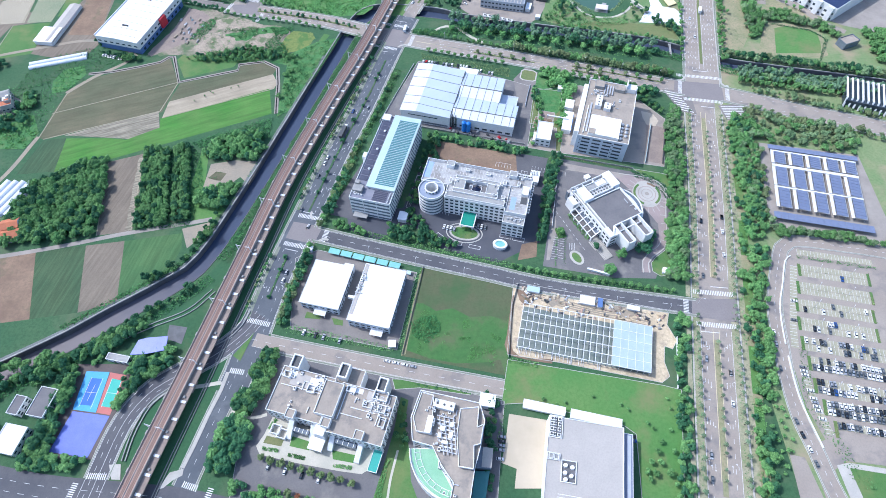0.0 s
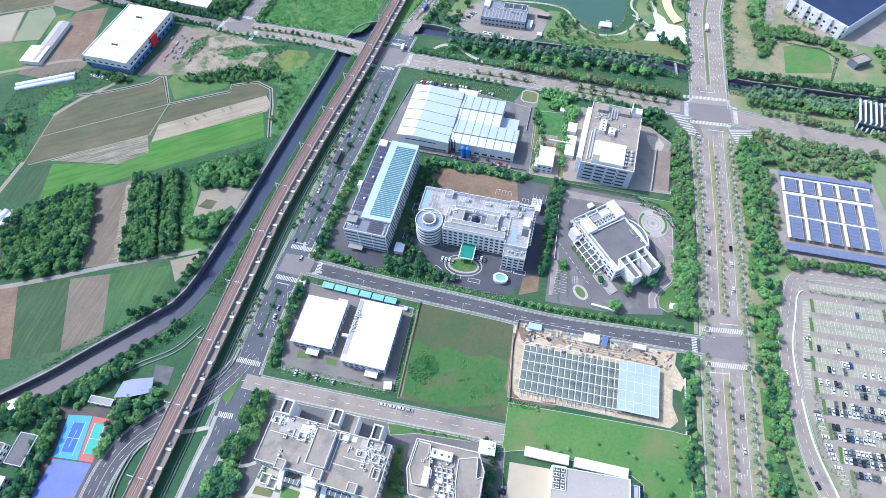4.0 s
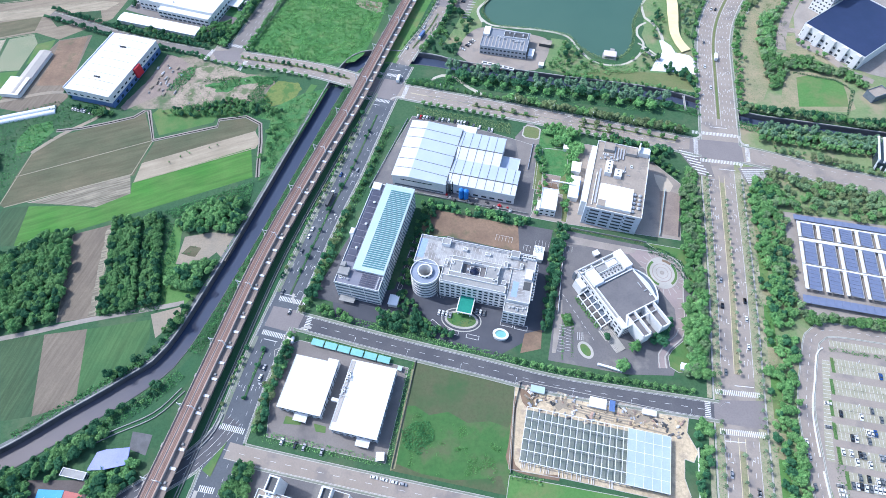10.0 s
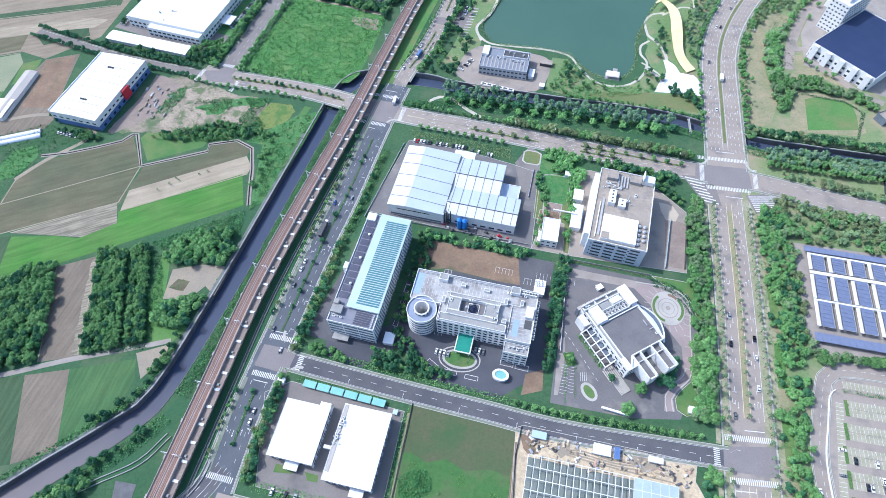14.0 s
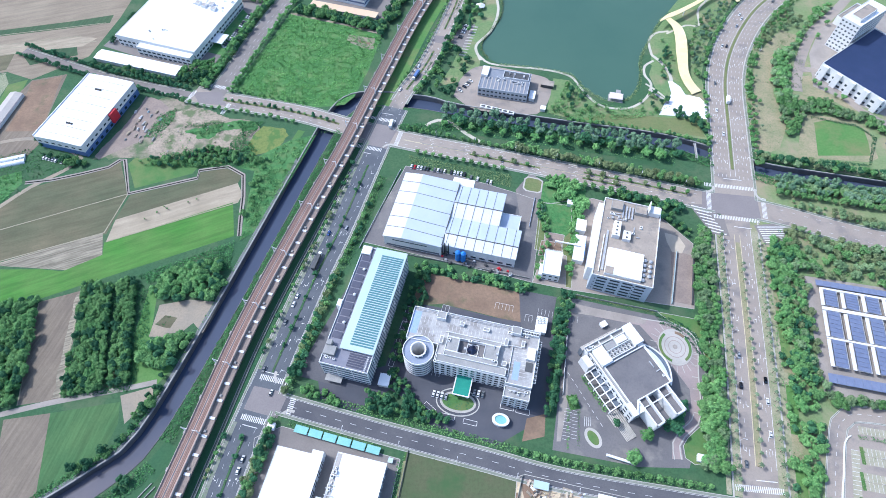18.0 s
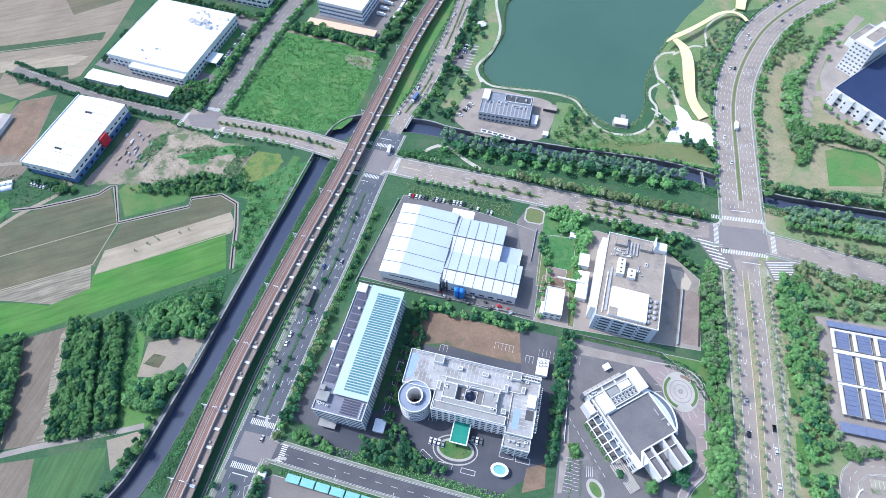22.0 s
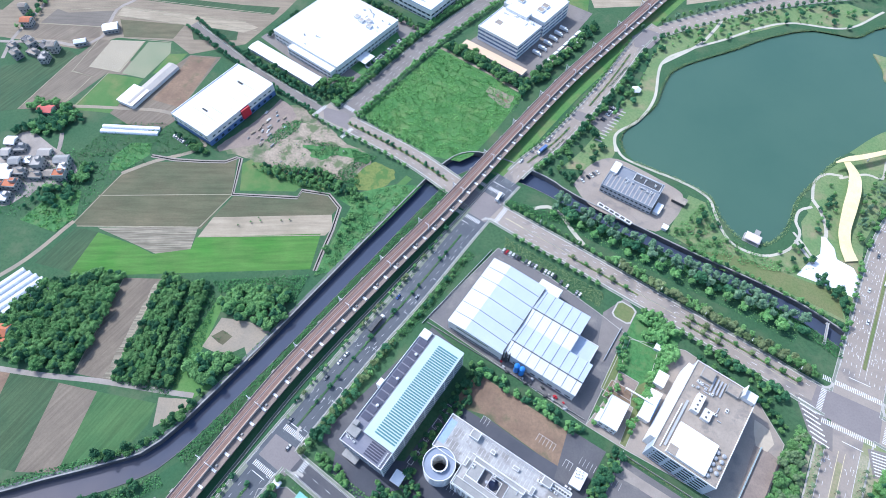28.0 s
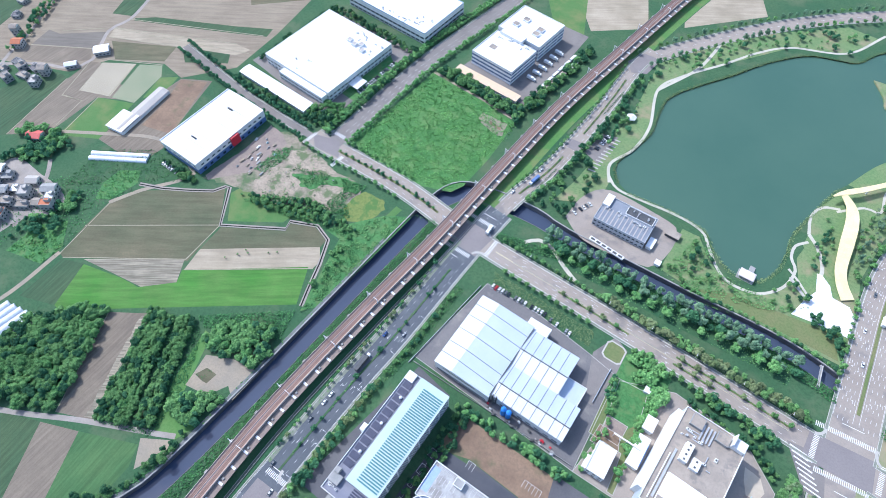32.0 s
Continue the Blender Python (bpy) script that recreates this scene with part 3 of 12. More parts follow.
def build_ground():
    outer = [(-2400, -1200), (2400, -1200), (2400, 2600), (-2400, 2600)]
    canal, pond = hole_loops()
    verts, edges = [], []
    for loop in (outer, canal, pond):
        b = len(verts)
        verts += [Vector(p) for p in loop]
        edges += [(b + i, b + (i + 1) % len(loop)) for i in range(len(loop))]
    v, _, f, *_ = delaunay_2d_cdt(verts, edges, [], 0, 1e-4)
    keep = []
    for face in f:
        cx, cy = sum(v[i].x for i in face) / len(face), sum(v[i].y for i in face) / len(face)
        if not inside(cx, cy, canal) and not inside(cx, cy, pond):
            keep.append(tuple(face))
    put("ground", ([(p.x, p.y, 0.0) for p in v], keep), GRASS, label="rough green grass ground between roads and fields", category="ground", kind="structure")
    put("canal_wall", add_strip(geo(), canal_left, -0.9, 0.0, -5.4, 0.0), DARKCONC, label="stained concrete canal wall", category="canal wall", kind="structure")
    put("canal_wall", add_strip(geo(), canal_right, 0.0, 0.5, -5.4, 0.0), DARKCONC, label="stained concrete canal wall", category="canal wall", kind="structure")
    g = geo()
    n = min(len(canal_left), len(canal_right))
    a = [canal_left[round(i * (len(canal_left) - 1) / 119)] for i in range(120)]
    b = [canal_right[round(i * (len(canal_right) - 1) / 119)] for i in range(120)]
    for p, q in zip(a, b):
        g[0].extend([(p.x, p.y, -4.4), (q.x, q.y, -4.4)])
    g[1].extend([(2 * i, 2 * i + 1, 2 * i + 3, 2 * i + 2) for i in range(119)])
    put("canal_water", g, CANAL, label="still dark canal water", category="water", kind="structure")
    g = ([(p[0], p[1], -1.1) for p in pond], [tuple(range(len(pond)))])
    put("pond_water", g, POND, label="calm dark green pond water", category="water", kind="structure")
    g = geo()
    line = [Vector(p) for p in pond] + [Vector(pond[0])]
    v0, f0 = g
    for p, nn in zip(line, normals(line)):
        q = p + nn * (-2.5)
        v0.extend([(p.x - nn.x * 0.0, p.y, 0.0), (q.x, q.y, -1.3)])
    f0.extend([(2 * i, 2 * i + 1, 2 * i + 3, 2 * i + 2) for i in range(len(line) - 1)])
    put("pond_bank", g, PARKLAWN, label="sloping grassy pond bank", category="bank", kind="structure")


build_ground()

LAYER = [0.005]


def patch(name, pts, material, label, category="field", smooth=False, z=None):
    """One flat parcel of ground, a hand above the last."""
    LAYER[0] += 0.0013
    z = LAYER[0] if z is None else z
    pts = [tuple(p) for p in (curve_pts(list(pts) + [pts[0]], 5)[:-1] if smooth else pts)]
    cx, cy = sum(p[0] for p in pts) / len(pts), sum(p[1] for p in pts) / len(pts)
    if category in ("yard", "lawn", "island") and name not in ("office_yard", "bay_yard", "office_apron", "laboratory_yard") and -130 < cx < 205 and 90 < cy < 430:
        edge = geo()
        for p, q in zip(pts, pts[1:] + pts[:1]):
            add_bar(edge, (*p, z + 0.09), (*q, z + 0.09), 0.32, 0.2)
        put("kerb", edge, KERB, label="pale kerb line round a plot", category="kerb", kind="structure")
    return put(name, add_prism(geo(), pts, z - 0.05, z), material, label=label, category=category, kind="structure")


def ragged(pts, seed, rough=2.2, step=2.5):
    """The outline of a patch, broken into short uneven steps."""
    q, out = random.Random(seed), []
    for (x0, y0), (x1, y1) in zip(pts, list(pts[1:]) + [pts[0]]):
        n = max(1, int(math.hypot(x1 - x0, y1 - y0) / step))
        for i in range(n):
            x, y = x0 + (x1 - x0) * i / n, y0 + (y1 - y0) * i / n
            k = noise.noise((x * 0.16, y * 0.16, seed)) * rough * 1.6
            out.append((x + k + q.uniform(-0.35, 0.35) * rough, y + k * 0.6 + q.uniform(-0.35, 0.35) * rough))
    return out


patch("east_meadow", [(205, -200), (900, -200), (900, 300), (617, 367), (467, 382), (371, 401), (298, 417), (259.5, 426), (236, 432), (205, 300)], LIGHTGRASS, "light green meadow east of the avenue", "meadow")
patch("north_meadow", [(264, 444), (300, 434), (374, 418), (470, 398), (620, 383), (900, 330), (900, 900), (520, 770), (402, 706), (356, 676), (317, 640), (283, 590), (262, 541)], LIGHTGRASS, "light green meadow beyond the canal", "meadow")
# fields west of the canal
patch("fallow_field", [(-350, 345), (-349, 373), (-346, 399), (-328, 420), (-263, 447), (-247, 413), (-252, 375), (-345, 343)], FALLOW, "grey-green fallow field with faint furrows")
patch("grass_strip", [(-256, 445), (-243, 419), (-200, 434), (-198, 439), (-174, 443), (-190, 452), (-222, 450), (-250, 455)], LAWN, "bright grass strip beside a ditch")
patch("brown_field", [(-245, 412), (-195, 427), (-195, 435), (-173, 439), (-159, 432), (-161, 423), (-249, 388)], FALLOW, "brown fallow field")
patch("tan_field", [(-249, 388), (-161, 423.5), (-155, 412), (-157, 404), (-250, 367)], TAN, "bare tan field with faint tracks")
patch("green_crop_field", [(-326, 344), (-290, 344), (-274, 342), (-249, 356), (-251, 367), (-161, 404), (-154, 372), (-317, 305), (-323, 307)], BRIGHT, "bright green crop field")
patch("straw_field", [(-329, 347.5), (-255, 376), (-249, 356), (-272, 343), (-296, 345)], STRAW, "straw-covered tan field")
patch("weedy_field", [(-345, 342), (-326, 344), (-323, 307), (-353, 304)], DULLGREEN, "weedy grey-green plot")
patch("strip_field", [(-281, 317), (-254, 326), (-241, 247), (-267, 243)], BROWN, "long brown ploughed strip between woods")
patch("green_field", [(-244, 238), (-202, 245), (-199, 231), (-204, 209), (-234, 185)], CROP, "bright green field beside the canal")
patch("canal_bank", [(-250, 146), (-207, 175), (-180, 199), (-165, 222), (-158, 214), (-170, 190), (-182, 176), (-207, 163), (-248, 139)], RAILLAWN, "green grassy slope of the canal bank", "bank")
patch("ploughed_field", [(-272, 234), (-244, 238), (-234, 186), (-259, 178)], BROWN, "tan ploughed field with straw rows")
patch("dull_field", [(-308, 229), (-272, 234), (-259, 178), (-291, 173)], DULLGREEN, "dull green field beside a lane")
patch("brown_plot", [(-360, 222), (-308, 229), (-291, 173), (-340, 166)], REDSOIL, "brown ploughed plot")
patch("straw_strip", ragged([(-257, 322), (-253.6, 324.4), (-241.6, 248.2), (-246.5, 247.6)], 11, 0.9, 1.6), STRAW, "strewn straw along the ploughed strip")
patch("wood_margin", [(-206, 330), (-199.8, 328.4), (-196.7, 305.3), (-194.3, 284.8), (-190, 275), (-179, 272.5), (-173.4, 267.2), (-181.4, 256), (-197, 254), (-201, 270), (-206, 290)], BRIGHTLAWN, "bright green grass margin beside the wood", "grass")
patch("dirt_lot", [(-203, 249), (-183, 255), (-182, 247), (-195, 231)], DIRT, "bare dirt lot beside the canal", "yard")
patch("sandy_yard", [(-196, 290), (-195, 314), (-175, 318), (-153, 316), (-160, 292), (-168, 300), (-178, 289)], DIRT, "bare sandy yard with a small garden", "yard")
patch("garden_plot", [(-194, 299), (-189, 306), (-180, 304), (-183, 296)], FALLOW, "small oval garden plot", "garden", smooth=True)
patch("yard_dirt", ragged([(-288, 450), (-270, 482), (-258, 518), (-244, 524), (-214, 511), (-185, 498), (-160, 493), (-150, 480), (-165, 458), (-215, 449), (-262, 452)], 1), RUBBLE, "rubble-strewn brown yard beside the blue warehouse", "yard")
patch("yard_apron", ragged([(-263.8, 525), (-248, 520), (-239, 510), (-246, 487), (-251.5, 471), (-266, 462), (-282, 450), (-287, 454), (-273, 487), (-265, 515)], 2, 0.8), SERVICE, "pinkish brown trodden apron along the warehouse", "yard")
patch("bare_rubble", ragged([(-234, 504), (-224, 508), (-209.5, 509), (-182, 496), (-193, 488), (-212, 489), (-228, 492)], 3, 1.6), RUBBLESAND, "pale bare rubble ground", "yard")
patch("bare_rubble", ragged([(-236, 484), (-222, 486), (-208, 482), (-203, 475), (-208, 462), (-216, 454), (-238, 454), (-245, 464), (-238, 474)], 9, 1.8), RUBBLESAND, "pale bare rubble ground", "yard")
patch("scrub_green", ragged([(-218, 482), (-194, 489), (-174, 494), (-156, 491), (-156, 482), (-181, 480), (-197, 471), (-208, 475.6)], 4, 1.8), LUSH, "rank grass among the rubble", "grass")
patch("stony_rubble", ragged([(-188, 480), (-168.7, 484.5), (-163, 475), (-169, 462), (-190, 464.5), (-196, 469)], 5, 1.8), RUBBLESAND, "stony brown rubble among weeds", "yard")
patch("olive_plot", ragged([(-158.4, 475.4), (-150, 486.7), (-132, 484.3), (-127.6, 475.3), (-134, 462), (-146, 454.8), (-156.6, 453.6), (-159.7, 464.4)], 6, 1.5), WEEDYOLIVE, "yellow-green weedy plot", "lot")
patch("bank_track", [(-120, 482), (-114, 480), (-128, 447), (-136, 420), (-140, 388), (-143.5, 388), (-140, 422), (-131.5, 449)], LAWN, "mown grass track beside the canal", "track")
patch("far_field", [(-900, 470), (-700, 470), (-570, 505), (-485, 517), (-458, 546), (-404, 560), (-377, 549), (-334, 581), (-322, 640), (-310, 760), (-290, 960), (-900, 900)], DULLBROWN, "wide grey-brown harvested fields")
patch("village_green", [(-560, 440), (-531, 474.7), (-495, 513), (-480, 509.5), (-482, 429.7), (-500, 420)], DULLGREEN, "dull green meadow beside the village")
patch("brown_field", [(-475, 536.6), (-464, 539), (-398, 507), (-436, 497.5), (-448, 444), (-482, 429.7), (-479.8, 503.4)], BROWN, "brown field with pale trodden borders")
patch("drying_field", [(-462.5, 539.8), (-429.8, 550.1), (-425.4, 503.2), (-458.3, 499.5)], DRYING, "field strewn with pale drying straw")
patch("drying_field", [(-426.4, 550.4), (-404.5, 557.1), (-396, 543.7), (-398.5, 504.2), (-422.7, 502.8)], DRYINGGREEN, "field speckled with straw and grass")
patch("grass_field", [(-434.5, 498.2), (-398.5, 503.3), (-398.8, 476.4), (-400.3, 455), (-437.7, 446)], LAWN, "mottled green grassy field")
patch("barn_ground", [(-400, 455), (-398, 476), (-376, 548), (-346, 556), (-343, 484), (-338, 470), (-345, 452), (-372, 448)], BROWN, "brown bare ground beside the barn")
patch("soil_field", [(-375.5, 546.3), (-349.7, 553.1), (-344.1, 497.3), (-345.4, 483.2), (-374.3, 483), (-372.2, 514.8)], REDSOIL, "red-brown ploughed field")
patch("grass_corner", [(-396, 542), (-380, 549), (-379.8, 535.5), (-384, 522), (-395, 512)], LAWN, "small green corner behind the barn")
patch("dark_field", [(-548, 536.8), (-547, 561.4), (-532.6, 559.9), (-487, 580.8), (-484, 554.5)], DARKSOIL, "dark grey bare field")
patch("lower_field", [(-544, 513.5), (-547.9, 535), (-485, 552.5), (-477, 539), (-497.8, 524.7)], BROWN, "grey-brown bare field above the lane")
patch("far_strip", [(-502.6, 606.7), (-510, 660), (-481.7, 660), (-478.9, 610.8)], DULLGREEN, "bright green strip in brown fields")
patch("far_strip", [(-474.7, 608.8), (-455.4, 618), (-367, 635.5), (-330, 645), (-330, 632), (-361, 625.5), (-412, 616), (-474.6, 605.2)], DULLGREEN, "narrow green strip in brown fields")
patch("far_strip", [(-398.8, 583.8), (-386, 590.3), (-350.8, 595.5), (-345.4, 582.9), (-386.2, 568.9)], DULLGREEN, "green rectangle in brown fields")
patch("banded_field", [(-474.8, 569.9), (-407.4, 585.5), (-406.2, 562.9), (-454, 547.9)], FALLOW, "grey-green banded fallow field")
patch("tan_parcel", [(-482, 574.5), (-403, 587.5), (-345, 596), (-335, 608), (-352, 611), (-485, 588)], TAN, "pale tan field with straight furrows")
patch("far_strip", [(-390, 700), (-320, 730), (-322, 700), (-372, 672)], FALLOW, "grey-green strip in far fields")
patch("far_green_field", [(-760, 500), (-600, 540), (-600, 640), (-760, 640)], DULLGREEN, "far green fields")
patch("far_plot", [(-20, 760), (35, 785), (20, 870), (-60, 840)], TAN, "pale ploughed plot beyond the railway")
patch("far_plot", [(70, 800), (150, 850), (130, 930), (60, 900)], TAN, "tan plot beyond the curved road")
patch("far_lawn", [(-60, 760), (-25, 750), (-40, 840), (-90, 830)], LAWN, "green plot beyond the depot")
patch("scrub_lawn", [(-165, 440), (-125, 470), (-104, 476), (-118, 430), (-136, 378), (-149, 368), (-150, 436)], LUSH, "light green grass beside the canal", "grass")
patch("field_path", [(-150, 643), (-149, 646), (-88, 625), (-60, 615), (-60, 611), (-90, 621)], RUBBLESAND, "bare track behind the overgrown field", "track")
patch("overgrown_field", [(-150, 643), (-90, 623), (-56, 608), (-60, 580), (-65, 556), (-75, 522), (-83, 512), (-98, 510), (-131, 508), (-171, 523), (-185, 536)], FIELDWEED, "overgrown bright green vacant field")

patch("sandy_corner", ragged([(-87, 610), (-62, 603.5), (-61, 589), (-66, 586.5), (-83, 595.5), (-89, 602)], 7, 0.8), DIRT, "bare sandy corner of the overgrown field", "yard")
patch("earth_heap", ragged([(-78, 602), (-66, 597.6), (-65, 593.5), (-77, 598)], 8, 0.5), REDSOIL, "brown strip of bare earth", "yard")
patch("pond_lawn", [(0, 535), (12, 560), (24, 596), (44, 660), (54, 735), (100, 780), (160, 825), (230, 862), (262, 852), (229, 818), (176, 807), (114, 756), (80, 726), (60, 698), (61, 647), (52, 614), (37, 591), (40, 570), (36, 545)], PARKLAWN, "light green lawn of the pond park", "park lawn")
patch("shore_lawn", [(106, 544), (120, 541), (130, 520), (148, 503), (168, 503), (184, 515), (200, 512), (222, 492), (228, 466), (122, 490), (95, 500)], PARKLAWN, "light green lawn between canal and pond", "park lawn")
patch("ribbon_lawn", [(198, 562), (209, 600), (228, 631), (256, 658), (300, 690), (312, 680), (290, 640), (258, 590), (244, 555), (226, 543), (212, 540)], PARKLAWN, "light green lawn round the ribbon walk", "park lawn")
# lots of the campus
patch("vacant_grass_lot", [(-19, 215), (50, 199), (38, 131), (-31, 145)], VACANT, "vacant lot of short green and brown grass", "lot")
patch("withered_grass", [(-18, 214), (49, 198), (45.5, 178), (41, 170), (30, 174), (16, 173), (4, 180), (-8, 178), (-17, 184), (-23, 184), (-24, 181)], VACANTBROWN, "withered olive-brown grass in the vacant lot", "lot")
patch("withered_grass", [(-31, 145), (-27.5, 149), (-12, 143), (6, 139.5), (24, 140), (35, 142), (38, 131)], VACANTBROWN, "withered grass along the street", "lot", smooth=False)
patch("lot_edge", [(-31, 145), (-20, 208), (-18, 208), (-28, 146)], DRYGRASS, "bare brown track at the lot's edge", "lot")
patch("bare_lot", [(-9, 339), (66, 320), (66, 312), (57, 294), (50, 300), (4, 313.5), (-19, 312)], REDSOIL, "bare red-brown soil lot", "lot")
patch("tar_strip", [(4, 313), (50, 299.6), (48.5, 293.5), (3, 306)], DARKASPHALT, "dark asphalt strip beside the bare lot", "road")
patch("warehouse_yard", [(-112, 222), (-96, 229), (-22, 209), (-34, 149), (-108, 165)], ASPHALT, "grey asphalt yard round the warehouses", "yard")
patch("office_yard", [(-78, 262), (-62, 262), (-34, 268), (-20, 315), (62, 298), (80, 292), (70, 235), (37, 217), (-4, 229), (-16, 244), (-30, 252), (-52, 238), (-74, 246)], MIDASPHALT, "dark asphalt forecourt of the offices", "yard")
patch("laboratory_yard", [(92, 318), (150, 303), (172, 290), (178, 262), (166, 232), (150, 203), (120, 204), (70, 214), (78, 250)], YARDGREY, "dark asphalt yard round the angular building", "yard")
patch("laboratory_paving", [(108, 309), (128, 303), (145, 300.5), (162, 296.5), (171, 291), (174.5, 281), (170, 261), (166, 238), (162, 228.5), (152, 220.5), (148, 216), (147.5, 208), (141, 208.5), (143.5, 219), (148.5, 225), (156.5, 232), (160, 241), (161.5, 251), (156, 262), (146, 284), (138, 296), (108, 303)], PINKPAVE, "pinkish paving with a round garden", "paving")
patch("worn_court", [(92, 314), (92.4, 306), (110, 303), (127, 299), (142, 297), (144, 301), (110, 309)], DIRTPAVE, "pale worn concrete below the clipped hedge", "paving")
patch("worn_court", [(80, 257), (84.5, 259), (83, 246), (82, 240), (75.5, 219), (73, 219)], DIRTPAVE, "pale worn concrete walk by the boundary wall", "paving")
patch("bay_yard", [(58, 324), (84, 318), (76, 288), (57, 291)], DARKASPHALT, "dark asphalt beside the bare lot", "yard")
patch("bare_corner", [(56, 233), (68, 236), (66, 222), (52, 219)], REDSOIL, "small bare soil corner by the guard house", "lot")
patch("office_apron", [(-92, 262), (-62, 254), (-22, 348), (-50, 360)], DARKASPHALT, "dark asphalt apron round the long office", "yard")
patch("factory_yard", [(-56, 366), (-26, 440), (20, 428), (60, 412), (82, 402), (68, 330), (48, 336)], YARDGREY, "asphalt yard round the factory", "yard")
patch("hall_yard", [(68, 330), (80, 360), (84, 400), (122, 405), (170, 388), (190, 362), (178, 308), (93, 324)], PALEASPHALT, "asphalt yard round the large grey building", "yard")
patch("hall_lawn", [(72, 358), (80, 402), (104, 398), (100, 350), (95, 325), (91, 326), (95, 352), (80, 356)], DRYLAWN, "dull green strip between two yards", "lawn")
patch("lot_grass", [(83.8, 420.6), (95.5, 426), (118.8, 417.4), (114, 398.5), (105, 378), (95, 368), (81, 373), (77, 393.6)], LUSH, "rank bright green grass lot between factory and hall", "lot")
patch("store_pad", [(81.4, 374), (95.6, 370.5), (91.8, 356), (78.7, 359.5)], SERVICE, "brown stained pad behind a small store", "yard")
for k, m, lb in ((1.0, PAVING, "pale kerb round a small lawn"), (0.86, DRYLAWN, "small yellowish lawn with rounded corners")):
    patch("kerbed_lawn", [(76.4 + (x - 76.4) * k, 418.9 + (y - 418.9) * k) for x, y in ((70, 426), (73, 428), (82, 425.4), (84.6, 422.6), (82.4, 412), (79.5, 410.6), (70, 413), (67.7, 416))], m, lb, "plot", z=0.21 if k == 1.0 else 0.225)
patch("brown_strip", [(172, 355), (181, 354), (189, 350), (177, 311), (164, 314)], SERVICE, "reddish brown fenced court strip", "lot")
patch("gravel_heap", [(171, 372), (171, 364), (173, 355), (180, 353.5), (184, 360), (181, 368)], PALESAND, "pale gravel at the end of a brown court", "lot", smooth=True)
patch("construction_ground", [(47.4, 198.6), (52.3, 200), (147, 179), (153.4, 175.5), (150.4, 166.7), (154.5, 155), (150.5, 149), (145.5, 151), (143, 140), (144.5, 130), (138.7, 125.8), (73, 140), (39.7, 145.7), (43.6, 172)], SAND, "pale sandy construction ground", "yard")
patch("green_lot", [(40, 142), (139, 124), (150, 121), (136, 50), (112, 50), (116, 93), (110, 98), (52, 113), (34, 112)], BRIGHTLAWN, "bright green lawn with young trees", "lawn")
patch("sand_lot", [(38.5, 106), (62, 102), (58.6, 82), (55, 62), (39, 62), (41, 73), (32, 76.5), (35, 87)], mat("bleached_cream_sand", (0.55, 0.47, 0.35), (0.47, 0.4, 0.29), rough=0.95, scale=0.05, fine=0.5, c=(0.5, 0.42, 0.32), blotch=((0.5, 0.42, 0.32), 0.09, 0.6, 0.72)), "bleached cream sand lot", "lot")
patch("research_garden", [(-117.5, 86.7), (-114.5, 81.7), (-93.1, 77), (-65.3, 72), (-51.6, 70.2), (-46.4, 73.5), (-45, 84), (-80, 96), (-110, 105), (-113.5, 94)], FOOTPATH, "pale paved garden before the research building", "garden", z=0.2)
patch("research_lawn", [(-96, 92.6), (-84, 89), (-84.6, 84), (-97, 86.6)], BRIGHTLAWN, "small lawn before the research building", "lawn", z=0.26)
patch("research_lawn", [(-70.6, 84.2), (-55.6, 81), (-56, 76.4), (-69.6, 78.8)], BRIGHTLAWN, "small lawn before the research building", "lawn", z=0.26)
patch("research_lawn", [(-112, 93), (-101, 90.4), (-102, 86.4), (-113.4, 88.6)], DRYLAWN, "small dry lawn before the research building", "lawn", z=0.26)
patch("research_yard", [(-112, 146), (-30, 130), (36, 114), (28, 50), (-128, 50), (-128, 92)], YARDGREY, "grey asphalt yard round the research building", "yard")
patch("research_verge", [(-44, 56), (-38, 78), (-33.5, 96), (-30, 117), (-25, 115), (-27, 100), (-23.5, 84), (-22, 66), (-16, 52)], LAWN, "green grass strip between two research buildings", "lawn")
put("garden_path", add_strip(geo(), curve_pts([(-35.5, 56), (-34.4, 66), (-32.6, 75), (-30.5, 84)], 3), -0.7, 0.7, -0.2, 0.2), FOOTPATH, label="narrow pale path over the lawn", category="path", kind="structure")
patch("research_verge", [(-36, 129), (-26.6, 128.4), (-1.2, 124.5), (15.6, 120.5), (15, 118), (-18, 123), (-34, 122)], LAWN, "green verge along the street", "lawn")
patch("parking_ground", [(247, 232), (352, 232), (345, 78), (232, 84), (226, 110), (227, 145), (234, 181)], PALEASPHALT, "worn grey parking lot asphalt", "parking lot", z=0.03)
patch("parking_drive", [(219, 86), (243, 93), (352, 78), (350, 60), (262, 74), (238.5, 77), (230, 72), (231, 40), (219, 40)], PALEASPHALT, "grey asphalt drive past the parking lot", "road")
patch("pitch_border", [(232, 74.5), (239.4, 76), (300, 66), (300, 40), (234, 40)], PAVING, "pale paving round a green pitch", "paving")
patch("pitch", [(239, 73), (298, 63), (298, 40), (242, 40)], LAWN, "bright green grass pitch", "pitch")
patch("small_car_park", [(206, 81), (214.5, 79), (220, 40), (203, 40)], PALEASPHALT, "small grey asphalt car park", "parking lot")
patch("solar_yard", [(262, 334), (340, 319), (336, 240), (322, 232), (246, 248)], DIRTPAVE, "brownish concrete yard under solar canopies", "yard")
patch("plaza", [(192.5, 496), (202, 513), (209, 522), (209.5, 539), (213, 539), (219, 531), (221, 521), (233, 517), (239.5, 503), (237, 489), (221, 493)], WHITEROOF, "glaring white plaza by the pond", "plaza")
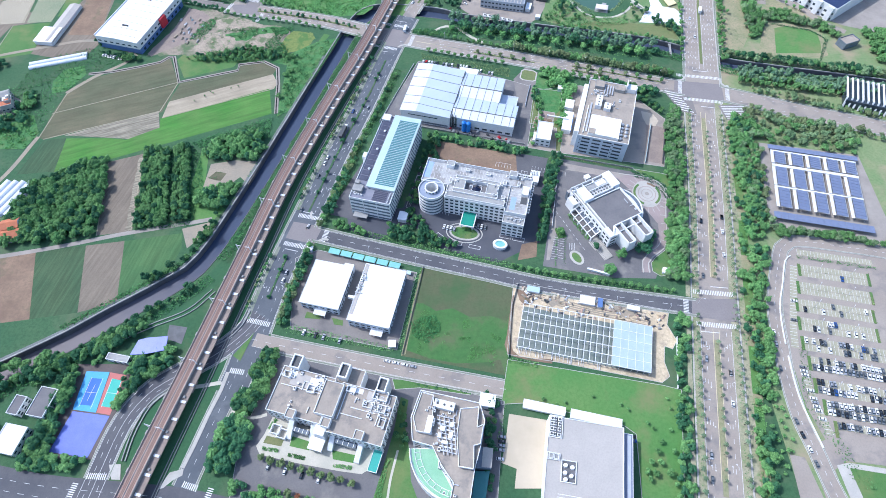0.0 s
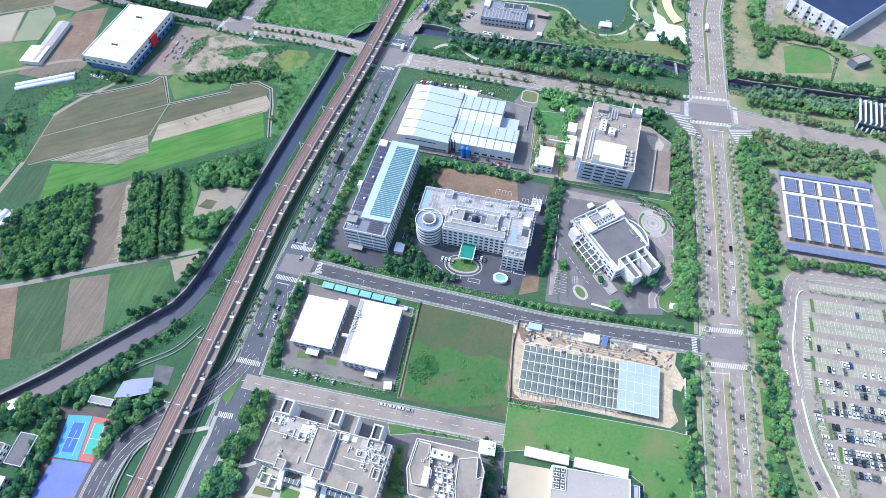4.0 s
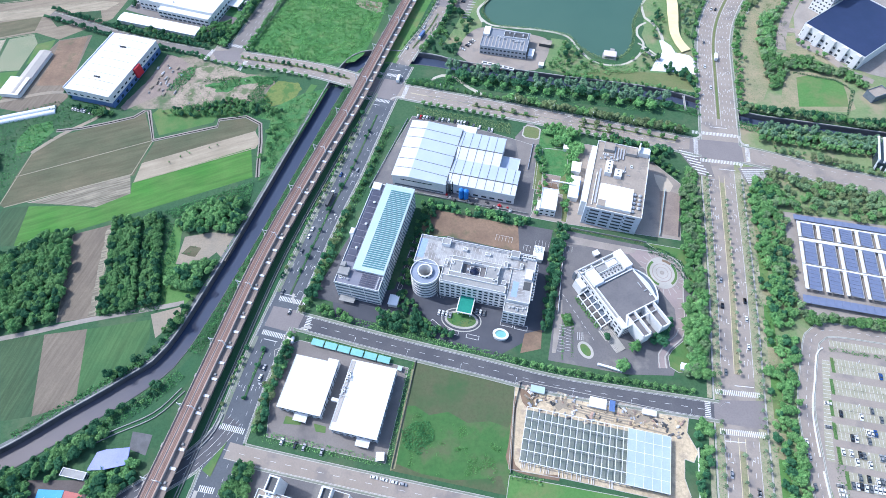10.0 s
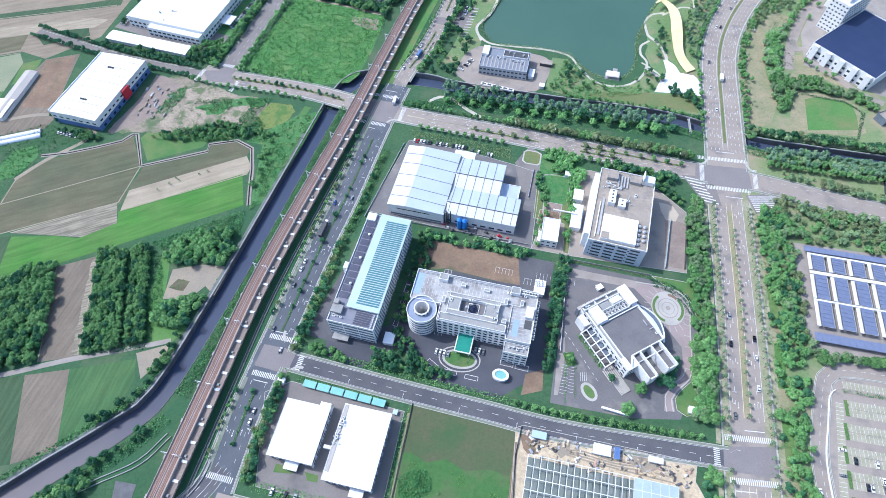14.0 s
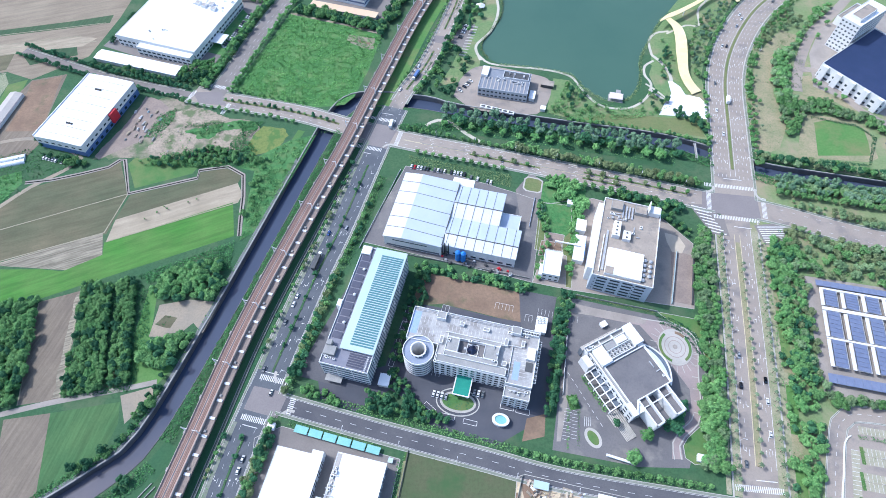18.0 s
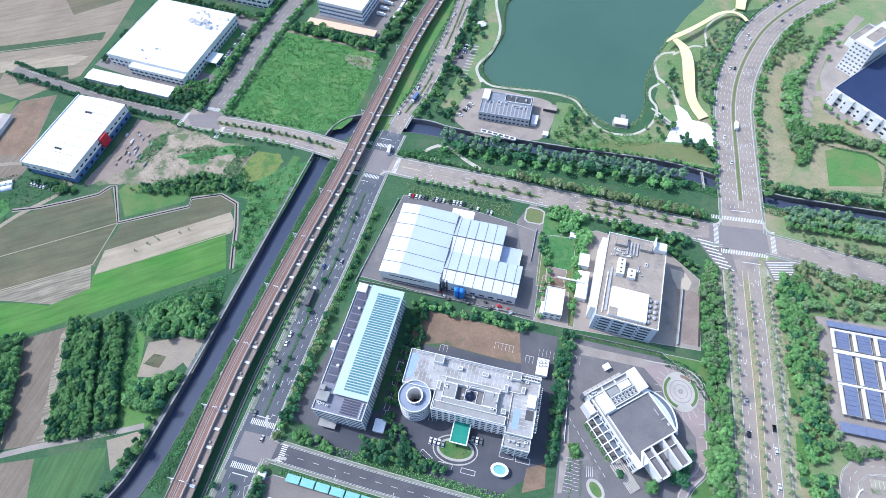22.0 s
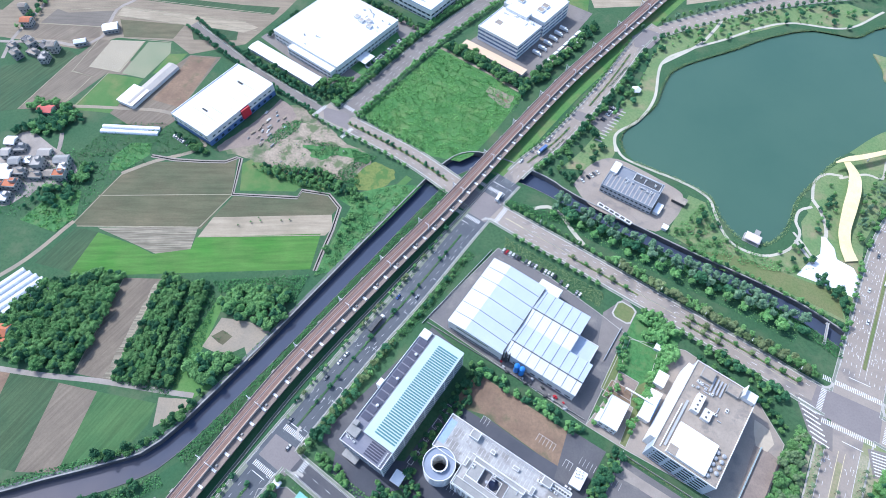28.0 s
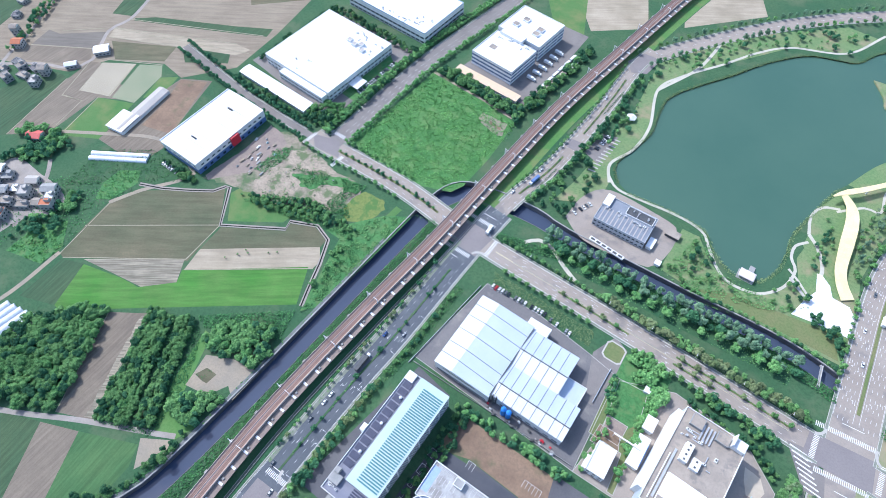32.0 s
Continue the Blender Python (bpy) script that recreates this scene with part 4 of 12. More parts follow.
patch("park_car_park", [(15, 622), (37, 623.5), (26.4, 586.5), (12, 596)], ASPHALT, "small asphalt car park in the pond park", "parking lot", z=0.16)
patch("village_ground", [(-462, 398), (-452, 412), (-420, 404), (-403, 400), (-383, 390), (-382, 374), (-402, 360), (-414, 338), (-440, 346)], DIRTPAVE, "pale concrete ground between village houses", "yard", smooth=True)
patch("village_plot", [(-359, 432), (-342, 438), (-336, 425), (-347, 403), (-359, 399), (-364, 415)], LUSH, "dark green vegetable plot", "field")
patch("rank_green", [(-392, 332), (-386, 360), (-365, 373), (-352, 350), (-358, 332)], LUSH, "bright green rank growth below the village", "field")
put("village_lane", add_strip(geo(), curve_pts([(-424, 420), (-416, 408), (-408, 389), (-404, 373), (-403, 352)], 5), -1.8, 1.8, -0.2, 0.14), PALEASPHALT, label="pale narrow lane through the village", category="lane", kind="structure")
patch("pump_yard", [(14, 522), (23, 548), (43, 562), (87, 550), (101, 543), (103, 536), (101, 522), (93, 503.5), (86, 498), (50, 500.5), (29, 507)], PALEASPHALT, "pale asphalt yard of the waterside building", "yard", smooth=True)
patch("depot_yard", [(-128, 660), (-100, 720), (-90, 770), (-20, 750), (-35, 690), (-55, 632)], ASPHALT, "asphalt depot yard", "yard")
patch("plant_yard", [(-325, 596), (-285, 695), (-180, 665), (-215, 555), (-240, 560)], ASPHALT, "asphalt yard round the white plant", "yard")
patch("court_ground", [(-246, 140), (-212, 140), (-207, 132), (-214, 79), (-246, 80)], DARKCOURT, "dull paving round the sports courts", "paving")
patch("hall_ground", [(338, 530), (350, 575), (372, 610), (430, 650), (540, 560), (440, 470), (392, 488), (360, 512)], DIRTPAVE, "brownish paving round the event hall", "paving")
patch("lawn_path", [(318, 495.5), (358, 488), (366, 476), (361, 444), (352, 440), (296, 446), (306, 471)], DRYGRASS, "worn brown ground round the hedged lawn", "path")
patch("east_lawn", [(323, 485), (335, 488), (362, 478), (360, 462), (356, 447), (313, 447.5)], BRIGHTLAWN, "hedged bright green lawn", "lawn")
patch("east_grass", [(262, 447), (268, 485), (280, 520), (297, 570), (330, 606), (326, 582), (304, 543), (299, 518), (300, 484), (284, 455)], DRYGRASS, "dry grass beside the avenue", "lawn")
put("hall_drive", add_strip(geo(), curve_pts([(420, 662), (404, 645), (383, 624), (369, 612), (354, 592), (340, 568), (332, 552), (325, 536), (322, 524)], 4), -4.5, 4.5, -0.2, 0.15), PALEASPHALT, label="pale grey drive of the event hall", category="drive", kind="structure")
put("hall_drive", add_strip(geo(), curve_pts([(333, 553), (346, 551), (354, 536), (364, 508), (376, 490), (390, 478)], 4), -3.5, 3.5, -0.2, 0.156), PALEASPHALT, label="pale grey service lane before the hall", category="drive", kind="structure")
patch("brown_lawn", [(331, 543), (340, 545), (347, 531), (358, 514), (370, 499), (362, 498), (348, 512), (325, 519)], DRYGRASS, "dry brown lawn beside the hall drive", "lawn", z=0.14)
patch("dry_strip", [(312, 587), (335, 610), (349, 601), (334, 583), (324, 593), (310, 560), (303, 539), (299, 541)], DRYGRASS, "dry brown ground between tree belts", "lawn", z=0.142)
patch("pond_lawn", [(122, 492), (205, 474), (226, 469), (222, 490), (186, 494), (150, 498)], DRYLAWN, "mown lawn by the canal", "lawn")

# ---- roads ----
MEDIAN = 1.5
avenue = curve_pts([(140, -50), (161.5, 57), (184.5, 171), (206.5, 274), (226, 376), (236, 415)], 8)
avenue_n = curve_pts([(230, 392), (236, 419), (248, 478), (262, 541), (283, 590), (317, 640), (356, 676), (402, 706), (470, 740)], 8)
road_n = curve_pts([(-222, 528), (-204, 522), (-125, 503), (-50, 475.5), (58, 445.5), (154, 418.5), (210, 402), (256, 390), (310, 370), (357, 355), (460, 320), (600, 280)], 8)
road_w = curve_pts([(-138.5, 125.5), (-136.5, 134), (-130, 171), (-123, 207), (-110, 257), (-91, 327), (-75, 378), (-53, 457), (-32, 522), (-9, 570), (16, 649), (34, 721), (48, 752)], 8)
road_m = curve_pts([(-100, 243.5), (-95, 242), (-32, 224.5), (29, 208.6), (80, 195.5), (171, 180), (186, 177)], 8)
road_x = curve_pts([(-400, 590), (-330, 561), (-300, 549), (-243, 532), (-212, 524)], 8)
road_s = curve_pts([(-131, 157), (-117, 153.5), (-44, 138), (36, 122)], 8)
road_c = curve_pts([(40, 735), (60, 755), (94, 785), (147, 827), (201, 862), (267, 895), (350, 925)], 8)
road_2 = curve_pts([(-200, 525), (-196, 541), (-163, 653), (-117, 763), (-80, 850)], 8)
road_p = curve_pts([(345, 218), (315, 225.5), (291, 230), (268, 234), (256, 234), (248, 228.5), (238.5, 208), (232, 192), (227, 176), (223, 149.5), (220.5, 132), (219.5, 103), (222.5, 83), (226, 57), (238, 10)], 6)
road_l = curve_pts([(-131, 176), (-139, 163), (-152, 149.5), (-164, 141), (-178, 132), (-190, 123.5), (-198.5, 113), (-203.5, 102), (-206.5, 90), (-208.3, 78), (-211, 60), (-214, 40)], 5)
road_ws = curve_pts([(-172, 0), (-157.5, 58), (-154, 72), (-147.6, 98), (-141.8, 120), (-139, 132)], 6)
road_b = curve_pts([(-330, 80), (-270, 66), (-232, 60), (-196, 57), (-155, 53), (-110, 44)], 8)


road_w1, road_w2 = [p for p in road_w if p.y < 512], [p for p in road_w if p.y > 500]
ROADSPEC = [(road_w1, 10), (road_w2, 6.4), (road_ws, 6), (road_n, 8.5), (avenue, 10.4), (avenue_n, 15), (road_m, 5.3), (road_s, 5), (road_c, 7), (road_2, 7.5), (road_p, 4.5), (road_l, 6.6), (road_b, 9.5), (road_x, 3.4)]


def road_gap(x, y, skip=None):
    """How far points lie outside the nearest carriageway (negative: on it)."""
    x, y = np.atleast_1d(np.asarray(x, float)), np.atleast_1d(np.asarray(y, float))
    best = np.full(len(x), 1e9)
    for line, w in ROADSPEC:
        if line is skip:
            continue
        for p, q in zip(line, line[1:]):
            dx, dy = q.x - p.x, q.y - p.y
            t = np.clip(((x - p.x) * dx + (y - p.y) * dy) / (dx * dx + dy * dy), 0, 1)
            best = np.minimum(best, np.hypot(x - p.x - t * dx, y - p.y - t * dy) - w)
    return best


def clear_runs(line, o, pad, skip=None):
    """The stretches of a line, at offset o, that no other road crosses."""
    fine = [a.lerp(b, k / 6) for a, b in zip(line, line[1:]) for k in range(6)] + [line[-1]]
    side = offset(fine, o)
    ok = road_gap([p.x for p in side], [p.y for p in side], skip) > pad
    out, now = [], []
    for p, good in zip(fine, ok):
        if good:
            now.append(p)
        elif now:
            out.append(now)
            now = []
    if now:
        out.append(now)
    return [r for r in out if len(r) > 3]


def road(name, line, w0, w1, material, label, z=0.12, kerb=True, walk_w=3.0, walk=None):
    """A carriageway with raised pavements on both sides."""
    ob = put(name, add_strip(geo(), line, w0, w1, z - 0.7, z), material, label=label, category="road", kind="structure")
    if kerb:
        for o0, o1 in ((w0 - walk_w, w0), (w1, w1 + walk_w)):
            for run in clear_runs(line, (o0 + o1) / 2, 0.2, line):
                put("pavement", add_strip(geo(), run, o0, o1, -0.5, z + 0.14 - 0.03), walk or PAVEMENT, label="worn paved pavement with a kerb", category="pavement", kind="structure")
                put("kerb", add_strip(add_strip(geo(), run, o0 - 0.02, o0 + 0.3, 0, z + 0.13), run, o1 - 0.3, o1 + 0.02, 0, z + 0.13), KERB, label="pale kerb stones of a pavement", category="kerb", kind="structure")
    return ob


road("road_rail", road_w1, -10, 10, RAILASPHALT, "grey asphalt road beside the railway viaduct", 0.12, walk_w=1.6)
road("road_rail_north", road_w2, -6.4, 6.4, PALEASPHALT, "grey asphalt road past the pond park", 0.117, walk_w=2.0)
road("road_rail_south", road_ws, -6, 6, RAILASPHALT, "narrow grey asphalt road beside a lawn", 0.116, walk_w=1.6)
road("road_canal", road_n, -8.5, 8.5, PALEASPHALT, "wide asphalt road along the canal", 0.128, walk_w=2.0)
road("road_avenue", avenue, -10.4, 10.4, PALEASPHALT, "wide grey asphalt avenue", 0.136, kerb=False)
road("road_avenue_north", avenue_n, -15, 15, PALEASPHALT, "broad asphalt avenue curving past the pond", 0.144, walk_w=2.2)
road("road_campus", road_m, -5.3, 5.3, DARKASPHALT, "dark asphalt campus street", 0.15, walk_w=2.0)
road("road_service", road_s, -5, 5, PALEASPHALT, "grey asphalt service street", 0.154, walk_w=1.6)
road("road_pond", road_c, -7, 7, PALEASPHALT, "asphalt road curving round the pond", 0.158, walk_w=2.0)
road("road_plant", road_2, -7.5, 7.5, ASPHALT, "asphalt road past the white plants", 0.162, walk_w=2.0)
road("road_parking", road_p, -4.5, 4.5, PALEASPHALT, "grey asphalt lane beside the parking lot", 0.166, walk_w=1.0)
road("road_loop", road_l, -6.6, 6.6, DARKASPHALT, "asphalt slip road curving under the viaduct", 0.17, walk_w=1.2)
road("road_west", road_x, -3.4, 3.4, ASPHALT, "narrow asphalt street past the long shed", 0.125, walk_w=1.5)
road("road_south", road_b, -9.5, 9.5, DARKASPHALT, "asphalt road under the viaduct", 0.174, kerb=False)
for zl, (name, pts) in enumerate((("lane", [(-420, 208), (-302, 231), (-247, 244.5), (-195, 255), (-182, 258)]), ("farm_lane", [(-351, 346), (-365, 296), (-400, 240)]),
                  ("farm_lane", [(-346, 400), (-328, 421), (-305, 440), (-297, 452), (-345, 474), (-400, 462), (-470, 440)]), ("village_lane", [(-545, 480), (-557, 508), (-564, 553), (-578, 603), (-600, 690)]), ("village_lane", [(-600, 490), (-557, 502), (-519, 516.7), (-490, 521.3), (-475, 540), (-488, 582), (-479, 607), (-482, 650)]))):
    put(name, add_strip(geo(), curve_pts(pts, 8), -1.8, 1.8, -0.3, 0.1 + 0.005 * zl), DIRT if "farm" in name else DIRTPAVE, label="narrow pale country lane", category="lane", kind="structure")
PATHS = {
    "pond_path": ([(38.4, 577), (48.6, 565.4), (74, 560), (93, 557.2), (112, 552), (123.3, 544.7), (128.3, 532.7), (138, 514.3), (149, 505.7), (169, 505), (186, 517.7), (193.5, 535.4), (190, 547), (192.4, 559.4), (202, 567)], 1.15),
    "shore_path": ([(40, 570), (36.6, 591), (52, 614), (61, 647), (60, 698), (80, 726), (114, 756.5), (144, 786), (176, 807), (229, 818), (266, 860)], 1.3),
    "park_path": ([(202, 575), (209, 563.5), (213, 547), (211.7, 534)], 1.5),
    "loop_path": ([(202, 575), (203, 594), (211.5, 607), (225.5, 610)], 1.2),
    "meadow_path": ([(222.6, 606.4), (244, 618.7), (256.7, 618.5), (261.6, 641.6), (275, 658.7), (300, 675.4), (313.6, 687)], 1.1),
    "landing_path": ([(188.5, 535.6), (195.5, 527.6), (202.5, 517.6)], 0.9),
    "bank_path": ([(-10, 486), (0, 492), (12, 488), (24, 476), (36, 466)], 1.6),
    "crossing_path": ([(-171, 123), (-158, 125), (-146, 127.3)], 1.3),
    "park_walk": ([(60, 698), (89, 736.6), (101.5, 765), (112, 800)], 1.5),
    "avenue_path": ([(310, 594), (306, 579), (303, 562), (301, 545), (294, 529), (283, 516), (283, 500), (276, 486), (270, 478)], 1.3),
}
for zl, (name, (pts, w)) in enumerate(PATHS.items()):
    put(name, add_strip(geo(), curve_pts(pts, 4), -w, w, -0.3, 0.09 + 0.004 * zl), FOOTPATH, label="pale winding park path", category="path", kind="structure")
for o in (-16.4, 15.2):
    put("footpath", add_strip(geo(), avenue[7:-3], o + 0.3, o + 1.4, -0.3, 0.13), PAVING, label="narrow white footpath beside the avenue", category="path", kind="structure")
g = geo()
add_strip(g, [p for p in avenue if 50 < p.y < 160], -MEDIAN, MEDIAN, 0.0, 0.34)
add_strip(g, [p for p in avenue if 200 < p.y < 368], -MEDIAN, MEDIAN, 0.0, 0.34)
put("median", g, DRYGRASS, label="narrow planted brown grass median of the avenue", category="median", kind="structure")
put("median", add_strip(geo(), avenue_n[5:], -1.1, 1.1, 0.0, 0.4), DRYLAWN, label="narrow planted median", category="median", kind="structure")
for y0, y1 in ((262, 448), (182, 226)):
    put("median", add_strip(geo(), [p for p in offset(road_w, 0.5) if y0 < p.y < y1], -0.7, 0.7, 0.0, 0.36), GRASS, label="narrow grass median with bushes", category="median", kind="structure")
for line, o0, o1, h in ((canal_left, -0.9, 0.0, 0.9), (canal_right, 0.0, 0.5, 0.25)):
    for run in clear_runs(line, 0, 0.5):
        put("parapet_wall", add_strip(geo(), run, o0, o1, 0.0, h), CONC if h > 0.5 else DARKCONC, label="low stained canal parapet", category="parapet", kind="structure")

for run in clear_runs([p for p in canal_left[:60] if p.y < 500], -2.2, 0.5):
    put("canal_walk", add_strip(geo(), run, -3.4, -0.95, -0.2, 0.14), CANALWALK, label="grey concrete walk on the canal wall", category="walk", kind="structure")

# ---- railway viaduct ----
DECK = 8.0
via = curve_pts(VIA, 5)


def build_viaduct():
    v = thing("railway_viaduct", *via[0], label="long concrete railway viaduct with two rusty tracks", category="viaduct", kind="structure")
    base = Matrix.Translation((-via[0].x, -via[0].y, 0))
    g = add_strip(geo(), via, -3.4, 5.6, DECK - 1.7, DECK - 0.5)
    part("deck", g, CONC, v, at=base)
    part("track_bed", add_strip(geo(), via, -3.0, 5.2, DECK - 0.55, DECK - 0.28), RUST, v, "rusty brown track bed", at=base)
    for o in (-3.4, 5.3):
        part("parapet", add_strip(geo(), via, o, o + 0.3, DECK - 0.6, DECK + 0.75), DECKSIDE, v, "weathered pinkish parapet", at=base)
    part("walkway", add_strip(geo(), via, 0.75, 1.45, DECK - 0.3, DECK - 0.12), DARKCONC, v, "dark walkway between the tracks", at=base)
    for c in (-0.9, 3.1):
        part("sleeper_band", add_strip(geo(), via, c - 1.1, c + 1.1, DECK - 0.3, DECK - 0.16), SLEEPER, v, "dark band of sleepers", at=base)
        for o in (c - 0.55, c + 0.55):
            part("rail", add_strip(geo(), via, o - 0.15, o + 0.15, DECK - 0.2, DECK + 0.02), RAIL, v, "rusty steel rail", at=base)
    part("service_deck", add_strip(geo(), via, 5.62, 10.5, DECK - 2.4, DECK - 1.8), SERVICE, v, "brownish concrete service deck", at=base)
    stub = data("pier_head", add_box(geo(), 0, 8.2, DECK - 1.8, 1.6, 3.6, 0.6), WHITE)
    pier = geo()
    add_box(pier, 0, 0, 0, 2.2, 5.5, DECK - 2.6, 0)
    add_box(pier, 0, -2, DECK - 3.4, 2.4, 15.5, 1.0)
    pier = data("pier", pier, CONC)
    box = data("pier_box", add_box(geo(), 3.0, -7.6, DECK - 1.8, 1.5, 1.3, 0.9), CONC)
    for i, (p, d, a) in enumerate(along(via, 11.2, 3.0)):
        at = base @ pose(p.x, p.y, 0, 0, 0, a)
        ob = part("pier_head", stub, None, v, "pale projecting pier head")
        ob.matrix_basis = base @ pose(p.x, p.y, 0, 0, 0, a + 180)
        if i % 2 == 0:
            ob = part("pier", pier, None, v, "plain concrete pier")
            ob.matrix_basis = at
            ob = part("pier_block", box, None, v, "concrete block beside the pier")
            ob.matrix_basis = at
    mast = geo()
    for s in (-6.0, 3.8):
        add_box(mast, 0, s, DECK - 0.6, 0.5, 0.5, 7.2)
    add_box(mast, 0, -4.4, DECK + 5.6, 0.34, 3.4, 0.3)
    add_box(mast, 0, 2.2, DECK + 5.6, 0.34, 3.4, 0.3)
    mast = data("catenary_mast", mast, WHITE)
    for p, d, a in along(via, 44.0, 30.0):
        ob = new("catenary_mast", mast)
        ob.matrix_basis = pose(p.x, p.y, 0, 0, 0, a)
        ob.parent = v
        ob.matrix_parent_inverse = base
        tagged(ob, "pair of pale steel catenary masts")


build_viaduct()
put("service_ground", add_strip(geo(), via, -2.5, 8.4, -0.2, 0.075), DIRTPAVE, label="trodden brownish ground below the viaduct", category="ground", kind="structure")
# Shade below the viaduct is put into this grass colour.
put("grass_bank", add_strip(geo(), offset(via, 9.2), -0.8, 5.0, -0.2, 0.07), RAILLAWN, label="dark grass strip under the viaduct, shade in its colour", category="grass", kind="structure")
for o in (13.7, 15.5):
    g = add_strip(geo(), offset([p for p in via if p.y < 508], o), -0.12, 0.12, 0, 0.9)
    put("railing", g, CONC, label="long low concrete railing beside the viaduct", category="railing", kind="structure")
put("grass_bank", add_strip(geo(), [p for p in via if p.y > 508], 7.5, 21.6, -0.2, 0.105), BRIGHTLAWN, label="bright green grass strip beside the viaduct", category="grass", kind="structure")
put("drain", add_strip(geo(), offset([p for p in via if p.y < 508], 14.6), -0.6, 0.6, -0.2, 0.06), DARKCONC, label="narrow dark drain", category="drain", kind="structure")
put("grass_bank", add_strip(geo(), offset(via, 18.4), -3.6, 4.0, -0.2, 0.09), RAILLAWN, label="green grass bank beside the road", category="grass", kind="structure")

# ---- trees and bushes ----
def crown_arrays(seed, r, h, z0, n, leaf, lobes=7, flat=1.0):
    """Leaf sprays over several overlapping lobes: an uneven crown with gaps."""
    q = np.random.default_rng(seed)
    lobes += 5
    a = q.uniform(0, 2 * math.pi, lobes)
    rad = np.sqrt(q.uniform(0.05, 1, lobes)) * r * 0.68
    cen = np.c_[rad * np.cos(a), rad * np.sin(a), z0 + q.uniform(0.25, 0.8, lobes) * h]
    cen[0] = (0, 0, z0 + h * 0.62)
    size = q.uniform(0.3, 0.52, lobes) * r
    which = q.integers(0, lobes, n)
    d = q.normal(size=(n, 3))
    d /= np.linalg.norm(d, axis=1)[:, None]
    d[:, 2] = np.abs(d[:, 2]) * 1.0 - 0.25
    c = cen[which] + d * (size[which] * q.uniform(0.72, 1.06, n))[:, None] * np.array([1, 1, h / (2 * r) * flat + 0.35])
    nrm = d + q.normal(size=(n, 3)) * 0.3 + np.array([0, 0, 0.5])
    nrm /= np.linalg.norm(nrm, axis=1)[:, None]
    u = np.cross(nrm, q.normal(size=(n, 3)))
    u /= np.linalg.norm(u, axis=1)[:, None]
    w = np.cross(nrm, u)
    s = (leaf * q.uniform(0.6, 1.25, n))[:, None]
    spray = np.stack([c - u * s - w * s * 0.7, c + u * s * 1.05 - w * s * 0.5, c + u * s * 0.1 + w * s * 1.1], 1)
    return spray.reshape(-1, 3)


def quads_mesh(name, v, material, k=3):
    """Loose faces of k corners each, in one mesh."""
    me = bpy.data.meshes.new(name)
    n = len(v) // k
    me.vertices.add(len(v))
    me.vertices.foreach_set("co", np.ascontiguousarray(v, dtype=np.float32).ravel())
    me.loops.add(len(v))
    me.loops.foreach_set("vertex_index", np.arange(len(v), dtype=np.int32))
    me.polygons.add(n)
    me.polygons.foreach_set("loop_start", np.arange(0, len(v), k, dtype=np.int32))
    me.update(calc_edges=True)
    me.materials.append(material)
    return me


def palm_arrays(seed):
    """Drooping fronds round a head."""
    q = np.random.default_rng(seed)
    out = []
    for k in range(15):
        a = 2 * math.pi * k / 15 + q.uniform(-0.2, 0.2)
        lift, ln = q.uniform(0.1, 0.9), q.uniform(1.9, 2.6)
        side = np.array([-math.sin(a), math.cos(a), 0]) * 0.32
        pts = []
        for t in (0, 0.35, 0.7, 1.0):
            r = ln * t
            pts.append(np.array([r * math.cos(a), r * math.sin(a), 6.6 + lift * 1.3 * t - 1.9 * t * t]))
        for i in range(3):
            w0, w1 = (0.35, 1.0, 0.8, 0.1)[i], (0.35, 1.0, 0.8, 0.1)[i + 1]
            out += [pts[i] - side * w0, pts[i] + side * w0, pts[i + 1] + side * w1, pts[i] - side * w0, pts[i + 1] + side * w1, pts[i + 1] - side * w1]
    return np.array(out)


def trunk_geo(r, h, limbs=4, seed=0, reach=1.2):
    q = np.random.default_rng(seed)
    g = add_cyl(geo(), 0, 0, -0.3, r, h + 0.3, 7, r * 0.55)
    for k in range(limbs):
        a = 2 * math.pi * k / limbs + q.uniform(-0.4, 0.4)
        add_bar(g, (0, 0, h * q.uniform(0.55, 0.8)), (reach * math.cos(a), reach * math.sin(a), h * 1.25), r * 0.6, r * 0.6)
    return g


KINDS = {}


def tree_kind(name, seed, r, h, z0, n, leaf, material, lobes=7, flat=1.0):
    v = crown_arrays(seed, r, h, z0, int(n * 3.0), leaf * 0.66, lobes, flat)
    KINDS.setdefault(name, []).append((v, quads_mesh("crown", v, material), data("trunk", trunk_geo(0.05 * r + 0.08, z0 + h * 0.35, 4, seed, r * 0.45), BARK), material))


for s in range(4):
    tree_kind("street", s, 2.6, 4.2, 1.8, 170, 0.62, LEAF)
    tree_kind("young", 20 + s, 1.5, 2.4, 1.0, 90, 0.42, LEAF)
    tree_kind("broad", 40 + s, 4.2, 5.0, 1.8, 260, 0.85, LEAF, 9)
    tree_kind("dark", 60 + s, 3.4, 5.5, 1.6, 220, 0.78, LEAFDARK, 8)
    tree_kind("grey", 80 + s, 3.0, 7.5, 1.5, 240, 0.62, LEAFGREY, 9)
    tree_kind("yellow", 100 + s, 2.6, 3.8, 1.6, 170, 0.6, LEAFYELLOW)
    tree_kind("fresh", 120 + s, 3.6, 5.0, 1.6, 240, 0.72, LEAFBRIGHT, 8)
    tree_kind("olive", 160 + s, 3.2, 4.2, 1.8, 210, 0.62, LEAFOLIVE, 8)
    tree_kind("pale", 180 + s, 3.6, 4.8, 1.7, 240, 0.72, LEAFHAZE, 9)
    tree_kind("russet", 140 + s, 1.7, 2.6, 1.2, 100, 0.45, LEAFRED)
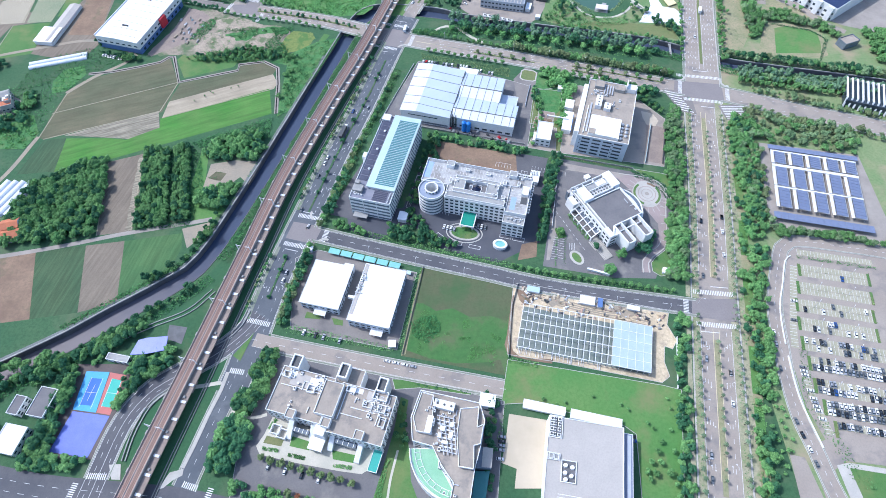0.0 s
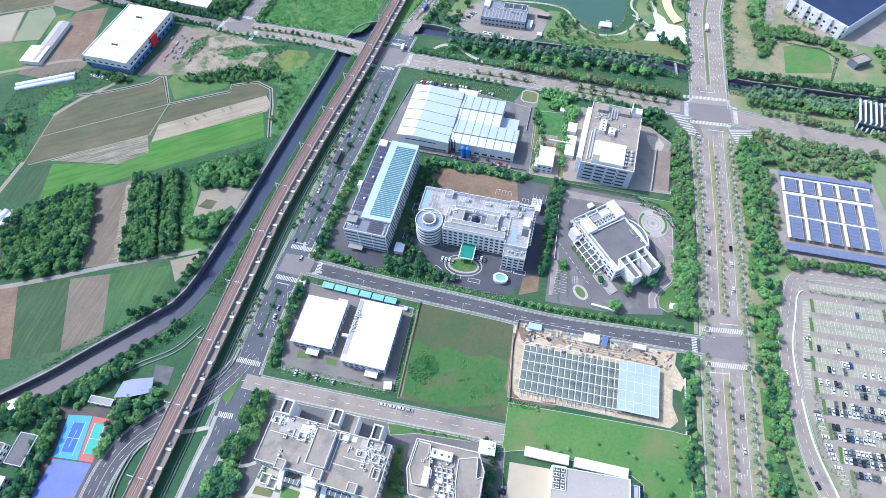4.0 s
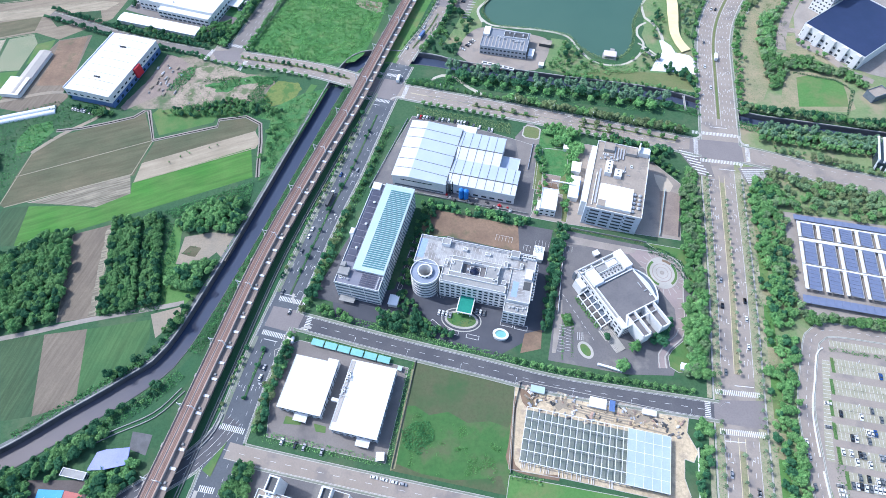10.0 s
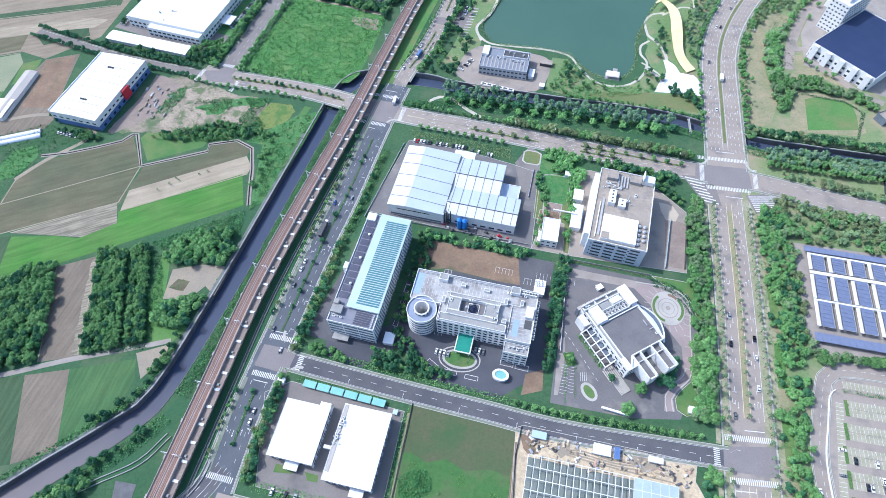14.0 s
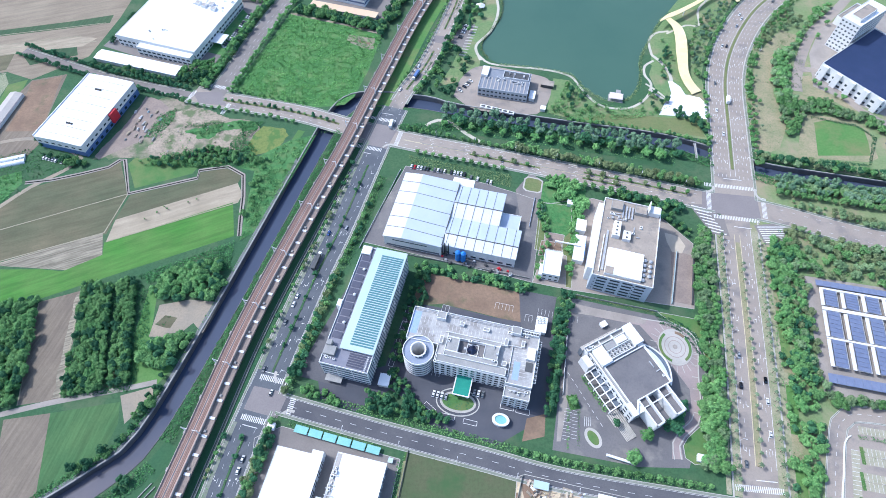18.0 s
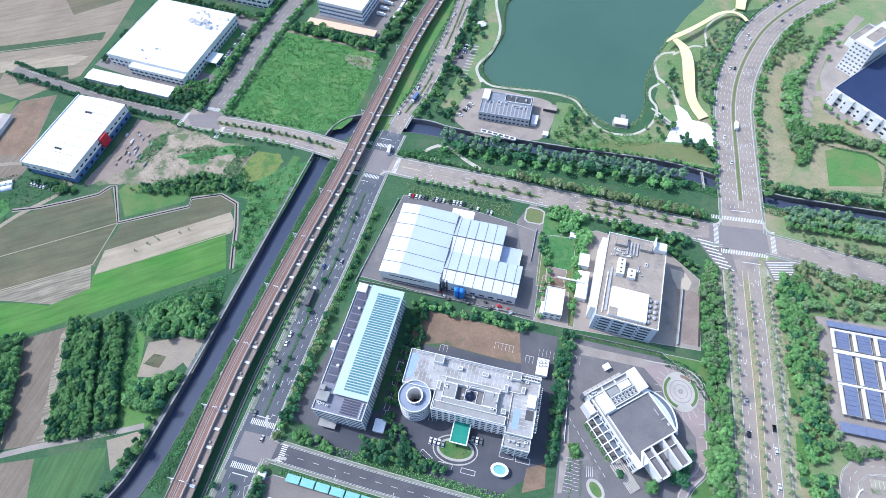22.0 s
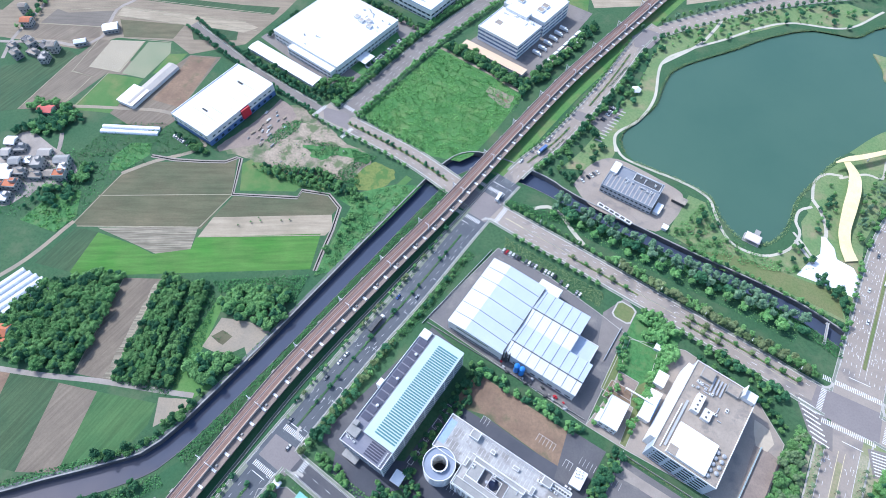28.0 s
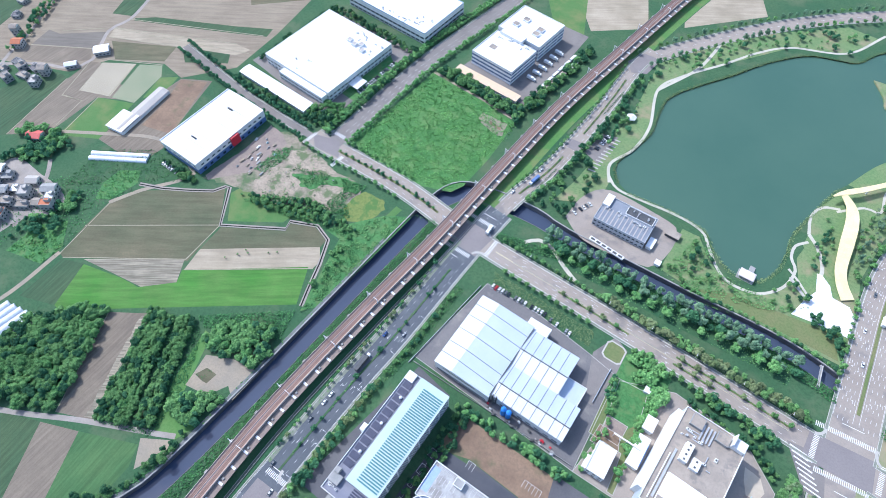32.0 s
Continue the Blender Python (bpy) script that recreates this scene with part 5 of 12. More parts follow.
for s in range(3):
    v = palm_arrays(s)
    KINDS.setdefault("palm", []).append((v, quads_mesh("crown", v, LEAFPALM), data("trunk", add_cyl(geo(), 0, 0, -0.3, 0.22, 7.0, 8, 0.14), BARK), LEAFPALM))
LABELS = {"street": "leafy green street tree with a rounded crown", "young": "small young green tree", "broad": "broad-crowned green shade tree", "dark": "dense dark green tree",
          "grey": "tall feathery grey-green tree", "yellow": "street tree with yellowish leaves", "fresh": "lush fresh green tree", "palm": "slender palm with drooping fronds", "olive": "street tree with dull olive-green leaves", "pale": "leafy green tree with leaves paled for haze", "russet": "small tree with russet red leaves"}
COUNT = [0]


def tree(kind, x, y, s=1.0, group="", label=""):
    v, crown, trunk, _ = KINDS[kind][int(rng.integers(len(KINDS[kind])))]
    if road_gap(x, y)[0] < 0.3 and "median" not in group:
        return None
    t = thing("palm_tree" if kind == "palm" else "tree", x, y, 0.0, rng.uniform(0, 360), label or LABELS[kind], "palm" if kind == "palm" else "tree", group)
    k = s * rng.uniform(0.85, 1.18)
    t.scale = (k, k, k * rng.uniform(0.9, 1.12))
    put("trunk", trunk, None, t)
    put("crown", crown, None, t)
    COUNT[0] += 1
    return t


def wood(name, places, label, scale=1.0, clear=0.8):
    """Many trees of one wood, as one object: (kind, x, y) each."""
    by = {}
    stems = geo()
    gap = road_gap([p[1] for p in places], [p[2] for p in places])
    for (kind, x, y), far in zip(places, gap):
        if clear and far < clear:
            continue
        v, _, _, m = KINDS[kind][int(rng.integers(len(KINDS[kind])))]
        k, a = scale * rng.uniform(0.75, 1.25), rng.uniform(0, 2 * math.pi)
        c, s = math.cos(a) * k, math.sin(a) * k
        w = np.c_[v[:, 0] * c - v[:, 1] * s + x, v[:, 0] * s + v[:, 1] * c + y, v[:, 2] * k * rng.uniform(0.85, 1.15)]
        by.setdefault(m.name, (m, []))[1].append(w)
        add_box(stems, x, y, -0.3, 0.35 * k, 0.35 * k, 3.0 * k)
    allv = np.concatenate([np.concatenate(p) for _, p in by.values()])
    me = quads_mesh(name, allv, next(iter(by.values()))[0])
    idx = []
    for n, (m, p) in enumerate(by.values()):
        if n:
            me.materials.append(m)
        idx += [n] * (sum(len(q) for q in p) // 3)
    me.polygons.foreach_set("material_index", np.array(idx, dtype=np.int32))
    ob = put(name, me, None, label=label, category="trees", kind="stuff")
    put("stems", stems, BARK, ob)
    return ob


def bushes(name, pts, density, height, leaf, material, label, lump=6.0, bare=None):
    """Low growth over a stretch: leaf sprays on an uneven, lumpy height."""
    xs, ys = [p[0] for p in pts], [p[1] for p in pts]
    box = (max(xs) - min(xs)) * (max(ys) - min(ys))
    n = int(box * density * 1.45)
    x, y = rng.uniform(min(xs), max(xs), n), rng.uniform(min(ys), max(ys), n)
    ok = np.zeros(n, bool)
    px, py = np.array(xs), np.array(ys)
    for i in range(len(pts)):
        j = (i + 1) % len(pts)
        cross = (py[i] > y) != (py[j] > y)
        ok ^= cross & (x < (px[j] - px[i]) * (y - py[i]) / (py[j] - py[i] + 1e-9) + px[i])
    x, y = x[ok], y[ok]
    if "median" not in name:
        ok = road_gap(x, y) > 0.5
        x, y = x[ok], y[ok]
    n = len(x)
    if n == 0:
        return None
    hill = np.array([noise.noise((a / lump, b / lump, 3.0)) + 0.6 * noise.noise((a / lump * 2.7, b / lump * 2.7, 9.0)) for a, b in zip(x, y)])
    if bare is not None:        # gaps between clumps
        x, y, hill = x[hill > bare], y[hill > bare], hill[hill > bare]
        n = len(x)
    z = np.clip(0.45 + 0.75 * hill, 0.06, 1.3) * height * rng.uniform(0.6, 1.0, n)
    c = np.c_[x, y, z]
    nrm = rng.normal(size=(n, 3)) * 0.6 + np.array([0, 0, 1.0])
    nrm /= np.linalg.norm(nrm, axis=1)[:, None]
    u = np.cross(nrm, rng.normal(size=(n, 3)))
    u /= np.linalg.norm(u, axis=1)[:, None]
    w = np.cross(nrm, u)
    s = (leaf * 0.9 * rng.uniform(0.5, 1.3, n))[:, None]
    spray = np.stack([c - u * s - w * s * 0.7, c + u * s * 1.05 - w * s * 0.5, c + u * s * 0.1 + w * s * 1.1], 1).reshape(-1, 3)
    return put(name, quads_mesh(name, spray, material), None, label=label, category="bushes", kind="stuff")


def band(line, o0, o1):
    """The polygon of a band along a line."""
    return [tuple(p) for p in offset(line, o0)] + [tuple(p) for p in reversed(offset(line, o1))]


def cut(line, y0, y1):
    return [p for p in line if y0 <= p.y <= y1]


def cutx(line, x0, x1):
    return [p for p in line if x0 <= p.x <= x1]


for o0, o1 in ((-19.5, -16.6), (-14.9, -10.4), (10.4, 15.3), (16.8, 23)):
    for run in clear_runs(cut(avenue, 40, 380), (o0 + o1) / 2, 2.0, avenue):
        put("verge", add_strip(geo(), run, o0, o1, -0.2, 0.125), VERGE, label="worn pale green verge beside the avenue", category="verge", kind="structure")
# woods west of the canal
W1 = [(-341, 270), (-331, 294), (-302, 312), (-282, 320), (-271, 281), (-268, 245), (-290, 237), (-318, 234), (-335, 233)]
W2 = [(-253, 330), (-214, 336), (-205, 322), (-196, 292), (-198, 254), (-239, 247)]
wood("wood", [(("dark", "broad", "fresh", "street")[int(rng.integers(4))], x, y) for x, y in scatter(W1, 4.1)], "dense dark green wood west of a ploughed strip")
rows_ = []
for k in (0, 0.85, 1.7, 2.5, 3.3, 4.2, 5.6, 6.5, 7.3):
    for i in range(25):
        x, y = -238 + k * 5.0 - i * 0.72 + rng.uniform(-0.7, 0.7), 250 + k * 1.0 + i * 3.3 + rng.uniform(-0.7, 0.7)
        if inside(x, y, W2):
            rows_.append((("fresh", "street", "broad", "dark")[int(rng.integers(4))], x, y))
bushes("weeds", [(-252, 330), (-216, 334), (-206, 326), (-196, 292), (-197, 252), (-240, 247)], 1.0, 1.5, 0.6, LEAFLUSH, "green undergrowth between the rows of the wood", 5)
wood("wood", rows_, "green planted wood in close rows", 0.82)
wood("wood", [(("broad", "fresh", "dark")[int(rng.integers(3))], x, y) for x, y in scatter([(-202, 322), (-196, 338), (-160, 350), (-150, 336), (-158, 317), (-175, 319), (-187, 313)], 5.0)
              + scatter([(-201, 284), (-171, 292), (-164, 288), (-175, 266), (-192, 266)], 5.0)], "clumps of green trees round the sandy yard")
bushes("scrub", [(-218, 338), (-152, 367), (-151, 342), (-208, 331)], 1.6, 2.6, 0.55, LEAFLUSH, "scrubby green bushes beside a crop field", 7)
bushes("scrub", [(-248, 442), (-222, 458), (-165, 462), (-150, 455), (-128, 425), (-140, 378), (-149, 366), (-150, 440), (-200, 440)], 1.0, 2.0, 0.55, LEAFLUSH, "dense green scrub along the canal", 8, -0.05)
wood("wood", [(("street", "broad", "dark")[int(rng.integers(3))], x, y) for x, y in scatter([(-250, 446), (-238, 451), (-215, 450), (-198, 461), (-174, 459), (-150, 452), (-138, 450), (-139, 442), (-160, 444), (-192, 441), (-223, 440)], 4.4)] + [(("broad", "street")[int(rng.integers(2))], x, y) for x, y in scatter([(-150, 440), (-141, 440), (-143, 400), (-149, 376), (-152, 390)], 7)], "trees and scrub north of the fields", 0.62)
bushes("scrub", [(-420, 330), (-352, 340), (-348, 400), (-330, 420), (-400, 410), (-430, 380)], 0.2, 1.4, 0.7, LEAFLUSH, "rough dark green growth by the village", 9)
bushes("scrub", [(-395, 400), (-340, 425), (-300, 440), (-298, 455), (-345, 462), (-390, 446)], 0.4, 1.8, 0.6, LEAFLUSH, "dark scrub beside greenhouse tunnels", 7)
bushes("hedge", band(cut(canal_left, 160, 260), -7, -1.5), 1.2, 2.6, 0.55, LEAFLUSH, "bushes along the canal wall", 5)
bushes("hedge", band(cut(canal_left, 270, 480), -3.5, -1.2), 0.5, 1.0, 0.5, WEEDS, "weeds along the canal wall", 5)
bushes("canal_bushes", band(cut(canal_right, 215, 490), 0.8, 9.5), 1.2, 3.6, 0.6, LEAFLUSH, "band of bushes between canal and viaduct", 6)
wood("tree_row", [(("dark", "street", "dark")[int(rng.integers(3))], x, y) for x, y in scatter(band(cut(canal_right, 90, 205), 2, 9), 5.0)], "dark trees along the canal bank", 0.75)
bushes("canal_bushes", band(cut(canal_right, 60, 215), 2, 12), 0.9, 2.0, 0.55, LEAFLUSH, "green canal bank with bushes", 6)
wood("wood", [(("dark", "broad")[int(rng.integers(2))], x, y) for x, y in scatter([(-260, 140), (-225, 162), (-208, 172), (-205, 163), (-226, 150), (-243, 140)], 5.5)
              + scatter([(-250, 136), (-241, 138), (-244, 70), (-256, 72)], 5) + scatter([(-212, 104), (-200, 92), (-206, 76), (-214, 80)], 5) + scatter([(-300, 120), (-262, 128), (-245, 138), (-262, 150), (-300, 136)], 6) + scatter([(-206, 142), (-190, 146), (-190, 125), (-203, 92)], 4.6)], "dark green trees round the sports courts")
bushes("weeds", [(-150, 642), (-91, 622), (-58, 606), (-61, 580), (-66, 556), (-76, 522), (-84, 513), (-98, 511), (-131, 510), (-170, 525), (-184, 537)], 0.9, 1.6, 0.5, WEEDS, "lush knee-high weeds in bright green clumps", 7, -0.2)
bushes("scrub", [(-25.2, 169), (-17, 174), (-8.3, 174.3), (-5, 168), (-5.4, 162), (-13.3, 153.5), (-23.8, 158.6)], 2.4, 2.2, 0.5, LEAFLUSH, "dense clump of lush weeds in the vacant lot", 5)
bushes("weeds", [(-17, 180), (38, 165), (36, 134), (-29, 148)], 1.6, 0.5, 0.4, WEEDS, "low green weeds in the vacant lot", 11, 0.22)
bushes("rubble_weeds", [(-236, 500), (-212, 506), (-176, 492), (-166, 463), (-214, 454), (-244, 466)], 0.5, 0.5, 0.4, WEEDS, "tufts of weeds on bare rubble", 6, 0.4)
bushes("weeds", [(-222.9, 488), (-205, 491), (-184, 492), (-175, 486), (-195, 472), (-212, 478.4)], 1.5, 1.6, 0.5, LEAFLUSH, "weeds growing over rubble", 6, -0.1)
bushes("weeds", [(-251.3, 473.7), (-244.3, 501.2), (-231.7, 509.6), (-230, 496), (-240.4, 474.4)], 1.5, 1.8, 0.6, LEAFLUSH, "green scrub in the rubble yard", 6)
bushes("weeds", [(-176, 464), (-168, 481), (-176, 492), (-150, 492), (-162, 472), (-150, 457), (-165, 457)], 1.5, 2.2, 0.6, LEAFLUSH, "green scrub round the olive plot", 6)
bushes("weeds", [(-226, 450), (-205, 460), (-176, 462), (-165, 456), (-200, 448)], 1.3, 1.8, 0.6, LEAFLUSH, "green scrub at the rubble edge", 6)

wood("tree_row", [(("dark", "broad", "street")[int(rng.integers(3))], x, y) for x, y in scatter(band(cut(canal_left, 196, 262), -7.5, -2.5), 4.6)], "dark trees beside the canal wall", 0.8)
bushes("garden_shrubs", [(-194, 299), (-189, 306), (-180, 304), (-183, 296)], 1.0, 1.2, 0.45, LEAFLUSH, "shrubs in a small garden plot", 4, 0.1)
# rows along the canal road
n0 = [(p, a) for p, d, a in along(offset(cutx(road_n, -30, 203), -11.8), 6.0)]
for p, a in n0:
    tree(("olive", "yellow", "olive", "street")[int(rng.integers(4))] if p.x > 60 else "street", p.x + rng.uniform(-0.6, 0.6), p.y + rng.uniform(-1, 1), 1.25 if p.x > 60 else 0.8, "trees along the canal road")
south_canal = cutx(canal_right, 5, 205)
# Tree shade on the canal side is part of this grass colour.
put("canal_lawn", add_strip(geo(), south_canal, 0.6, 20, -0.2, 0.08), RAILLAWN, label="dark grass between canal and road, shade in its colour", category="grass", kind="structure")
wood("tree_row", [("grey", p.x + rng.uniform(-0.8, 0.8), p.y) for p, d, a in along(offset(south_canal, 1.2), 7.2)] + [(("grey", "dark", "grey")[int(rng.integers(3))], p.x + rng.uniform(-2, 2), p.y + rng.uniform(-1.5, 1.5)) for p, d, a in along(offset(south_canal, 9.5), 7.4, 3)] + [(("street", "fresh")[int(rng.integers(2))], p.x + rng.uniform(-2, 2), p.y + rng.uniform(-1, 1)) for p, d, a in along(offset(south_canal, 15), 13, 2)], "two rows of tall grey-green trees along the canal", 1.22)
wood("tree_row", [(("street", "dark", "fresh")[int(rng.integers(3))], p.x + rng.uniform(-1, 1), p.y + rng.uniform(-1, 1)) for p, d, a in along(offset(cutx(canal_left, 110, 232), -1.8), 5.0)], "small trees and bushes on the canal's pond side", 0.6)
wood("tree_row", [(("olive", "street", "fresh")[int(rng.integers(3))], p.x + rng.uniform(-1, 1), p.y + rng.uniform(-1, 1)) for p, d, a in along(offset(cutx(road_n, 60, 205), -16.5), 6.0)], "green and yellowish trees beside the canal path", 0.8)
bushes("hedge", band(cutx(road_n, 0, 205), -14.5, -10.6), 0.9, 1.1, 0.4, LEAFYELLOW, "yellow-green shrubs along the canal road", 4)
for x0, x1, o in ((22, 92, 1.8), (112, 196, -2.6), (112, 150, 3.2)):
    run = offset(cutx(road_n, x0, x1), o)
    put("median", add_strip(geo(), run, -0.6, 0.6, 0.0, 0.36), DRYLAWN, label="narrow planted divider of the canal road", category="median", kind="structure")
    bushes("median_bushes", band(run, -0.7, 0.7), 2.0, 1.7, 0.45, LEAF, "bushes in the narrow road divider", 5)
    for p, d, a in along(run, 11, 4):
        tree(("olive", "street")[int(rng.integers(2))], p.x, p.y, 0.75, "trees in the road median")
bushes("hedge", band(south_canal, 1, 20), 0.25, 1.0, 0.6, LEAF, "green undergrowth along the canal", 6)
east_canal = cutx(canal_right, 262, 470)
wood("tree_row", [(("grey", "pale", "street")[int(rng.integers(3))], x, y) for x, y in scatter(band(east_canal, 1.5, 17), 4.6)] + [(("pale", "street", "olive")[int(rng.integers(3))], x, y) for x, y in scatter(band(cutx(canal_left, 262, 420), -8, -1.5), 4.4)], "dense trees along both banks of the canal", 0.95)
wood("tree_row", [("grey", p.x, p.y) for p, d, a in along(offset(east_canal, 4.0), 6.0)] + [("street", p.x, p.y) for p, d, a in along(offset(east_canal, 12), 6.0)] + [("street", p.x, p.y) for p, d, a in along(offset(east_canal, 19), 6.0)], "rows of trees between canal and road")
north_canal = cutx(canal_left, 262, 420)
wood("tree_row", [("dark", p.x, p.y) for p, d, a in along(offset(north_canal, -6), 5.5)], "row of dark trees on the canal's far bank")
for p, d, a in along(offset(cutx(road_n, -20, 62), 11.8), 6.5):
    tree("street", p.x, p.y, 0.8, "trees along the canal road")
for p, d, a in along(offset(cutx(road_n, 92, 195), 12.5), 7.0):
    tree("street", p.x, p.y, 0.95, "trees along the canal road")
bushes("hedge", [(-24, 452), (60, 429), (58, 416), (20, 430), (-22, 442)], 1.3, 1.4, 0.45, LEAFYELLOW, "low yellow-green planting behind the factory", 5)
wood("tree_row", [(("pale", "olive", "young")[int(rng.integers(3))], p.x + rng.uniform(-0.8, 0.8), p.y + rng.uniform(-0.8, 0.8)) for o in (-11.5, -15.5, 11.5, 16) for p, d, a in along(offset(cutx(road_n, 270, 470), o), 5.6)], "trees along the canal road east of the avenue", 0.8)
bushes("hedge", band(cut(road_w, 345, 440), 12.5, 20), 1.1, 1.8, 0.45, LEAFLUSH, "green shrubs between road and factory yard", 5)
# rows by the railway road
for p, d, a in along(offset(cut(road_w, 166, 345), 14.5), 6.5):
    tree(("street", "yellow", "dark")[int(rng.integers(3))], p.x, p.y, 1.0, "trees along the railway road")
for p, d, a in along(offset(cut(road_w, 345, 430), 14.0), 9.0):
    tree("street", p.x, p.y, 0.75, "trees along the railway road")
bushes("hedge", band(cut(road_w, 166, 435), 12.8, 18), 0.8, 1.3, 0.5, LEAF, "low hedge along the railway road", 4)
bushes("hedge", band(cut(road_w, 175, 500), -13.3, -12.0), 1.2, 0.8, 0.4, LEAFDARK, "clipped dark hedge beside the pavement", 3)
for y0, y1 in ((184, 225), (266, 446)):
    bushes("median_bushes", band(offset(cut(road_w, y0, y1), 0.5), -1.0, 1.0), 0.9, 1.4, 0.45, LEAF, "low bushes in the road median", 5, 0.05)
wood("tree_row", [(("dark", "street", "dark", "yellow")[int(rng.integers(4))], x, y) for x, y in scatter(band(cut(road_w, 166, 232), 13.5, 18.5), 4.0) + scatter(band(cut(road_w, 262, 350), 13.5, 18.5), 4.0)], "dense dark trees along the railway road", 0.8)
wood("tree_row", [(("dark", "street")[int(rng.integers(2))], x, y) for x, y in scatter(band(cut(road_w, 350, 438), 13.5, 17), 5.0)], "small trees along the railway road", 0.6)
spots = []
for run in (cut(road_w, 168, 226), cut(road_w, 266, 446)):
    spots += [("dark", p.x + rng.uniform(-0.3, 0.3), p.y + rng.uniform(-2.5, 2.5)) for p, d, a in along(offset(run, 0.5), 8.0, 3) if rng.uniform() < 0.4]
    spots += [(("street", "dark", "olive")[int(rng.integers(3))], p.x + rng.uniform(-0.5, 0.5), p.y + rng.uniform(-2, 2)) for p, d, a in along(offset(run, -11.2), 5.5, 2) if rng.uniform() < 0.8]
run = cutx(road_n, -196, -82)
put("median", add_strip(geo(), run, -1.0, 1.0, 0.0, 0.36), DRYLAWN, label="narrow planted median of the bridge road", category="median", kind="structure")
spots += [(("dark", "street")[int(rng.integers(2))], p.x + rng.uniform(-1, 1), p.y + rng.uniform(-0.3, 0.3)) for p, d, a in along(run, 7.0, 2)]
wood("median_trees", spots, "small dark trees in the medians of the roads", 0.55, 0)
# the avenue
for o in (-13.3, 12.8):
    for p, d, a in along(offset(cut(avenue, 50, 372), o), 6.4):
        tree("palm", p.x + rng.uniform(-0.8, 0.8), p.y + rng.uniform(-1.5, 1.5), 0.78, "palms along the avenue")
for p, d, a in along(cut(avenue, 60, 160), 7.5) + along(cut(avenue, 196, 350), 7.5):
    tree("palm", p.x + rng.uniform(-0.5, 0.5), p.y + rng.uniform(-1.5, 1.5), 0.72, "palms in the avenue median")
bushes("hedge", band(cut(avenue, 50, 375), -15.6, -11.0), 0.5, 0.7, 0.4, LEAF, "green verge planting along the avenue", 4)
bushes("hedge", band(cut(avenue, 50, 375), 11.5, 14.8), 0.5, 0.7, 0.4, LEAF, "green verge planting along the avenue", 4)
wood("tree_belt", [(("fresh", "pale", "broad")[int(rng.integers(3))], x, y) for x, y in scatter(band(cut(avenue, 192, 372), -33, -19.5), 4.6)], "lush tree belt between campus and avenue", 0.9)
wood("tree_belt", [(("dark", "broad")[int(rng.integers(2))], x, y) for x, y in scatter(band(cut(avenue, 40, 172), -27, -19.5), 4.6)], "tree belt beside the green lot", 0.7)
wood("tree_belt", [(("broad", "fresh", "dark", "street")[int(rng.integers(4))], x, y) for x, y in scatter([tuple(p) for p in offset(cut(avenue, 100, 236), 24)] + [(238, 229), (227, 199), (218, 170), (215, 147), (211, 122)], 4.4) + scatter(band(cut(avenue, 236, 372), 24, 39), 4.0) + scatter(band(cut(avenue, 40, 372), 18.5, 24), 7.0) + scatter(band(cut(avenue, 40, 104), 23, 29), 4.2)], "dense tree belt east of the avenue", 0.82)
for k, (y0, y1) in enumerate(((40, 66), (66, 84), (84, 112), (112, 122), (122, 156), (156, 176), (176, 214), (214, 228), (228, 262), (262, 276), (276, 312), (312, 326), (326, 366))):
    m, lb = ((BRIGHTLAWN, "bright grass gap along the tree belt"), (DRYGRASS, "bare tan gap along the tree belt"))[k % 2]
    run = [p for p in avenue if y0 - 3 <= p.y <= y1 + 3]
    if len(run) > 1:
        put("belt_grass", add_strip(geo(), run, 20.5, 26.5, -0.2, 0.128 + 0.002 * (k % 2)), m, label=lb, category="grass", kind="structure")
bushes("undergrowth", band(cut(avenue, 40, 372), 17.5, 27), 0.9, 1.5, 0.45, LEAF, "bushy undergrowth between path and tree belt", 8, 0.15)
wood("verge_trees", [("young", x, y) for x, y in scatter([(192, 66), (200, 100), (206, 118), (212, 112), (209, 84), (203, 66)], 5.5)], "young trees on a green verge")
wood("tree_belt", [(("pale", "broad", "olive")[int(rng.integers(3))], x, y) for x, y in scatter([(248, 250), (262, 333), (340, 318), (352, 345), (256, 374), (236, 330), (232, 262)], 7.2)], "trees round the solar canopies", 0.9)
bushes("undergrowth", [(248, 250), (262, 336), (340, 320), (352, 345), (256, 374), (236, 330), (232, 262)], 0.7, 1.6, 0.5, LEAF, "light green undergrowth round the solar canopies", 8, 0.05)
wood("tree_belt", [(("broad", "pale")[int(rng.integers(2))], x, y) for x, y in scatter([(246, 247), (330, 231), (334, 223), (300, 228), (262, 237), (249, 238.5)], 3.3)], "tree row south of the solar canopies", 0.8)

# ---- buildings ----
def window_data(w, h, material=None, t=0.16):
    g = add_box(geo(), 0, 0, 0, w, t, h)
    return data("window", g, material or GLASS)


def facade(b, x0, y0, x1, y1, z0, floors, storey, bay, wide, high, sill=1.0, material=None, skip=()):
    """Windows along one wall of thing b, from (x0, y0) to (x1, y1), the outside on the right."""
    p, q = Vector((x0, y0)), Vector((x1, y1))
    ln = (q - p).length
    d = (q - p) / ln
    a = math.degrees(math.atan2(d.y, d.x))
    n = max(1, int(ln / bay))
    step = ln / n
    me = window_data(step * wide, high, material)
    for k in range(floors):
        if k in skip:
            continue
        for i in range(n):
            c = p + d * (step * (i + 0.5))
            ob = put("window", me, None, b)
            ob.matrix_basis = pose(c.x, c.y, z0 + k * storey + sill, 0, 0, a)


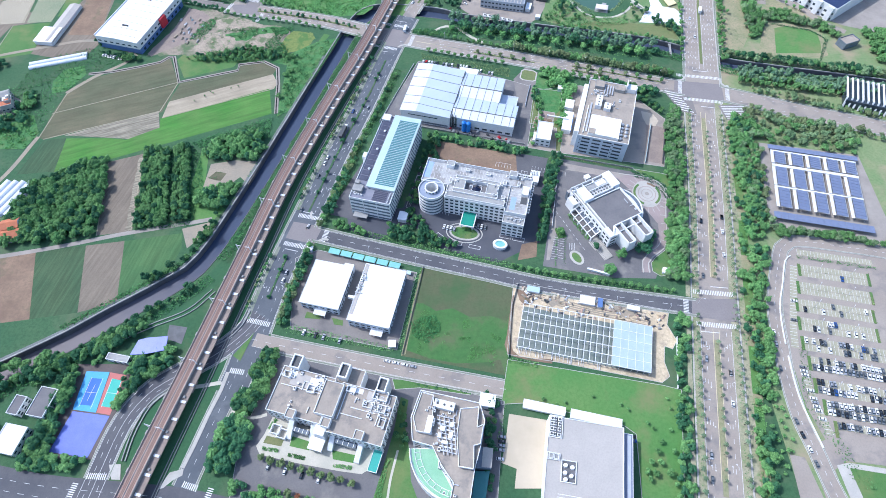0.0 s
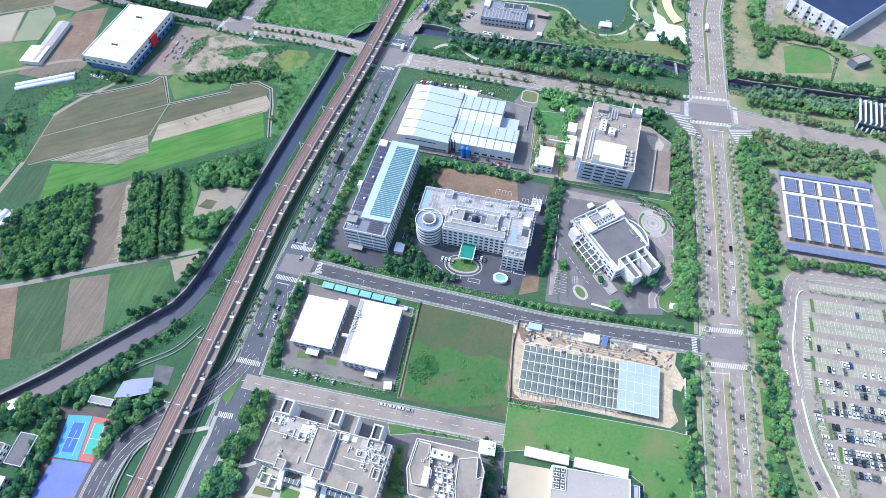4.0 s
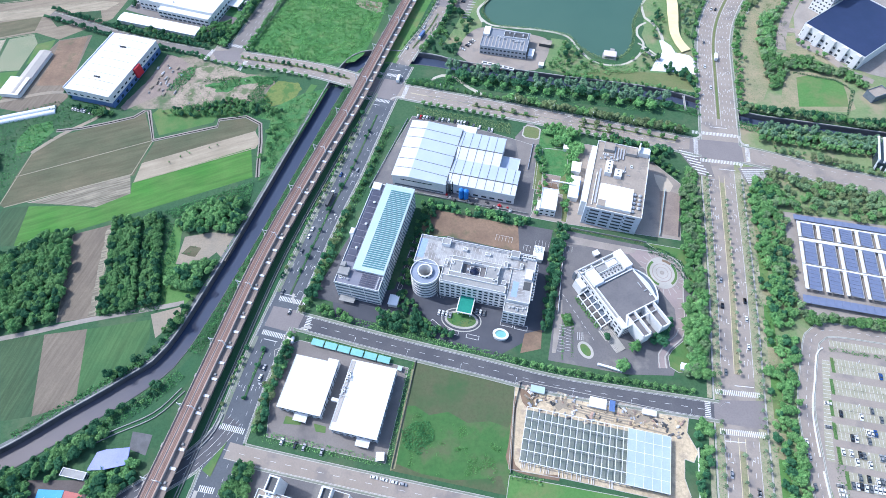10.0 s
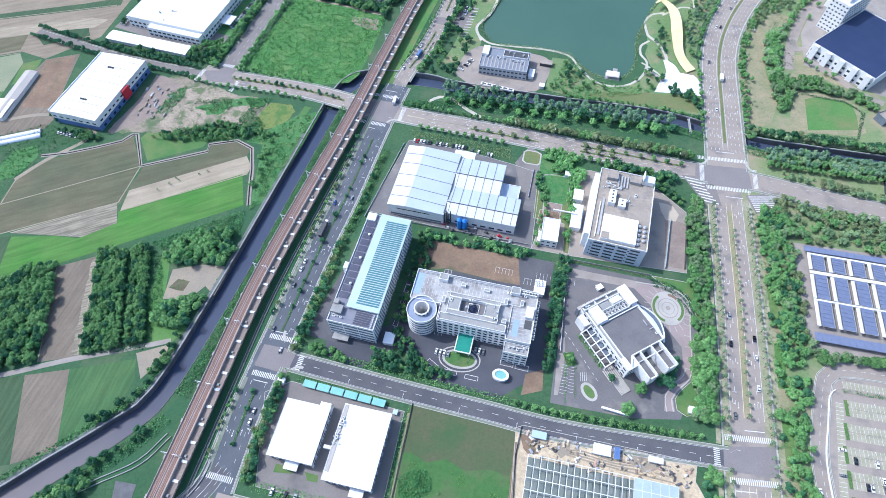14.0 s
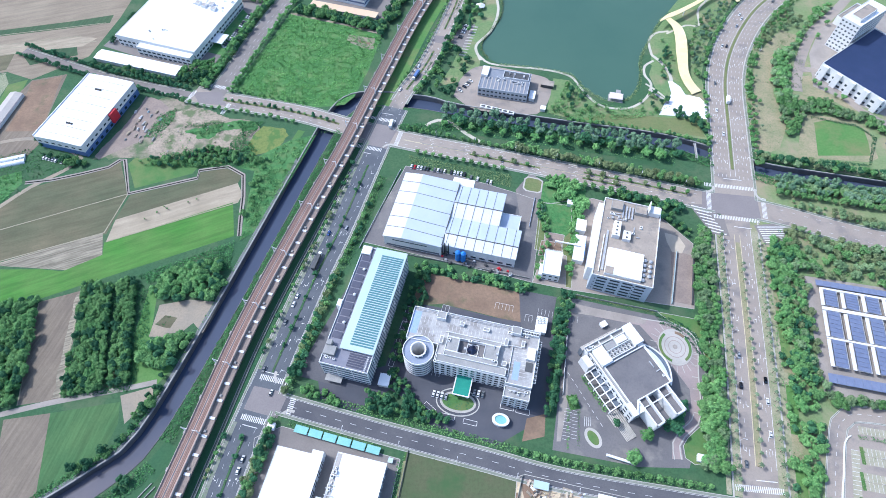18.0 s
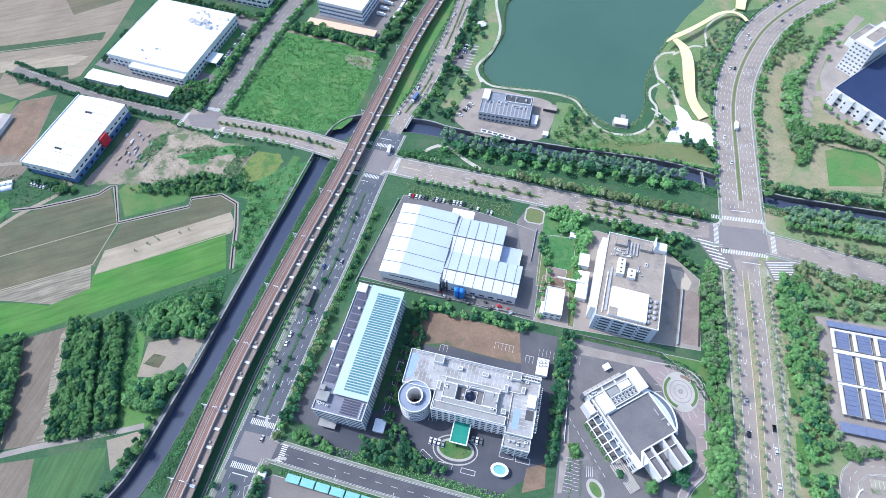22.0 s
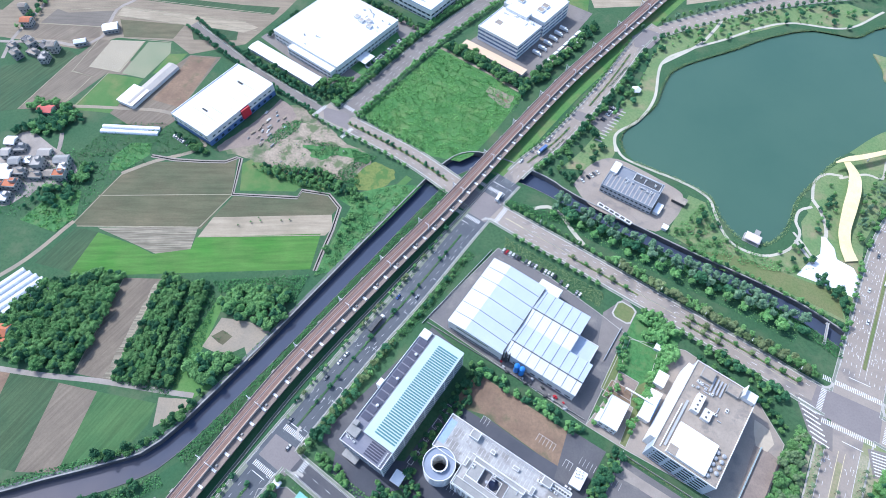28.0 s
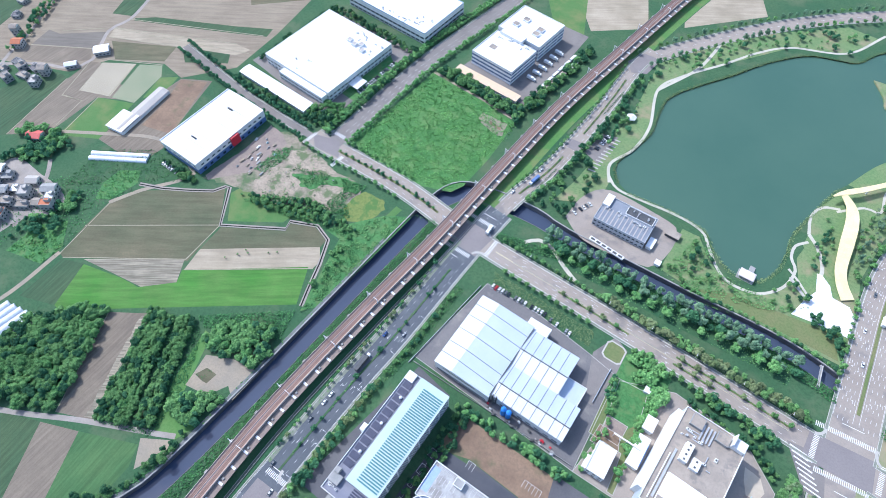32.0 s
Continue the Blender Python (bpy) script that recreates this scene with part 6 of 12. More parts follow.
def ring(w, d, z, h, t, x=0.0, y=0.0):
    """A parapet round a rectangle."""
    g = geo()
    add_box(g, x, y - d / 2 + t / 2, z, w, t, h)
    add_box(g, x, y + d / 2 - t / 2, z, w, t, h)
    add_box(g, x - w / 2 + t / 2, y, z, t, d - 2 * t, h)
    add_box(g, x + w / 2 - t / 2, y, z, t, d - 2 * t, h)
    return g


def block(b, x, y, w, d, z, h, wall, roof, edge=None, lip=0.8, t=0.35, name="wall", label="", rlabel=""):
    """One box of a building: walls, roof slab and parapet."""
    part(name, add_box(geo(), x, y, z, w, d, h), wall, b, label)
    part("roof", add_box(geo(), x, y, z + h, w - 2 * t + 0.02, d - 2 * t + 0.02, 0.06), roof, b, rlabel)
    if lip:
        part("parapet", ring(w + 0.06, d + 0.06, z + h - 0.05, lip, t, x, y), edge or wall, b)


def building(name, label, x, y, w, d, a, h, wall, roof, floors=0, bay=4.0, wide=0.72, high=1.5, lip=0.8, sides="se", category="building", glass=None, edge=None, sill=1.1):
    b = thing(name, x, y, 0, a, label, category)
    block(b, 0, 0, w, d, 0, h, wall, roof, edge, lip)
    if floors:
        s = h / floors
        c = [(-w / 2, -d / 2), (w / 2, -d / 2), (w / 2, d / 2), (-w / 2, d / 2)]
        for k, side in enumerate("senw"):
            if side in sides:
                p, q = c[k], c[(k + 1) % 4]
                facade(b, *p, *q, 0, floors, s, bay, wide, high, min(sill, s * 0.35), glass)
    return b


def local(b, x, y):
    p = b.matrix_basis @ Vector((x, y, 0))
    return p.x, p.y, math.degrees(b.matrix_basis.to_euler().z)


def ribs(b, name, x0, x1, y0, y1, z, n, across, w=0.35, h=0.16, material=None, label=""):
    """Standing seams or gutters over a roof, n of them, across x or along it."""
    for i in range(n):
        t = (i + 0.5) / n
        if across:
            g = add_box(geo(), x0 + (x1 - x0) * t, (y0 + y1) / 2, z, w, y1 - y0, h)
        else:
            g = add_box(geo(), (x0 + x1) / 2, y0 + (y1 - y0) * t, z, x1 - x0, w, h)
        part(name, g, material or DARKSTEEL, b, label)


FAN = data("fan", add_cyl(geo(), 0, 0, 0, 0.75, 0.25, 12, 0.65), DARKSTEEL)


def cooling_unit(x, y, z, a, w, d, h, nx, ny, label="white rooftop cooling unit with round fans"):
    u = thing("cooling_unit", x, y, z, a, label, "cooling unit")
    part("casing", add_box(geo(), 0, 0, 0, w, d, h, 0, 0.98), WHITE, u)
    for i in range(nx):
        for j in range(ny):
            f = put("fan", FAN, None, u)
            f.matrix_basis = pose((i + 0.5 - nx / 2) * w / nx, (j + 0.5 - ny / 2) * d / ny, h - 0.02)
    return u


UNIT = add_box(geo(), 0, 0, 0, 1.6, 1.1, 1.3, 0, 0.95)
UNIT_ME = data("rooftop_unit", UNIT, WHITE)
UNIT_TOP = data("grille", add_cyl(geo(), 0, 0, 1.3, 0.4, 0.1, 10), DARKSTEEL)
TANK_ME = data("tank", add_cyl(geo(), 0, 0, 0, 0.9, 1.9, 12, 0.8), STEEL)


def roof_clutter(b, x0, x1, y0, y1, z, n, seed):
    """Small units, tanks and ducts strewn over a roof."""
    q = random.Random(seed)
    a = math.degrees(b.matrix_basis.to_euler().z)
    for i in range(n):
        lx, ly = q.uniform(x0, x1), q.uniform(y0, y1)
        x, y, _ = local(b, lx, ly)
        r = q.random()
        if r < 0.5:
            u = thing("rooftop_unit", x, y, z, a + q.choice((0, 90)), "small pale rooftop air unit", "air unit")
            s = q.uniform(0.8, 1.7)
            u.scale = (s, s, q.uniform(0.7, 1.2))
            put("casing", UNIT_ME, None, u)
            put("grille", UNIT_TOP, None, u)
        elif r < 0.65:
            tagged(put("water_tank", TANK_ME, None), "round steel rooftop water tank", "tank").matrix_basis = pose(x, y, z)
        else:
            ln = q.uniform(2, 6)
            g = add_box(geo(), 0, 0, 0.25, ln, 0.55, 0.5)
            add_box(g, -ln * 0.4, 0, 0, 0.3, 0.5, 0.3)
            add_box(g, ln * 0.4, 0, 0, 0.3, 0.5, 0.3)
            tagged(put("air_duct", g, STEEL), "pale metal rooftop duct", "duct").matrix_basis = pose(x, y, z, 0, 0, a + q.choice((0, 90)))


def gable(b, x0, x1, y0, y1, z, rise, ridge, m0, m1, across, name="roof", l0="", l1=""):
    """Two roof slopes over a rectangle, meeting at a ridge (0 to 1 of the way)."""
    t = 0.25
    if across:
        r = x0 + (x1 - x0) * ridge
        for (p, q, zp, zq, m, lb) in ((x0, r, z, z + rise, m0, l0), (r, x1, z + rise, z, m1, l1)):
            v = [(p, y0, zp), (q, y0, zq), (q, y1, zq), (p, y1, zp)]
            v += [(a_, b_, c_ - t) for a_, b_, c_ in v]
            part(name, (v, [(0, 1, 2, 3), (7, 6, 5, 4), (0, 4, 5, 1), (1, 5, 6, 2), (2, 6, 7, 3), (3, 7, 4, 0)]), m, b, lb)
        ends = [[(x0, y, z - t), (x1, y, z - t), (r, y, z + rise - t)] for y in (y0 + 0.1, y1 - 0.1)]
    else:
        r = y0 + (y1 - y0) * ridge
        for (p, q, zp, zq, m, lb) in ((y0, r, z, z + rise, m0, l0), (r, y1, z + rise, z, m1, l1)):
            v = [(x0, p, zp), (x1, p, zp), (x1, q, zq), (x0, q, zq)]
            v += [(a_, b_, c_ - t) for a_, b_, c_ in v]
            part(name, (v, [(0, 1, 2, 3), (7, 6, 5, 4), (0, 4, 5, 1), (1, 5, 6, 2), (2, 6, 7, 3), (3, 7, 4, 0)]), m, b, lb)
        ends = [[(x, y0, z - t), (x, y1, z - t), (x, r, z + rise - t)] for x in (x0 + 0.1, x1 - 0.1)]
    for e in ends:
        part("gable_wall", (e, [(0, 1, 2)]), WHITE, b)


# --- the long office with the solar roof
def solar_office():
    b = thing("solar_office", -46.8, 301.8, 0, -14.4, "long white office with a pale teal roof and ribbon windows", "office building")
    part("wall", add_box(geo(), 0, 0, 0, 31.6, 88.4, 20), WHITE, b)
    part("roof", add_box(geo(), 0, 0, 20, 31, 87.8, 0.06), mat("bluish_roof_felt", (0.2, 0.205, 0.25), (0.25, 0.25, 0.29), rough=0.85, scale=0.1, fine=0.8, c=(0.14, 0.145, 0.18)), b)
    part("parapet", ring(31.8, 88.6, 19.9, 1.1, 0.4), WHITE, b)
    part("upper_wall", add_box(geo(), 5.1, 5.8, 20, 21.4, 76, 2.2), WHITE, b)
    part("upper_roof", add_box(geo(), 5.1, 5.8, 22.2, 22.4, 77, 0.35), TEALROOF, b, "pale teal sheet roof")
    me = data("roof_louvre", add_box(geo(), 0, 0, 0, 15.2, 0.95, 0.35), mat("dark_teal_louvre", (0.07, 0.2, 0.22), (0.09, 0.24, 0.26), rough=0.4, scale=0.3))
    for i in range(40):
        ob = put("roof_louvre", me, None, b)
        ob.matrix_basis = pose(7.2, -28.5 + i * 1.72, 22.56)
    pv = data("solar_panel", add_box(geo(), 0, 0, 0.4, 6.2, 4.4, 0.12), PVDARK)
    for i in range(12):
        ob = put("solar_panel", pv, None, b, "dark blue solar panel")
        ob.matrix_basis = pose(-11.0, -24 + i * 5.4, 20.1, 7, 0, 0)
    pv2 = data("solar_panel", add_box(geo(), 0, 0, 0.4, 10.5, 1.0, 0.12), PVDARK)
    for i in range(6):
        ob = put("solar_panel", pv2, None, b, "dark blue solar panel")
        ob.matrix_basis = pose(6.5, -42 + i * 1.6, 20.1, 10, 0, 0)
    part("plant_room", add_box(geo(), -11.5, -35.5, 20, 7.5, 6.0, 3.0), CONC, b)
    part("plant_room", add_box(geo(), -13.2, -31, 20, 3.4, 3.4, 4.2), CONC, b)
    part("stair_tower", add_box(geo(), -17.2, -2, 0, 3.0, 5.0, 21.5), WHITE, b)
    part("stair_tower", add_box(geo(), -12.5, 41, 20, 6.5, 6.5, 2.0), WHITE, b)
    band_me = data("window_band", add_box(geo(), 0, 0, 0, 9.8, 0.2, 1.6), GREYGLASS)
    for k in range(5):
        for i in range(3):
            ob = put("window_band", band_me, None, b)
            ob.matrix_basis = pose(-10.4 + i * 10.4, -44.25, 1.2 + k * 4.0)
        for i in range(8):
            for s, x in ((90, 15.85),):
                ob = put("window_band", band_me, None, b)
                ob.matrix_basis = pose(x, -38.5 + i * 11.0, 1.2 + k * 4.0, 0, 0, s)
    part("entrance_canopy", add_box(geo(), -8, -46.5, 3.4, 11, 5, 0.4), CONC, b)
    roof_clutter(b, -14, -7, -42, -38, 20.1, 5, 3)
    for y in (-15, 6, 26):
        x0, y0, a = local(b, -9.5, y)
        tagged(put("roof_vent", add_cyl(add_cyl(geo(), 0, 0, 0, 0.5, 1.4, 10), 0, 0, 1.4, 1.1, 0.7, 12, 0.6), WHITE), "round white roof ventilator", "vent").matrix_basis = pose(x0, y0, 20.1)
    for i in range(8):
        x0, y0, a = local(b, 13.6, -43 + i * 1.25)
        tagged(put("roof_vent", add_cyl(geo(), 0, 0, 0, 0.55, 1.1, 10, 0.45), STEEL), "small round steel roof vent", "vent").matrix_basis = pose(x0, y0, 20.1)


solar_office()


# --- the factory
def factory():
    b = thing("factory", -10.8, 388, 0, -14.2, "large factory hall with pale blue and white sheet roofs", "factory")
    part("wall", add_box(geo(), 0, 0, 0, 43.4, 61, 11.7), WHITE, b)
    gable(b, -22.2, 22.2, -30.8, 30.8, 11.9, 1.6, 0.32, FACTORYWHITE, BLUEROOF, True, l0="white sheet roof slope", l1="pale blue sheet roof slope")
    for y in (-21.5, -12, 0, 12, 22):
        part("seam", add_bar(geo(), (-22, y, 12.1), (-8, y, 13.68), 0.3, 0.2), DARKSTEEL, b)
        part("seam", add_bar(geo(), (-8, y, 13.68), (22, y - 1.0, 12.1), 0.3, 0.2), DARKSTEEL, b)
    part("window_slot", add_box(geo(), -2, -30.55, 8.2, 26, 0.2, 0.8), GLASS, b)
    part("plinth_band", add_box(geo(), 0, -30.56, 1.0, 40, 0.16, 1.6), GREYGLASS, b)
    # east wings
    part("wall", add_box(geo(), 48.6, -15.2, 0, 54, 25, 11.0), WHITE, b)
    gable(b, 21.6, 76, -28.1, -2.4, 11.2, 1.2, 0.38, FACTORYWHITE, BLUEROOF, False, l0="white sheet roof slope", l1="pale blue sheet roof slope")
    part("wall", add_box(geo(), 40, 12.9, 0, 37, 31, 11.0), WHITE, b)
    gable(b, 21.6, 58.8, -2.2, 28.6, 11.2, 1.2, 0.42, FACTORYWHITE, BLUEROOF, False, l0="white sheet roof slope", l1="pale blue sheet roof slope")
    for i in range(8):
        x = 24.5 + i * 6.8
        part("seam", add_bar(geo(), (x, -28, 11.4), (x, -18.3, 12.58), 0.28, 0.2), DARKSTEEL, b)
        part("seam", add_bar(geo(), (x, -18.3, 12.58), (x, -2.5, 11.4), 0.28, 0.2), DARKSTEEL, b)
        if i < 5:
            part("seam", add_bar(geo(), (x, -2, 11.4), (x, 10.7, 12.58), 0.28, 0.2), DARKSTEEL, b)
            part("seam", add_bar(geo(), (x, 10.7, 12.58), (x, 28.3, 11.4), 0.28, 0.2), DARKSTEEL, b)
    part("gutter", add_box(geo(), 48.8, -18.2, 12.35, 54, 0.7, 0.3), DARKSTEEL, b)
    part("gutter", add_box(geo(), 40.2, 10.8, 12.35, 37, 0.7, 0.3), DARKSTEEL, b)
    part("gutter", add_box(geo(), 21.9, 0, 11.7, 0.7, 58, 0.6), DARKSTEEL, b)
    block(b, 66, 6, 14.5, 17.0, 0, 5.5, WHITE, BLUEROOF, WHITE, 0.6)
    part("annex", add_box(geo(), 24, 32.5, 0, 17, 8.5, 10), WHITEROOF, b, "white annex")
    facade(b, 22, -27.7, 75, -27.7, 0, 1, 4, 6, 0.6, 1.8, 1.6)
    facade(b, 21.7, -30.5, -21.7, -30.5, 0, 0, 4, 6, 0.5, 1.0)
    facade(b, 75.6, -27, 75.6, -3, 0, 2, 5, 6, 0.4, 1.4, 2)
    for dx in (0, 3.9):
        x, y, a = local(b, 34.5 + dx, -31.2)
        t = thing("storage_silo", x, y, 0, 0, "tall bright blue storage silo beside the factory", "silo", "blue silos")
        part("shell", add_cyl(geo(), 0, 0, 1.0, 1.9, 9.5, 18), BLUE, t)
        part("cone", add_cyl(geo(), 0, 0, 10.5, 1.9, 1.2, 18, 0.5), BLUE, t)
        for q in range(4):
            part("leg", add_box(geo(), 1.4 * math.cos(q * 1.57 + 0.78), 1.4 * math.sin(q * 1.57 + 0.78), 0, 0.3, 0.3, 1.2), DARKSTEEL, t)
    q = random.Random(5)
    for i in range(26):
        x, y, a = local(b, q.uniform(21, 76), q.uniform(-35.5, -29.5))
        s = q.uniform(0.7, 1.8)
        m = q.choice((DARKSTEEL, STEEL, RED, CONC, DARKSTEEL))
        g = add_box(geo(), 0, 0, 0, s * 1.6, s, s * 0.9, 0, 0.9)
        add_box(g, s * 0.3, 0, s * 0.9, s * 0.6, s * 0.5, s * 0.6)
        tagged(put("machine_part", g, m), "piece of plant machinery in the factory yard", "machinery").matrix_basis = pose(x, y, 0.05, 0, 0, a + q.uniform(-30, 30))
    for i in range(4):
        x, y, a = local(b, 22.5 + i * 1.4, -29.5 + (i % 2) * 1.5)
        tagged(put("dust_pipe", add_cyl(geo(), 0, 0, 0, 0.5, 13 + i % 2, 10, 0.4), DARKSTEEL), "dark vertical exhaust pipe", "pipe").matrix_basis = pose(x, y, 0)


factory()


# --- the office with the spiral ramp
def ramp_office():
    b = thing("ramp_office", 23.4, 273.5, 0, -13.7, "white office with rooftop parking and a courtyard", "office building")
    outline = [(-43, 18.6), (40, 18.6), (40, -19), (24, -19), (24, -16), (-22, -16), (-22, -4), (-43, -4)]
    part("wall", add_prism(geo(), outline, 0, 19), WHITE, b)
    part("roof", add_prism(geo(), [(x * 0.99, y * 0.98) for x, y in outline], 18.9, 19.07), mat("pale_deck_concrete", (0.46, 0.455, 0.44), (0.37, 0.36, 0.35), rough=0.9, scale=0.12, fine=0.7, c=(0.25, 0.245, 0.24), blotch=((0.26, 0.245, 0.23), 0.1, 0.5, 0.62), fine_amount=0.65), b, "pale concrete rooftop parking deck")
    loop = outline + outline[:1]
    for (x0, y0), (x1, y1) in zip(loop, loop[1:]):
        part("parapet", add_bar(geo(), (x0, y0, 20.1), (x1, y1, 20.1), 0.4, 1.2), WHITE, b)
    # raised middle with its court
    for x, y, w, d, h in ((-13, -3.1, 8, 9.2, 3.2), (12, -3.1, 9, 9.2, 3.2), (0, -9.45, 34, 3.4, 3.05), (0, 3.2, 34, 3.0, 3.1)):
        block(b, x, y, w, d, 19, h, WHITE, CONC, WHITE, 0.6)
    block(b, 1, -13.2, 44, 5.0, 19, 2.2, WHITE, CONC, WHITE, 0.6)
    part("court_floor", add_box(geo(), 0, -3, 19.07, 17, 9, 0.1), ROOFDARK, b)
    part("skylight", add_cyl(geo(), 0, -3, 19.1, 4.2, 2.6, 4, 0.2), mat("blue_black_glass", (0.012, 0.018, 0.05), (0.018, 0.026, 0.065), rough=0.15, spec=0.5), b, "dark glass pyramid skylight")
    part("skylight_frame", ring(7.4, 7.4, 19.1, 0.7, 0.35, 0, -3), WHITE, b)
    block(b, -24, 15, 6, 5, 19, 3.5, WHITE, CONC, WHITE, 0.4)
    block(b, 25, 15.5, 6, 5, 19, 3.5, WHITE, CONC, WHITE, 0.4)
    block(b, 36.5, 2, 5, 8, 19, 2.6, WHITE, WHITEROOF, WHITE, 0.3)
    part("plant_pit", add_box(geo(), 36.5, -6, 19, 4.5, 6, 0.5), DARKSTEEL, b)
    block(b, 32, -23, 16, 7, 0, 16, WHITE, CONC, WHITE, 0.8)
    facade(b, -22, -16, 24, -16, 0, 5, 3.8, 3.8, 0.62, 1.7)
    facade(b, 24, -26.5, 40, -26.5, 0, 4, 3.8, 4, 0.7, 1.6)
    facade(b, -43, 18, -43, -4, 0, 5, 3.8, 4.4, 0.7, 1.6)
    bay = data("bay_line", add_box(geo(), 0, 0, 19.08, 0.16, 5, 0.03), PAINT)
    for n, x, y, dx, dy, a in ((6, -37, 11, 2.5, 0, 0), (18, -18, 15.2, 2.5, 0, 0), (9, -37, 3, 2.5, 0, 0), (8, 26, -13, 0, 2.5, 90), (8, 33, -13, 0, 2.5, 90), (16, -18, 8.5, 2.5, 0, 0)):
        for i in range(n):
            put("bay_line", bay, None, b).matrix_basis = pose(x + dx * i, y + dy * i, 0, 0, 0, a)
    lift = mat("pale_blue_coating", (0.3, 0.4, 0.62), (0.34, 0.44, 0.66), rough=0.7, scale=0.2)
    part("ramp_head", add_box(geo(), -40, 8, 19.08, 5, 16, 0.05), lift, b, "pale blue coated ramp head")
    part("ramp_head", add_box(geo(), 29, -10, 19.08, 4, 12, 0.05), lift, b, "pale blue coated strip")
    rx, ry = -33.2, -10.8
    g = geo()
    part("ramp_core", tube(rx, ry, 0, 21.5, 5.2, 4.4, 28), WHITE, b, "white inner drum of the ramp")
    for k in range(6):
        part("ramp_ring", tube(rx, ry, k * 3.55, k * 3.55 + 1.7, 10.0, 9.7, 36), WHITE, b, "white ramp parapet")
        part("ramp_slab", tube(rx, ry, k * 3.55 - 0.1, k * 3.55 + 0.25, 9.8, 5.0, 36), CONC, b)
    part("ramp_slab", tube(rx, ry, 18.6, 19.0, 9.8, 5.0, 36), CONC, b)
    part("ramp_deck", tube(rx, ry, 19.0, 19.1, 9.6, 5.1, 36), mat("blue_grey_deck_coating", (0.26, 0.3, 0.38), (0.3, 0.34, 0.42), rough=0.8, scale=0.15), b, "blue-grey coated ramp deck")
    part("ramp_parapet", tube(rx, ry, 18.9, 20.2, 10.05, 9.6, 36), WHITE, b)
    part("ramp_wall", tube(rx, ry, 0, 18.6, 9.3, 9.0, 36), GREYGLASS, b)
    for k in range(12):
        t = k * math.pi / 6
        part("ramp_opening", add_box(geo(), rx + 5.22 * math.cos(t), ry + 5.22 * math.sin(t), 19.6, 0.2, 1.6, 0.9, math.degrees(t)), GLASS, b)
    # entrance canopy
    c = part("entrance_canopy", add_box(geo(), -1.8, -21.5, 5.6, 10.2, 14.4, 0.4), GREENCANOPY, b, "dark green entrance canopy")
    part("canopy_edge", ring(11.0, 15.2, 5.5, 0.75, 0.7, -1.8, -21.5), WHITE, c)
    for x in (-6, 2.4):
        part("column", add_cyl(geo(), x, -27.6, 0, 0.4, 5.6, 10), WHITE, c)
    roof_clutter(b, 20, 35, 13, 17.5, 19.1, 8, 11)
    for x, y, w, d, h in ((-10, 12.5, 3, 2.4, 2.2), (6, 12.2, 4, 2.2, 1.8), (20, 6.5, 2.4, 5, 2.0), (-20.5, -1, 2.2, 5, 2.6), (21, -8, 3, 3, 2.4), (30.5, 8, 2.2, 4, 1.6)):
        block(b, x, y, w, d, 19.07, h, WHITE, CONC, WHITE, 0.3)
    for y in (-1.5, 0.5):
        part("roof_pipe", add_bar(geo(), (-40, 17.2 + y * 0.4, 19.6), (38, 17.2 + y * 0.4, 19.6), 0.25, 0.25), STEEL, b)
    part("deck_wall", add_bar(geo(), (-20, 5.6, 20.0), (30, 5.6, 20.0), 0.3, 0.95), WHITE, b)
    part("deck_wall", add_bar(geo(), (24.5, 5.6, 20.0), (24.5, -15, 20.0), 0.3, 0.95), WHITE, b)
    roof_clutter(b, -18, 16, -10, 3, 22.3, 9, 12)
    roof_clutter(b, 26, 38, -25.5, -20.5, 16.1, 8, 13)
    for i in range(11):
        x, y, a = local(b, 41.2, -14 + i * 2.6)
        cooling_unit(x, y, 17, a, 1.6, 1.9, 1.6, 1, 1, "wall-side cooling unit with a round fan")
    for i in range(6):
        x, y, a = local(b, 29.5 + i * 1.8, 15.8)
        cooling_unit(x, y, 19.1, a, 1.6, 2.6, 2.2, 1, 1)


def tube(x, y, z0, z1, ro, ri, n):
    v, f = [], []
    for i in range(n):
        t = 2 * math.pi * i / n
        c, s = math.cos(t), math.sin(t)
        v += [(x + ro * c, y + ro * s, z0), (x + ro * c, y + ro * s, z1), (x + ri * c, y + ri * s, z1), (x + ri * c, y + ri * s, z0)]
    for i in range(n):
        a, b = 4 * i, 4 * ((i + 1) % n)
        for j in range(4):
            f.append((a + j, b + j, b + (j + 1) % 4, a + (j + 1) % 4))
    return v, f


ramp_office()


